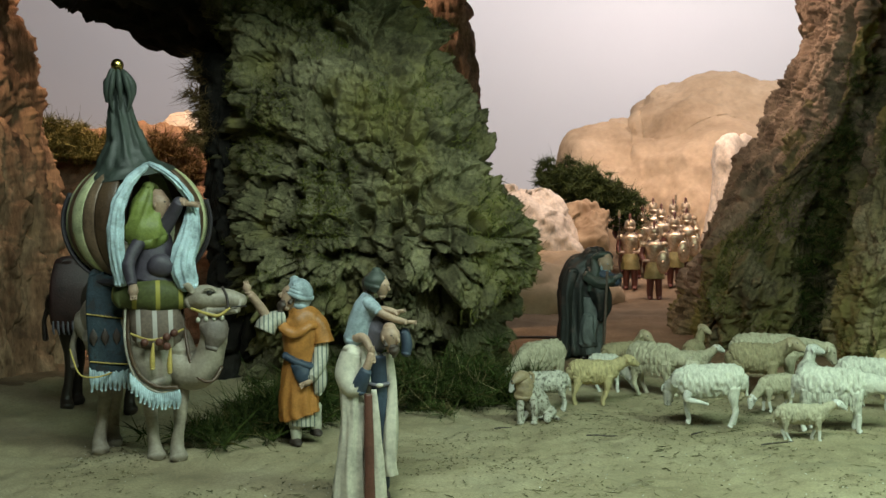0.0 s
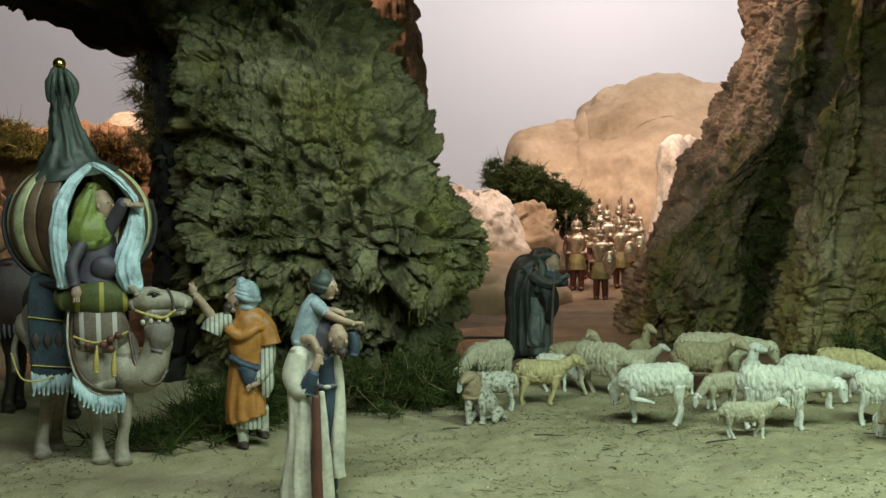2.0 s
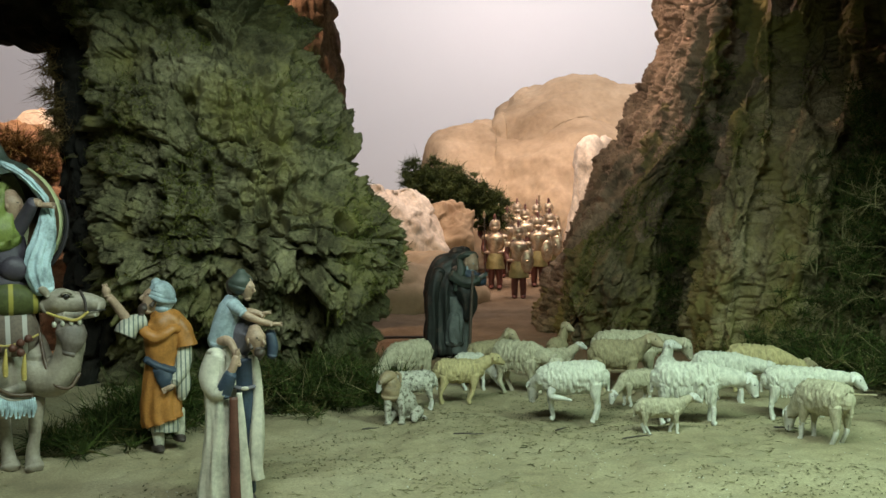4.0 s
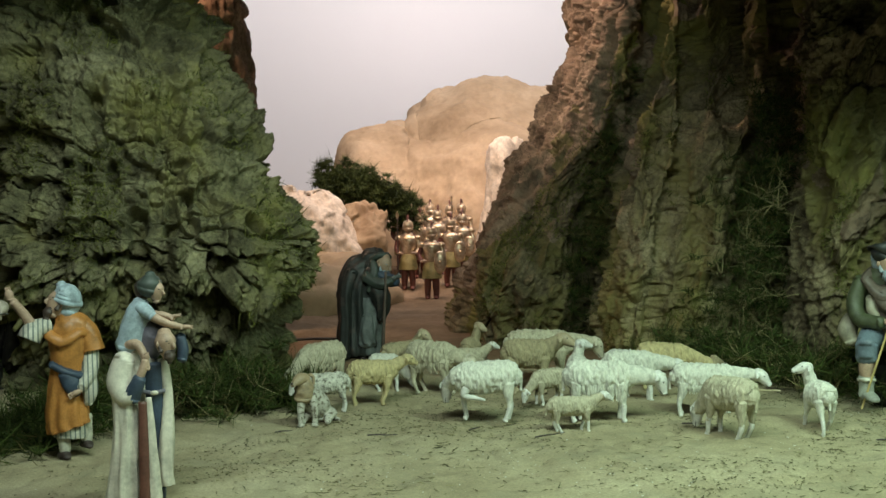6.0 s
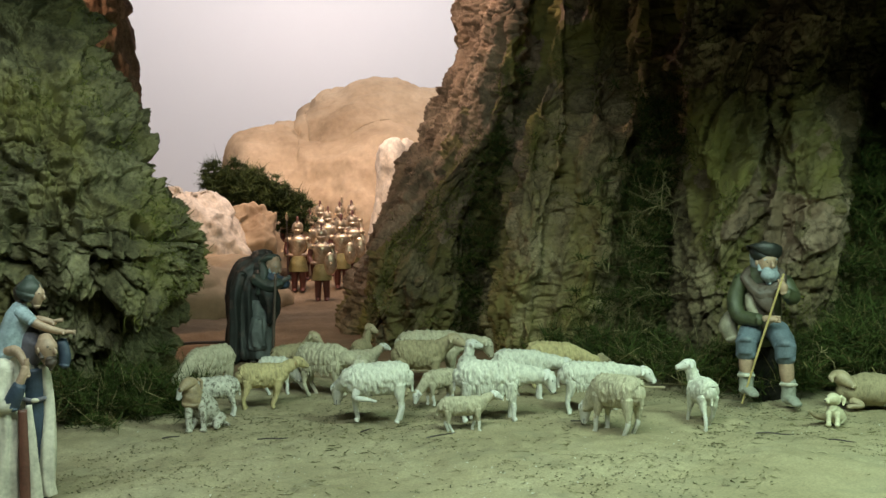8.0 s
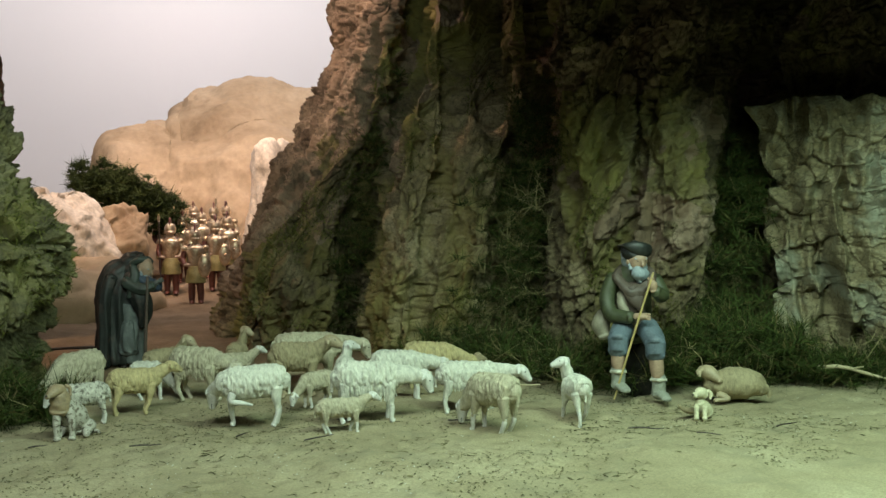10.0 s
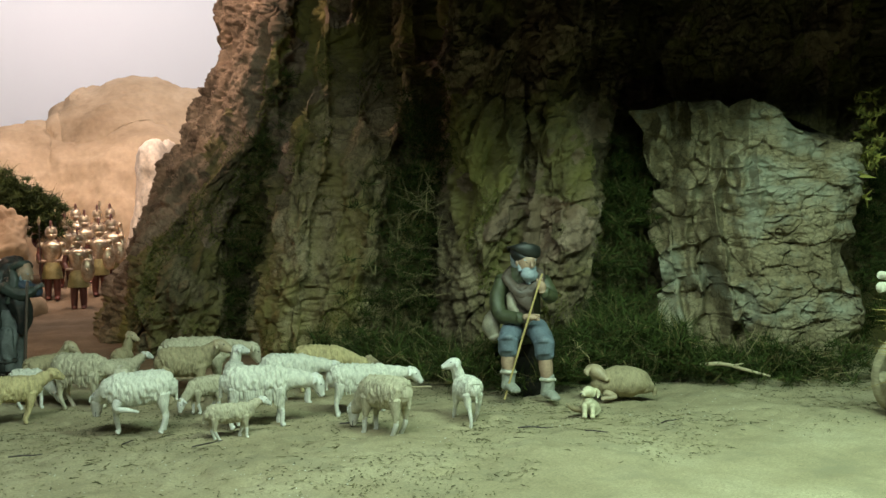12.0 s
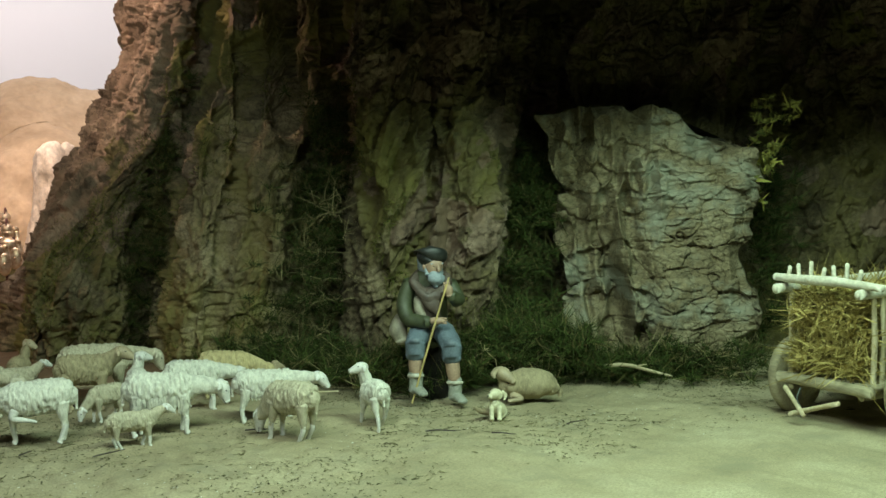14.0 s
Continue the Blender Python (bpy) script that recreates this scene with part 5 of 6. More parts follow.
def seated_shepherd():
    M = Model()
    for (kx, kz), (fx, fz) in (((-30, 104), (-30, 18)), ((36, 98), (42, 4))):
        hx = -12 if kx < 0 else 14
        M.tube([(hx, 20, 122), ((hx + kx) / 2, -14, 122), (kx, -44, kz + 2)], [(21, 20), (21, 19), (19, 18)], DENIM, 22, 7, fold=0.04, lump=1.2, lump_scale=0.06)
        M.tube([(kx, -44, kz + 4), (kx + (fx - kx) * 0.15, -46, kz - 18)], [(19, 18), (18, 17)], DENIM, 20, 5, fold=0.03)
        M.tube([(kx, -44, kz - 8), (kx + (fx - kx) * 0.5, -46, (kz + fz) / 2 + 6), (fx, -46, fz + 26)], [12, 13, 9.5], SKIN, 16, 6)
        M.tube([(fx, -45, fz + 34), (fx, -46, fz + 14), (fx, -46, fz + 4)], [(13, 12), (12, 12), (13, 13)], SOCK, 16, 5, lump=1.2, lump_scale=0.1)
        M.tube([(fx, -38, fz + 2), (fx + 6, -58, fz + 4), (fx + 14, -76, fz)], [(12, 8), (12, 8), (9, 5)], SOCK, 14, 5, lump=0.8, lump_scale=0.1)
        M.tube([(fx - 13, -48, fz + 30), (fx, -60, fz + 31), (fx + 13, -48, fz + 30)], [3, 3.4, 3], LINEN, 8, 5)
    M.tube([(0, 22, 110), (0, 20, 150), (-4, 14, 190), (-2, 10, 222), (4, 6, 238)], [(29, 24), (31, 25), (35, 25), (30, 20), (15, 13)], JACKET, 30, 7, lump=1.2, lump_scale=0.05, seed=2)
    M.tube([(-6, -12, 126), (-4, -14, 160), (0, -14, 200)], [(24, 10), (22, 10), (16, 8)], UMBER, 20, 6, fold=0.05)
    M.tube([(-24, -12, 186), (-22, -20, 168), (-14, -24, 152)], [(9, 7), (10, 7), (6, 5)], BAG, 12, 5, lump=0.8, lump_scale=0.12)
    M.tube([(-40, 4, 214), (-50, -4, 178), (-42, -18, 150), (-8, -40, 146)], [(15, 14), (15, 14), (14, 13), (11, 11)], JACKET, 20, 7, fold=0.04, lump=1.0, lump_scale=0.06)
    hand(M, (8, -46, 149), 10, (1, -0.2, 0))
    M.tube([(34, 6, 210), (48, -6, 186), (46, -24, 186), (38, -36, 194)], [(17, 15), (15, 14), (13, 12), (11, 11)], JACKET, 20, 6, fold=0.04)
    hand(M, (32, -44, 202), 9.5, (-0.2, -0.3, 1))
    M.tube([(-34, -10, 218), (-12, -24, 196), (12, -24, 196), (30, -6, 222), (10, 14, 236), (-18, 14, 236), (-34, -10, 218)], [(8, 7), (12, 8), (12, 8), (9, 7), (8, 6), (8, 6), (8, 7)], UMBER, 22, 7, fold=0.12, folds=6, lump=1.6, lump_scale=0.08)
    M.tube([(-4, -26, 196), (4, -30, 176), (10, -30, 162)], [(18, 7), (15, 6), (6, 4)], UMBER, 20, 6, fold=0.12)
    head(M, (4, -10, 246), 24, (0.45, -0.88, -0.05), GREYB, GREYB, 1.45)
    M.tube([(-14, 2, 258), (-10, 6, 244), (-6, 8, 232)], [(12, 14), (14, 15), (9, 10)], GREYB, 14, 5, lump=1.4, lump_scale=0.1)
    M.tube([(-2, -6, 264), (0, -6, 269), (0, -4, 275), (0, -3, 278)], [(25, 25), (32, 30), (27, 26), (9, 9)], CLOAK, 24, 5)
    M.tube([(33, -50, 228), (-4, -56, 110), (-37, -62, 0)], [1.9, 2.0, 1.8], STICK, 10, 8)
    M.tube([(-56, 10, 146), (-62, 2, 128), (-56, -4, 108)], [(14, 11), (17, 13), (12, 9)], BAG, 16, 5, lump=1.5, lump_scale=0.06)
    person_at(M, "man_figurine", "clay shepherd in green jacket and beret sitting with a stick", (1.231, 1.891, 0.0), 0.00108)


orange_man()
white_man()
dark_shepherd()
seated_shepherd()
boulder("seat_stone", (1.272, 1.953, 0.05), (0.05, 0.05, 0.075), 23, lambda p: bark(p, (22, 22, 22), 0.008, 23), [BLACK], "dark stone under the seated shepherd", 60, 40)

# soldiers in a troop at the back
BRONZE = node_material("bronze_armour", [(0.36, 0.26, 0.16), (0.66, 0.52, 0.36), (0.84, 0.74, 0.60)], 60, 0.33, 0.2, 5, metal=0.8, bump_distance=0.001)
KILT = clay("olive_kilt", (0.32, 0.27, 0.11), dark=0.4)
RED = clay("dark_red_cloth", (0.13, 0.04, 0.028), dark=0.45)


def soldier_model(spear, shield):
    M = Model()
    for x in (-13, 13):
        M.tube([(x, 4, 5), (x, -8, 5), (x, -16, 3)], [(8, 6), (8, 6), (5, 3)], RED, 10, 4)
        M.tube([(x, 0, 4), (x, 2, 30), (x * 0.9, 0, 60), (x * 0.8, 0, 78)], [8, 10, 11, 13], RED, 12, 5)
    M.tube([(0, 0, 112), (0, 0, 90), (0, 0, 62)], [(20, 16), (26, 21), (30, 24)], KILT, 30, 6, fold=0.09, folds=14, round_ends=False)
    M.tube([(0, 2, 104), (0, 0, 130), (0, 0, 160), (0, 0, 172)], [(21, 16), (24, 19), (29, 20), (15, 12)], BRONZE, 24, 6, lump=0.9, lump_scale=0.07)
    for s in (-1, 1):
        M.blob((s * 29, 0, 162), (12, 12, 10), BRONZE, 12)
        M.tube([(s * 30, 0, 156), (s * 36, -4, 132), (s * 30, -20, 118)], [9, 8, 7], BRONZE if s > 0 else RED, 12, 5)
        hand(M, (s * 26, -26, 116), 7, (-s, -0.4, 0))
    M.tube([(0, 14, 168), (0, 18, 120), (0, 20, 66)], [(24, 5), (26, 6), (28, 6)], RED, 18, 6, fold=0.08)
    head(M, (0, -2, 192), 16, (0, -1, 0), BEARD, None)
    M.tube([(0, 0, 194), (0, 0, 204), (0, 0, 214), (0, 0, 219)], [(17, 18), (17, 18), (13, 14), (4, 4)], BRONZE, 18, 5)
    M.tube([(0, 16, 196), (0, 12, 222), (0, -6, 228), (0, -16, 216)], [(3, 6), (3.5, 8), (3.5, 8), (2, 4)], RED, 10, 6, lump=0.8, lump_scale=0.2)
    if shield:
        M.blob((26, -30, 112), (19, 7, 34), BRONZE, 18)
        M.blob((26, -36, 112), (6, 5, 6), BRONZE, 10)
    if spear:
        M.tube([(-28, -30, 0), (-29, -30, 130), (-30, -30, 226)], [1.8, 1.8, 1.5], BOOT, 8, 6)
        M.tube([(-30, -30, 224), (-30, -30, 236), (-30, -30, 248)], [(3, 1), (4.5, 1.6), (0.5, 0.5)], BRONZE, 8, 4)
    return M


troop = [(10.75, 4.15, 0, 1), (9.55, 4.36, 1, 0), (11.75, 4.40, 0, 1), (10.15, 4.62, 1, 1), (11.1, 4.66, 0, 0), (12.35, 4.56, 1, 1), (9.3, 4.74, 0, 0), (10.7, 4.86, 1, 0), (11.7, 4.82, 0, 1), (12.3, 4.92, 1, 0), (9.85, 4.95, 0, 1)]
made = {}
for az, d, spear, shield in troop:
    x, y = d * math.sin(radians(az)), d * math.cos(radians(az))
    z = float(ground_height(np.array([x]), np.array([y]))[0])
    m = pose(x, y, z, 0, 0, -az + 8 * math.sin(az * 7))
    if (spear, shield) in made:
        copy_thing(made[spear, shield], m)
    else:
        made[spear, shield] = soldier_model(spear, shield).build("soldier_figurine", "clay soldier in bronze armour, olive kilt and red cloak" if not spear else "clay spearman in bronze armour, olive kilt and red cloak", "figurine", m, "troop of soldiers", 0.00124)
# ---- camels, litter and rider ----
CAMEL = clay("camel_coat", (0.37, 0.325, 0.26), dark=0.5, scale=28)
# dark brown coat and wine cloth, both deepened to hold the rear camel's shade
CAMEL_SHADED = clay("shaded_dark_camel_coat", (0.034, 0.024, 0.019), dark=0.6)
DUSK = clay("shaded_wine_cloth", (0.036, 0.015, 0.015), dark=0.5)
GOLD = node_material("gold_ball", [(0.55, 0.40, 0.10), (0.75, 0.58, 0.18)], 50, 0.25, 0.1, 5, metal=1.0)
YELLOW = clay("yellow_cord", (0.55, 0.42, 0.12), dark=0.6)
BANDED = stripes("brown_grey_stripes", (0.19, 0.145, 0.115), (0.46, 0.43, 0.40), 13, cut=0.78)
CUSHION = stripes("green_yellow_stripes", (0.10, 0.115, 0.04), (0.36, 0.32, 0.07), 9, cut=0.88)
BLANKET = node_material("teal_blanket", [(0.030, 0.048, 0.062), (0.052, 0.080, 0.10)], 40, 0.8, 0.3, 6, patch=(0.04, 0.045, 0.05), patch_scale=45, patch_edge=(0.52, 0.58))
BROWN_CLOTH = clay("brown_felt", (0.10, 0.062, 0.036), dark=0.5, rough=0.42)
LIGHT_BROWN = clay("light_brown_felt", (0.20, 0.135, 0.088), dark=0.55, rough=0.42)
PALE_GREEN = clay("pale_green_felt", (0.52, 0.55, 0.32), dark=0.55, rough=0.40)
PURPLE = clay("dark_purple_cloth", (0.065, 0.055, 0.075), dark=0.55)
PURPLE_B = clay("dark_purple_band", (0.035, 0.03, 0.038), dark=0.5)


def camel_model(coat, wool):
    M = Model()
    M.tube([(-100, 62, 222), (-70, 50, 232), (-25, 22, 235), (20, -12, 216), (46, -34, 196)], [(28, 34), (46, 56), (50, 60), (46, 56), (28, 34)], coat, 28, 7, lump=2.5, lump_scale=0.03)
    M.tube([(-40, 30, 262), (-30, 24, 300), (-26, 22, 330)], [(46, 40), (34, 28), (12, 10)], coat, 20, 5)
    for a, b, c in (((-84, 40, 205), (-74, 44, 108), (-86, 42, 4)), ((-62, 96, 200), (-58, 100, 100), (-64, 98, 4)), ((-2, -26, 190), (2, -34, 100), (9, -36, 4)), ((52, -48, 190), (54, -54, 100), (46, -56, 4))):
        k = [(a[i] + b[i]) / 2 for i in range(3)]
        M.tube([a, k, b, [(b[i] + c[i]) / 2 for i in range(3)], (c[0], c[1], c[2] + 16), (c[0] + 2, c[1] - 6, c[2])], [(26, 30), (18, 20), (13.5, 15), (10, 11), (12, 12), (16, 18)], coat, 16, 6, lump=0.8, lump_scale=0.06)
        M.blob(b, (14, 15, 13), coat, 12)
    M.tube([(36, -30, 200), (60, -52, 156), (92, -74, 156), (110, -84, 205), (106, -80, 256)], [(40, 38), (36, 34), (30, 28), (24, 23), (20, 20)], coat, 24, 8, lump=1.8, lump_scale=0.05)
    M.tube([(106, -98, 238), (112, -104, 218), (108, -104, 196)], [(22, 12), (22, 12), (12, 8)], wool, 18, 6, lump=2.5, lump_scale=0.12)
    M.tube([(74, -70, 272), (94, -78, 278), (116, -86, 276), (138, -94, 276), (157, -100, 272)], [(15, 14), (23, 22), (20, 19), (15, 16), (11, 12)], coat, 22, 6, side=(0.4, 0.9, 0))
    M.tube([(104, -86, 258), (126, -94, 256), (150, -102, 258)], [(14, 9), (11, 8), (8, 6)], coat, 16, 5)
    for s in (-1, 1):
        e = np.array((82, -72, 290)) + s * np.array((6, 17, 0))
        M.tube([e, e + (-8, s * 4, 10), e + (-14, s * 6, 12)], [(5, 4), (7, 3), (2, 1)], coat, 10, 4)
    M.blob((104, -103, 288), (5, 4, 4.5), EYE_M, 8)
    M.tube([(94, -104, 293), (104, -107, 297), (114, -106, 292)], [2.5, 3, 2.5], coat, 8, 4)
    M.blob((160, -104, 278), (3, 3, 2.5), EYE_M, 6)
    M.tube([(130, -108, 262), (146, -112, 264), (164, -108, 264)], [1.3, 1.3, 1.3], EYE_M, 6, 4)
    M.tube([(-118, 66, 220), (-128, 68, 190), (-126, 66, 150)], [6, 5, 7], coat, 8, 5)
    return M


cm = pose(-0.475, 1.772, 0, 0, 0, 15.0)
CU = 0.00091
M = camel_model(CAMEL, clay("camel_beard", (0.17, 0.14, 0.12), dark=0.5))
M.tube([(74, -96, 262), (96, -108, 254), (118, -112, 250), (136, -112, 262)], [2.2, 2.6, 2.6, 2], YELLOW, 8, 6)
M.tube([(126, -98, 296), (132, -108, 282), (134, -112, 264)], [2.4, 2.4, 2.4], BOOT, 8, 5)
for k in range(4):
    M.blob((84 + 13 * k, -106 - k, 243 + k), (4, 3.5, 5), LINEN, 8)
M.build("camel_figurine", "grey beige clay camel with yellow halter carrying a litter", "figurine", cm, size=CU)
M = camel_model(CAMEL_SHADED, CAMEL_SHADED)
M.tube([(-62, 0, 318), (-66, -14, 270), (-66, -18, 215), (-66, -14, 190)], [(40, 6), (46, 7), (46, 7), (44, 6)], DUSK, 24, 7, fold=0.03)
for k in range(9):
    M.tube([(-106 + 10 * k, -20, 196), (-106 + 10 * k, -22, 180), (-104 + 10 * k, -20, 168)], [2, 3, 1.5], SLATE, 7, 4)
M.build("camel_figurine", "dark brown clay camel, shade put into its coat and blanket colours", "figurine", pose(-0.66, 2.16, 0, 0, 0, 17.0), size=0.00089)


def part(name, M, parent, label="", size=CU):
    """The model as one part under its thing."""
    ob = M.build(name, label, "", None, "", size)
    ob.parent = parent
    return ob


def empty(name, label, category, m, group=""):
    ob = new(name)
    ob.matrix_world = m
    return tagged(ob, label, category, group)


# saddle cloths
cloth = empty("saddle_cloth", "teal patterned saddle blanket with pale blue fringe", "blanket", cm)
part("blanket", Model().tube([(-60, -8, 318), (-60, -20, 270), (-58, -24, 210), (-58, -22, 150)], [(34, 5), (40, 6), (40, 6), (38, 5)], BLANKET, 30, 7, fold=0.02), cloth)
for k in range(20):
    x = -95 + 3.8 * k
    part("fringe", Model().tube([(x, -22, 158), (x + 1, -25 - k % 3, 142), (x + (-1) ** k * 2.5, -24, 124 - 3 * (k * 5 % 3))], [2.2, 3.4, 2.0], SKYBLUE, 7, 4), cloth, "pale blue tassel" if k == 0 else "")
part("band", Model().tube([(-98, -26, 252), (-60, -31, 246), (-22, -28, 240)], [(2, 1.2), (2, 1.2), (2, 1.2)], YELLOW, 6, 6), cloth, "yellow woven band")
part("band", Model().tube([(-94, -26, 170), (-60, -30, 166), (-22, -27, 162)], [(2, 1.2), (2, 1.2), (2, 1.2)], YELLOW, 6, 6), cloth, "yellow woven band")
for k in range(4):
    x = -88 + 19 * k
    part("motif", Model().tube([(x, -31, 226), (x, -32, 212), (x, -31, 198)], [(1, 1), (7, 1.6), (1, 1)], BOOT, 10, 4), cloth, "black woven diamond" if k == 0 else "")
breast = empty("breast_cloth", "brown and grey striped camel breast cloth with pale blue fringe", "blanket", cm)
part("cover", Model().tube([(4, -40, 296), (12, -58, 262), (18, -66, 232), (20, -66, 212)], [(30, 14), (40, 19), (44, 22), (42, 22)], BANDED, 30, 7, fold=0.02), breast)
part("edging", Model().tube([(-32, -52, 282), (-36, -70, 210), (-22, -80, 152), (10, -86, 124), (44, -84, 122)], [2, 2.2, 2.2, 2.2, 2], IVORY, 8, 8), breast, "white woven edging")
part("girth", Model().tube([(-26, -56, 270), (-30, -72, 208), (-16, -84, 156), (14, -90, 132), (48, -88, 128)], [(3.4, 2.6)] * 5, BROWN_CLOTH, 12, 8), breast, "brown leather girth")
part("strap", Model().tube([(60, -40, 262), (66, -72, 200), (78, -96, 150), (104, -106, 138), (122, -96, 160)], [(3, 2.2)] * 5, BROWN_CLOTH, 10, 8), breast, "brown leather neck strap")
part("chest_pad", Model().tube([(0, -52, 226), (8, -62, 180), (18, -66, 140)], [(32, 16), (36, 20), (28, 18)], CAMEL, 24, 6, lump=1.5, lump_scale=0.05), breast, "worn grey beige under cloth")
for k in range(24):
    x = -28 + 3.4 * k
    z = 150 - 36 * math.sin(math.pi * 0.5 * min(1, (k + 1) / 14))
    part("fringe", Model().tube([(x, -84, z + 8), (x + 1, -88, z - 6), (x + (-1) ** k * 2.5, -86 - k % 3, z - 16 - 3 * (k * 7 % 3))], [2.2, 3.4, 2.0], SKYBLUE, 7, 4), breast, "pale blue tassel" if k == 0 else "")
part("cord", Model().tube([(-26, -84, 222), (4, -97, 212), (34, -97, 216), (60, -84, 226)], [2, 2, 2, 2], YELLOW, 8, 8), breast, "yellow cord")
for x, z in ((-4, 208), (20, 208), (32, 200), (32, 216), (44, 222)):
    part("pompom", Model().blob((x, -99, z), (7, 7, 7), MAROON, 10, lump=0.08, lump_scale=0.4), breast, "dark red wool pompom")
for x, z in ((8, 172), (36, 164)):
    part("tassel", Model().tube([(x + 2, -98, z + 34), (x, -99, z + 8), (x, -99, z - 8)], [1.6, 4.5, 4], YELLOW, 8, 5), breast, "yellow tassel")
rein = Model().tube([(-128, -10, 190), (-112, -40, 152), (-84, -46, 146), (-60, -30, 150)], [1.5, 1.5, 1.5, 1.5], YELLOW, 7, 8)
rein.build("rein", "thin yellow cord hanging at the camel's flank", "cord", cm, size=CU)
Model().tube([(-38, -46, 284), (14, -64, 284), (62, -58, 280)], [(22, 24), (28, 30), (20, 22)], CUSHION, 26, 7, lump=1.5, lump_scale=0.05).build("cushion", "green cushion with yellow stripes under the litter", "cushion", cm, size=CU)

# the litter
litter = empty("camel_litter", "round striped felt litter with a green draped top", "litter", cm)
LC, LR = np.array((-10.0, 24.0, 408.0)), np.array((119.0, 88.0, 110.0))


def gore(a0, a1, material, label=""):
    f, g = np.radians(np.linspace(a0, a1, 9)), np.linspace(-1.45, 1.35, 26)
    F, Gm = np.meshgrid(f, g)
    puff = 1 + 0.018 * np.sin(np.linspace(0, np.pi, 9))[None, :]
    out = np.stack([np.cos(Gm) * np.cos(F), np.cos(Gm) * np.sin(F), np.sin(Gm)], -1)
    o, i = LC + LR * out * puff[..., None], LC + LR * 0.965 * out
    nu, nv = 9, 26
    v = np.concatenate([o.reshape(-1, 3), i.reshape(-1, 3)])
    q = grid_faces(nu, nv)
    rim = [(k * nu, (k + 1) * nu, (k + 1) * nu + nu * nv, k * nu + nu * nv) for k in range(nv - 1)] + [((k + 1) * nu + nu - 1, k * nu + nu - 1, k * nu + nu - 1 + nu * nv, (k + 1) * nu + nu - 1 + nu * nv) for k in range(nv - 1)]
    part("panel", Model().add(v, np.concatenate([q, q[:, ::-1] + nu * nv, np.array(rim)]), material), litter, label)


angles = [-108, -127, -140, -157, -168, -178, -190, -205, -225, -245, -265, -285, -305, -325, -345, -360, -380, -394]
cols = [BROWN_CLOTH, LIGHT_BROWN, PALE_GREEN, BROWN_CLOTH, PALE_GREEN, BROWN_CLOTH, LIGHT_BROWN, PALE_GREEN, BROWN_CLOTH, LIGHT_BROWN, BROWN_CLOTH, PALE_GREEN, BROWN_CLOTH, LIGHT_BROWN, BROWN_CLOTH, PALE_GREEN, BROWN_CLOTH]
for k, m in enumerate(cols):
    gore(angles[k + 1], angles[k], m, {BROWN_CLOTH: "brown felt panel", LIGHT_BROWN: "light brown felt panel", PALE_GREEN: "pale green felt panel"}[m])
for k, (ry, s) in enumerate(((-6, 1.05), (12, 1.035), (30, 1.02))):
    a = np.linspace(math.pi * 0.86, math.pi * 2.10, 15)
    part("hoop", Model().tube(np.stack([LC[0] + LR[0] * s * np.cos(a), np.full(15, LC[1] + ry - 20), LC[2] + LR[2] * s * np.sin(a)], -1), [(3, 4.5)] * 15, PURPLE_B, 12, 4), litter, "dark purple hoop")
part("seat", Model().tube([(-80, 20, 306), (-10, 10, 300), (62, 10, 304)], [(34, 9), (60, 10), (34, 9)], PURPLE_B, 24, 6), litter, "dark cloth floor")
for pts, rr, sd in (([(8, -66, 506), (-26, -76, 470), (-44, -82, 420), (-46, -82, 370), (-40, -72, 306)], [(5, 4), (9, 5), (11, 5), (11, 5), (10, 5)], 2),
                    ([(12, -66, 506), (44, -76, 486), (72, -70, 452), (84, -60, 420)], [(7, 5), (14, 6), (15, 6), (8, 5)], 4),
                    ([(82, -62, 436), (76, -70, 390), (62, -78, 340), (72, -82, 298)], [(9, 5), (15, 6), (18, 7), (14, 6)], 6)):
    part("curtain", Model().tube(pts, rr, SKYBLUE, 44, 12, fold=0.26, folds=8, seed=sd, lump=1.6, lump_scale=(0.11, 0.11, 0.04)), litter, "pale blue satin curtain")
part("canopy", Model().tube([(-22, 18, 488), (-24, 17, 500), (-26, 16, 516), (-28, 14, 548), (-33, 12, 590), (-37, 10, 626), (-37, 10, 650), (-37, 10, 668)],
                            [(80, 62), (66, 52), (47, 40), (31, 28), (21, 20), (15, 15), (20, 17), (10, 10)], SEA, 64, 8, fold=0.15, folds=9, seed=3, lump=2.6, lump_scale=0.06, round_ends=False), litter, "sea green draped canopy cloth")
part("knot", Model().tube([(-46, -6, 668), (-54, -8, 640), (-55, -6, 616)], [(6, 6), (8, 7), (4, 3)], SEA, 14, 6, fold=0.1, folds=5), litter, "knotted cloth end")
part("knot", Model().tube([(-26, -8, 664), (-14, -8, 640), (-18, -8, 612)], [(6, 6), (8, 7), (4, 3)], SEA, 14, 6, fold=0.1, folds=5), litter, "knotted cloth end")
for x, lean in ((-44, -3), (-36, 1), (-28, 5)):
    part("knot", Model().tube([(x, -6, 668), (x + lean, -15, 648), (x + 2 * lean, -12, 622), (x + lean, -10, 600)], [(4, 4), (5, 5), (4, 4), (2, 2)], SEA, 12, 6, fold=0.1, folds=4), litter, "knotted cloth end")
part("finial", Model().blob((-38, 10, 680), (11, 11, 11), GOLD, 22), litter, "gold ball finial")

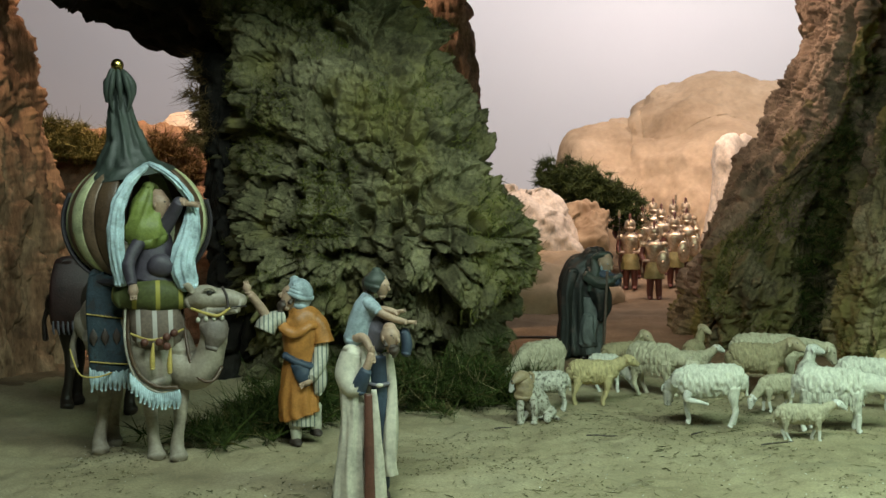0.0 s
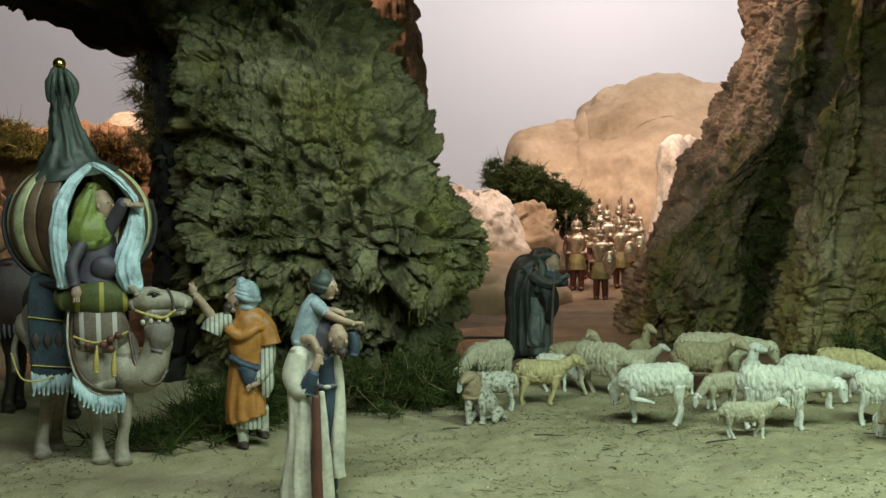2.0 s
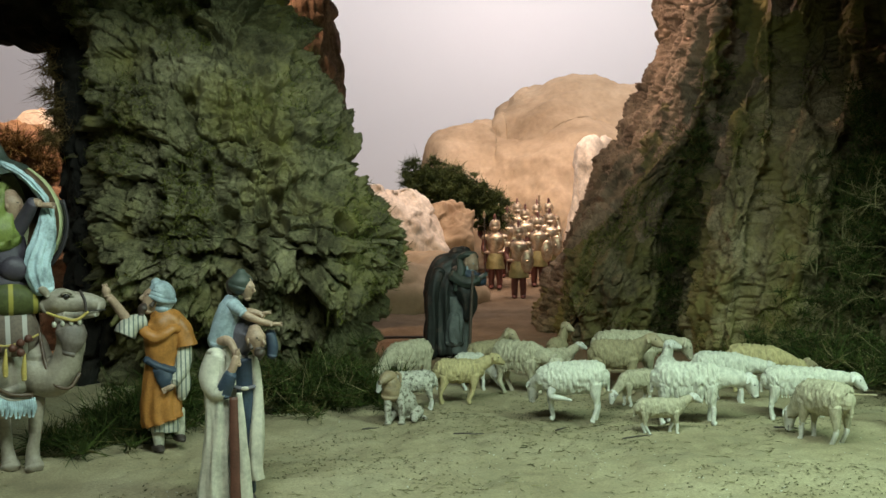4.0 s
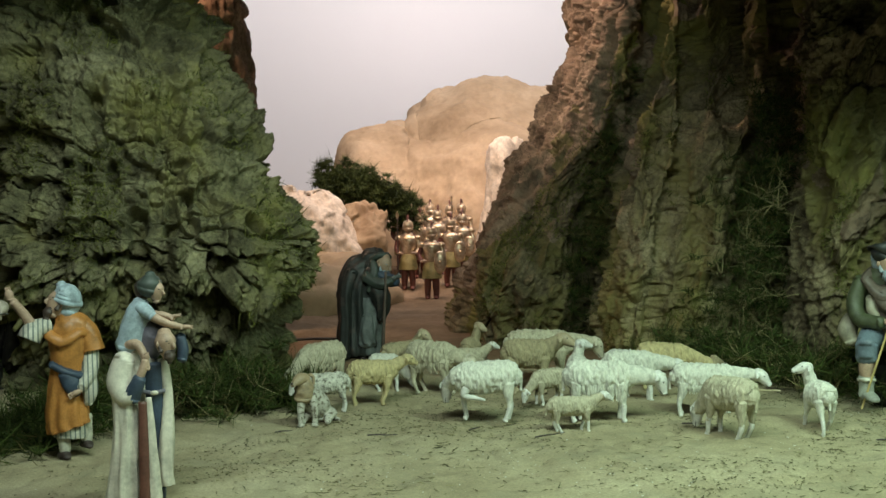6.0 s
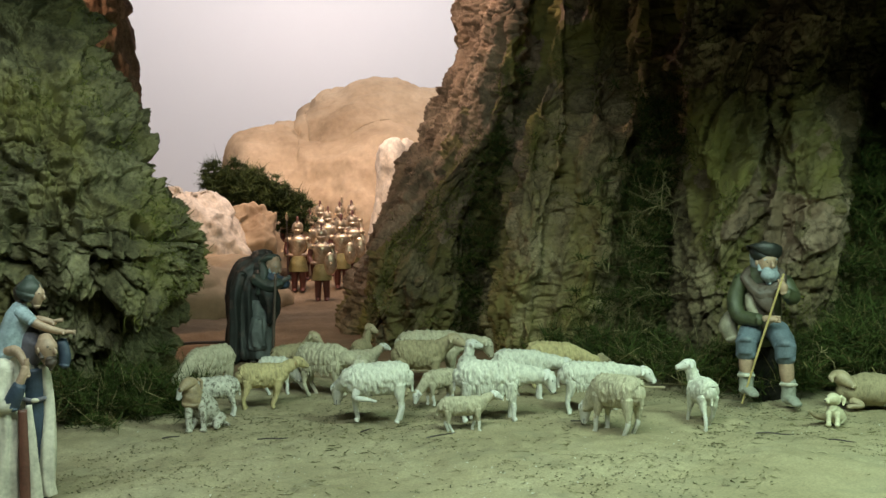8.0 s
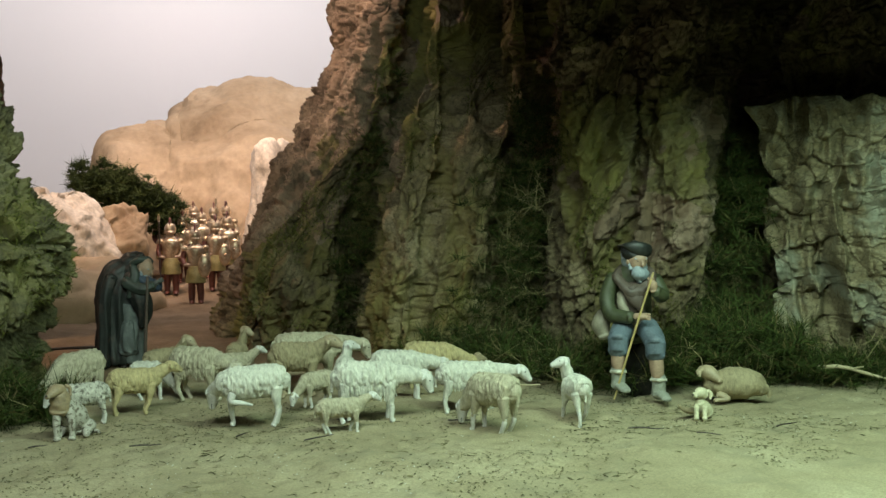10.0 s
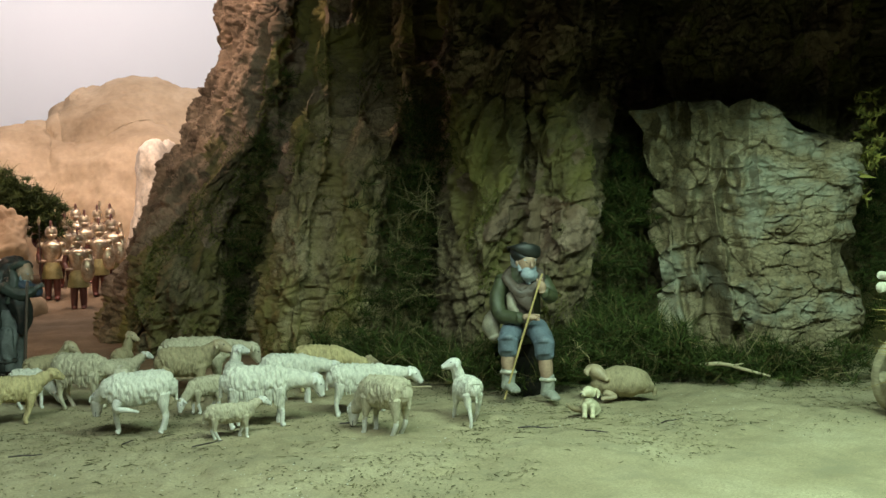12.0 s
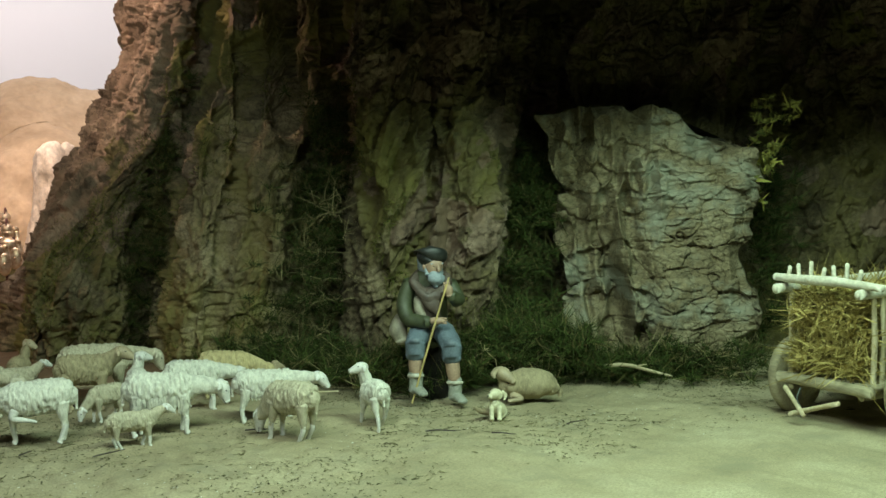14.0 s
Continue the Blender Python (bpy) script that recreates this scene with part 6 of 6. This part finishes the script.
M = Model()
M.tube([(12, -30, 306), (14, -28, 340), (12, -22, 380), (10, -18, 400)], [(42, 34), (36, 28), (33, 25), (18, 15)], PURPLE, 26, 7, fold=0.04)
M.tube([(-4, -50, 380), (-26, -66, 340), (-22, -74, 306)], [(12, 11), (11, 10), (9, 9)], PURPLE, 14, 6)
hand(M, (-20, -78, 296), 9, (0, -0.2, -1))
M.blob((26, -58, 332), (24, 14, 20), PURPLE, 16, lump=0.06, lump_scale=0.1)
M.tube([(32, -40, 392), (48, -52, 420), (58, -62, 440)], [(13, 12), (12, 11), (10, 10)], PURPLE, 14, 6)
M.tube([(58, -62, 440), (68, -66, 440)], [8, 7], SKIN, 10, 4)
hand(M, (76, -66, 436), 8, (1, -0.2, -0.1))
head(M, (24, -38, 434), 22, (0.92, -0.35, -0.05), BEARD, None)
M.tube([(6, -34, 382), (4, -36, 394), (4, -32, 412), (6, -28, 438), (12, -28, 464)], [(36, 30), (37, 30), (29, 27), (24, 26), (13, 15)], MOSSGREEN, 44, 8, fold=0.11, folds=7, lump=1.4, lump_scale=0.06)
for v in M.v:
    v[:] = (v - (14, -40, 400)) * (1.0, 1.0, 1.0) + (14, -54, 402)
M.build("rider_figurine", "clay rider in green headscarf leaning from the litter", "figurine", cm, size=CU)

# ---- other animals ----


def dog():
    M = Model()
    coat = node_material("spotted_coat", [(0.40, 0.38, 0.32), (0.58, 0.56, 0.48)], 60, 0.6, 0.5, 5, patch=(0.13, 0.11, 0.08), patch_scale=150, patch_edge=(0.50, 0.58), bump_distance=0.0015)
    tan = clay("tan_fur", (0.34, 0.26, 0.16), dark=0.5)
    M.tube([(24, 26, 14), (18, 20, 30), (4, 8, 52), (-2, 0, 66)], [(20, 18), (24, 22), (20, 18), (13, 12)], coat, 22, 6, lump=1.2, lump_scale=0.10)
    for x in (-10, 14):
        M.tube([(x * 0.7, -2, 52), (x, -10, 30), (x, -14, 6), (x, -20, 3)], [(9, 9), (6.5, 6.5), (5, 5), (6.5, 4)], coat, 12, 5, lump=0.4, lump_scale=0.15)
    for x in (-6, 38):
        M.tube([(x + 4, 20, 16), (x, 6, 10), (x - 2, -6, 4)], [(12, 11), (9, 8), (5, 4)], coat, 12, 5)
    M.tube([(-4, -4, 50), (-4, -6, 64), (-6, -4, 78)], [(17, 14), (16, 14), (12, 11)], tan, 18, 6, lump=2.0, lump_scale=0.14)
    M.tube([(-4, 0, 80), (-10, -10, 82), (-18, -20, 78), (-23, -26, 75)], [(12, 11), (12, 11), (8, 7), (4.5, 4)], tan, 16, 5, lump=0.5, lump_scale=0.15)
    for s in (-1, 1):
        M.tube([(-2 + s * 9, -2, 88), (-2 + s * 14, 0, 84), (-2 + s * 15, -4, 72)], [(4, 3), (6, 3), (3, 2)], tan, 10, 4)
        M.blob((-13 + s * 6, -15, 85), (1.8, 1.8, 1.8), EYE_M, 6)
    M.blob((-24, -28, 77), (2.4, 2.4, 2), EYE_M, 6)
    M.tube([(36, 30, 8), (50, 22, 5), (58, 8, 4)], [5, 4.5, 2.5], coat, 10, 5)
    person_at(M, "dog_figurine", "shaggy spotted clay dog sitting by the flock", (0.145, 1.972, 0.0), 0.00102)


def lying_sheep():
    M = Model()
    M.tube([(-30, 0, 34), (0, 0, 36), (32, 0, 34), (50, 0, 26)], [(24, 26), (30, 34), (28, 31), (14, 16)], WOOL_B, 28, 8, lump=1.6, lump_scale=0.10, wave=0.02)
    M.tube([(-30, -4, 44), (-40, -8, 56), (-46, -10, 60)], [(16, 16), (13, 13), (11, 11)], WOOL_B, 16, 5, lump=1.0, lump_scale=0.1)
    M.tube([(-50, -8, 62), (-40, -16, 62), (-28, -24, 54), (-20, -28, 48)], [(11, 11), (13, 13), (9, 9), (5, 5)], FACE_B, 16, 5)
    for s in (-1, 1):
        M.tube([(-46 + s * 4, -12 + s * 9, 68), (-50 + s * 6, -12 + s * 16, 64), (-48 + s * 6, -14 + s * 18, 56)], [(4, 3), (6, 3), (2, 2)], FACE_B, 8, 4)
    for x in (-20,):
        M.tube([(x, -22, 16), (x + 12, -32, 8), (x - 8, -36, 5)], [9, 6, 5], FACE_B, 10, 5)
    M.tube([(56, 4, 30), (62, 2, 20), (62, 0, 8)], [6, 6, 3], WOOL_B, 10, 4)
    for v in M.v:
        v[:, 2] = np.where(v[:, 2] < 40, v[:, 2] * 0.78, v[:, 2] - 8.8)
        v[:, 0] *= 1.08
    person_at(M, "sheep_figurine", "grey brown clay sheep lying by the moss", (1.375, 1.768, -0.004), 0.00104, "flock of sheep")


def puppy():
    M = Model()
    cream = clay("cream_coat", (0.62, 0.58, 0.40), dark=0.75)
    M.tube([(6, 12, 10), (0, 4, 20), (-4, -4, 32)], [(14, 13), (14, 13), (9, 9)], cream, 18, 6, lump=0.6, lump_scale=0.1)
    for x in (-9, 5):
        M.tube([(x, -8, 22), (x, -14, 8), (x, -17, 3)], [5, 4, 4.5], cream, 10, 4)
    M.tube([(2, -2, 44), (-4, -8, 46), (-12, -14, 43)], [(10, 10), (10, 10), (5, 5)], cream, 16, 5)
    for s in (-1, 1):
        M.tube([(2 + s * 8, -4, 50), (4 + s * 11, -3, 44), (4 + s * 10, -6, 36)], [(3, 2), (4, 2), (2, 1)], cream, 8, 4)
        M.blob((-7 + s * 5, -13, 49), (1.8, 1.8, 1.8), EYE_M, 6)
    M.blob((-15, -17, 44), (2, 2, 2), EYE_M, 6)
    M.tube([(-14, 20, 8), (-30, 14, 12), (-40, 10, 20)], [6, 5, 3], WOOL_B, 10, 5)
    person_at(M, "dog_figurine", "small cream clay puppy sitting on the sand", (1.20, 1.628, 0.0), 0.00102)


dog()
lying_sheep()
puppy()

# ---- straw cart ----
PLANK = node_material("weathered_plank", [(0.28, 0.24, 0.15), (0.42, 0.37, 0.25), (0.50, 0.45, 0.32)], 18, 0.85, 0.5, 8, stretch=(1, 0.25, 1))
STRAW = leaf_material("straw", (0.20, 0.15, 0.04), (0.56, 0.45, 0.17))
PEELED = node_material("peeled_branch", [(0.46, 0.43, 0.33), (0.60, 0.57, 0.46), (0.66, 0.63, 0.53)], 26, 0.75, 0.4, 6)

cart = empty("straw_cart", "small wooden cart with peeled branch rails", "cart", pose(1.624, 1.236, 0))


def cart_part(name, M, label="", parent=None):
    for v in M.v:
        v[:, 1] *= 0.74
    return part(name, M, parent or cart, label, 1.0)


def board(lo, hi, seed):
    """A thin plank with slightly uneven edges."""
    g = np.random.RandomState(seed)
    xs = np.linspace(lo[0], hi[0], 8)
    w = 0.0012 * g.normal(0, 1, (8, 2))
    top, v = [], []
    for k, x in enumerate(xs):
        v += [(x, lo[1] + w[k, 0], lo[2]), (x, hi[1] + w[k, 1], lo[2]), (x, hi[1] + w[k, 1] - 0.001, hi[2]), (x, lo[1] + w[k, 0] + 0.001, hi[2])]
    f = []
    for k in range(7):
        a = 4 * k
        f += [(a + j, a + (j + 1) % 4, a + 4 + (j + 1) % 4, a + 4 + j) for j in range(4)]
    f += [(3, 2, 1, 0), (28, 29, 30, 31)]
    return Model().add(np.array(v), np.array(f), PLANK)


for k in range(5):
    cart_part("plank", board((0.0, -0.125 + 0.05 * k, 0.070), (0.42, -0.077 + 0.05 * k, 0.082), k))
cart_part("end_board", Model().tube([(-0.006, -0.13, 0.070), (-0.008, 0.0, 0.074), (-0.006, 0.13, 0.076)], [(0.008, 0.010)] * 3, PLANK, 10, 5), "worn end board")
for y in (-0.115, 0.115):
    cart_part("side_rail", Model().tube([(-0.028, y, 0.236), (0.1, y * 1.02, 0.240), (0.42, y, 0.246)], [0.0095, 0.0095, 0.0085], PEELED, 12, 6, lump=0.0012, lump_scale=30), "peeled branch rail")
    for k in range(18):
        x = 0.012 + 0.0235 * k
        cart_part("post", Model().tube([(x, y, 0.078), (x + 0.003, y * 1.01, 0.16), (x, y, 0.244)], [0.0062, 0.0058, 0.0052], WOOD, 9, 5, lump=0.0006, lump_scale=60))
    cart_part("bed_beam", Model().tube([(0.0, y * 0.86, 0.062), (0.42, y * 0.86, 0.064)], [0.010, 0.010], PLANK, 8, 5), "rough beam under the bed")
cart_part("cross_rail", Model().tube([(-0.012, -0.16, 0.248), (-0.016, -0.04, 0.254), (-0.012, 0.06, 0.254), (-0.010, 0.135, 0.256)], [0.0070, 0.0080, 0.0085, 0.0075], PEELED, 12, 6, lump=0.001, lump_scale=30), "peeled branch cross rail")
for k in range(7):
    y = -0.10 + 0.033 * k
    cart_part("peg", Model().tube([(-0.012, y, 0.252), (-0.010, y + 0.004 * (k % 3 - 1), 0.274 + 0.005 * (k * 5 % 3))], [0.0048, 0.0042], PEELED, 8, 4))
cart_part("brace", Model().tube([(-0.03, 0.085, 0.062), (-0.05, 0.01, 0.022)], [0.0045, 0.0045], WOOD, 9, 5), "crossed prop stick")
cart_part("brace", Model().tube([(-0.045, 0.055, 0.020), (-0.035, -0.07, 0.050)], [0.0045, 0.0045], WOOD, 9, 5), "crossed prop stick")
cart_part("axle", Model().tube([(0.07, -0.18, 0.070), (0.07, 0.175, 0.070)], [0.009, 0.009], PLANK, 10, 4), "round axle")
for y in (-0.165, 0.160):
    a = np.linspace(0, 2 * np.pi, 40, endpoint=False)
    prof = [(0.012, 0.012), (0.012, 0.016), (0.05, 0.011), (0.066, 0.0125), (0.071, 0.010), (0.071, -0.010), (0.066, -0.0125), (0.05, -0.011), (0.012, -0.016), (0.012, -0.012)]
    v = np.array([[(0.07 + r * math.cos(t), y + w, 0.070 + r * math.sin(t)) for t in a] for r, w in prof])
    wheel = cart_part("wheel", Model().add(v.reshape(-1, 3), grid_faces(40, len(prof), True), PLANK), "solid wooden cart wheel")
    cart_part("hub", Model().tube([(0.07, y - 0.022, 0.070), (0.07, y + 0.022, 0.070)], [0.015, 0.015], PLANK, 14, 3), "turned hub", wheel)
cart_part("wire", Model().tube([(-0.03, 0.04, 0.065), (-0.045, 0.035, 0.05), (-0.04, 0.03, 0.035)], [0.0015, 0.0015, 0.0015], GREY, 6, 4), "twist of grey wire")

g = np.random.RandomState(55)
n = 13000
box = g.uniform(0, 1, (n, 3))
c = np.stack([1.641 + 0.36 * box[:, 0] ** 1.8, 1.236 - 0.068 + 0.136 * box[:, 1], 0.09 + 0.150 * box[:, 2]], -1)
shell = np.abs(box - 0.5).max(-1) > 0.30
ends = (box[:, 0] < 0.22) | (box[:, 2] > 0.78) | shell
c = c[ends]
lay = np.stack([0.35 * g.normal(0, 1, len(c)), g.normal(0, 1, len(c)), 0.30 * g.normal(0, 1, len(c))], -1)
c[:, 0] -= 0.022 * np.abs(np.sin(c[:, 2] * 40)) * (c[:, 0] < 1.69)
for z in (0.122, 0.196):
    Model().tube([(1.672, 1.236, z), (1.80, 1.239, z + 0.003), (1.97, 1.236, z)], [(0.052, 0.032), (0.060, 0.036), (0.056, 0.032)], STRAW, 60, 20, lump=0.010, lump_scale=70, seed=int(z * 100)).build("straw_bale", "pressed yellow straw bale lying in the cart", "straw", group="bales in the cart")
tufts("straw_load", c, lay, 0.027, 0.0013, STRAW, "yellow straw piled on the cart", 56, "straw", curl=0.25)

# ---- moss growing on the rocks ----


def grow_moss(rock, n, keep, length, material, label, seed):
    """Short blades rooted on the rock's own surface, in patches, as a part of the rock."""
    g = np.random.RandomState(seed)
    ob = bpy.data.objects[rock]
    me = ob.data
    v, nm = np.empty(len(me.vertices) * 3, np.float32), np.empty(len(me.vertices) * 3, np.float32)
    me.vertices.foreach_get("co", v)
    me.vertices.foreach_get("normal", nm)
    v, nm = v.reshape(-1, 3).astype(float), nm.reshape(-1, 3).astype(float)
    i = g.choice(len(v), min(len(v), n * 12), replace=False)
    i = i[keep(v[i])]
    w = fbm(v[i] * 8, 3, seed)
    i = i[w > 0.22][:n]
    made = tufts("moss", v[i], nm[i] + (0, 0, 0.3), length, 0.0007, material, label, seed + 1, "", curl=0.7, kind="")
    made.parent = ob


OLIVE = leaf_material("olive_moss", (0.035, 0.045, 0.010), (0.20, 0.20, 0.045))
grow_moss("cork_crag", 9000, lambda p: (p[:, 1] < 2.6) & (p[:, 2] > 0.12) & (p[:, 2] < 0.95), 0.011, OLIVE, "olive moss tufts", 71)
grow_moss("cork_cliff", 12000, lambda p: (np.hypot(p[:, 0], p[:, 1]) < 3.1) & (p[:, 2] < 0.75) & (p[:, 0] < 1.75), 0.011, OLIVE, "olive moss tufts", 73)

# ---- creeper beside the slab ----
LEAFY = leaf_material("creeper_leaf", (0.10, 0.11, 0.03), (0.42, 0.38, 0.09))
r, u = clumps(46, 9, [polar(49.3, 2.72, 0.40), polar(49.8, 2.74, 0.50), polar(50.2, 2.76, 0.60)], (0.025, 0.02, 0.03), 81)
creeper = tufts("creeper", r, u - (0.4, 0.7, 0.2), 0.014, 0.0036, LEAFY, "yellow green creeper hanging on the cliff", 82, "creeper", kind="")

# ---- ground litter ----


def flakes(name, n, area, size, material, label, seed, twig=1.0):
    """Small flat bits lying on the sand, denser in drifts."""
    g = np.random.RandomState(seed)
    x0, x1, y0, y1 = area
    p = np.stack([g.uniform(x0, x1, n * 5), g.uniform(y0, y1, n * 5)], -1)
    d = fbm(np.concatenate([p * 6, np.zeros((len(p), 1))], 1), 3, seed)
    p = p[(d + g.normal(0, 0.25, len(d))) > 0.15][:n]
    n = len(p)
    z = ground_height(p[:, 0], p[:, 1])
    a = g.uniform(0, 2 * np.pi, n)
    ln, wd = size * g.uniform(0.4, 1.6, n) * twig, size * g.uniform(0.3, 0.8, n) / twig
    u, w = np.stack([np.cos(a), np.sin(a)], -1), np.stack([-np.sin(a), np.cos(a)], -1)
    tilt = g.uniform(0.0005, 0.0025, (n, 6))
    shape = ((-1, 0), (-0.4, 0.8), (0.5, 0.9), (1, 0.1), (0.4, -0.8), (-0.6, -0.6))
    v = np.stack([np.concatenate([p + u * (ln * s)[:, None] + w * (wd * t)[:, None], (z + tilt[:, k])[:, None]], 1) for k, (s, t) in enumerate(shape)], 1).reshape(-1, 3)
    k = np.arange(n)[:, None] * 6
    f = np.concatenate([k + [0, 5, 1], k + [1, 5, 4], k + [1, 4, 2], k + [2, 4, 3]], 1).reshape(-1, 3)
    tagged(new(name, mesh_from(name, v, f, [material], smooth=False)), label, "litter", kind="stuff")


CRUMB = leaf_material("moss_crumb", (0.05, 0.048, 0.022), (0.24, 0.21, 0.11))
GRIT = leaf_material("pale_grit", (0.45, 0.42, 0.34), (0.72, 0.70, 0.62))
flakes("moss_crumbs", 7500, (-0.6, 2.0, 1.30, 2.25), 0.0024, CRUMB, "dark moss crumbs strewn over the sand", 61)
flakes("dry_bits", 1700, (-0.5, 2.0, 1.30, 2.1), 0.0034, CRUMB, "dry stalks and bits on the sand", 63, 2.4)
flakes("pale_grit", 700, (-0.6, 2.0, 1.30, 2.2), 0.0016, GRIT, "pale grit in the sand", 65)


def twig(x, y, ln, turn, r, z=0.006, material=BOOT, lift=0.0, label="thin dry twig lying on the sand"):
    g = random.Random(int(x * 1000 + y * 7000))
    M = Model()
    M.tube([(-ln / 2, 0, 0), (-ln / 6, g.uniform(-0.06, 0.06) * ln, 0.02 * ln), (ln / 6, g.uniform(-0.06, 0.06) * ln, lift * 0.5), (ln / 2, 0, lift)], [r, r * 1.1, r * 0.9, r * 0.5], material, 8, 5, lump=r * 0.2, lump_scale=0.5 / r)
    M.tube([(0, 0, 0.01 * ln), (ln * 0.12, ln * 0.10, 0.02 * ln)], [r * 0.6, r * 0.3], material, 6, 4)
    M.build("twig", label, "twig", pose(x, y, z, 0, 0, turn))


for x, y, ln, turn in ((0.53, 1.76, 0.06, 20), (0.26, 1.83, 0.05, -8), (0.80, 1.78, 0.05, -25), (1.05, 1.58, 0.06, -30), (1.28, 1.50, 0.05, 10), (0.42, 1.84, 0.03, 40), (1.12, 1.50, 0.04, -50), (0.10, 1.90, 0.03, 15)):
    twig(x, y, ln, turn, 0.0012)
twig(1.655, 1.735, 0.14, -42, 0.0038, 0.04, WOOD, -0.02, "pale dead branch lying on the moss")
twig(0.98, 1.93, 0.10, -20, 0.0022, 0.03, WOOD, 0.0, "pale stick beside the flock")
Model().tube([(0.17, 3.05, 0.012), (0.24, 3.04, 0.014), (0.32, 3.05, 0.010)], [0.004, 0.004, 0.004], BOOT, 8, 5).build("cable", "thin black cable across the sand", "cable")
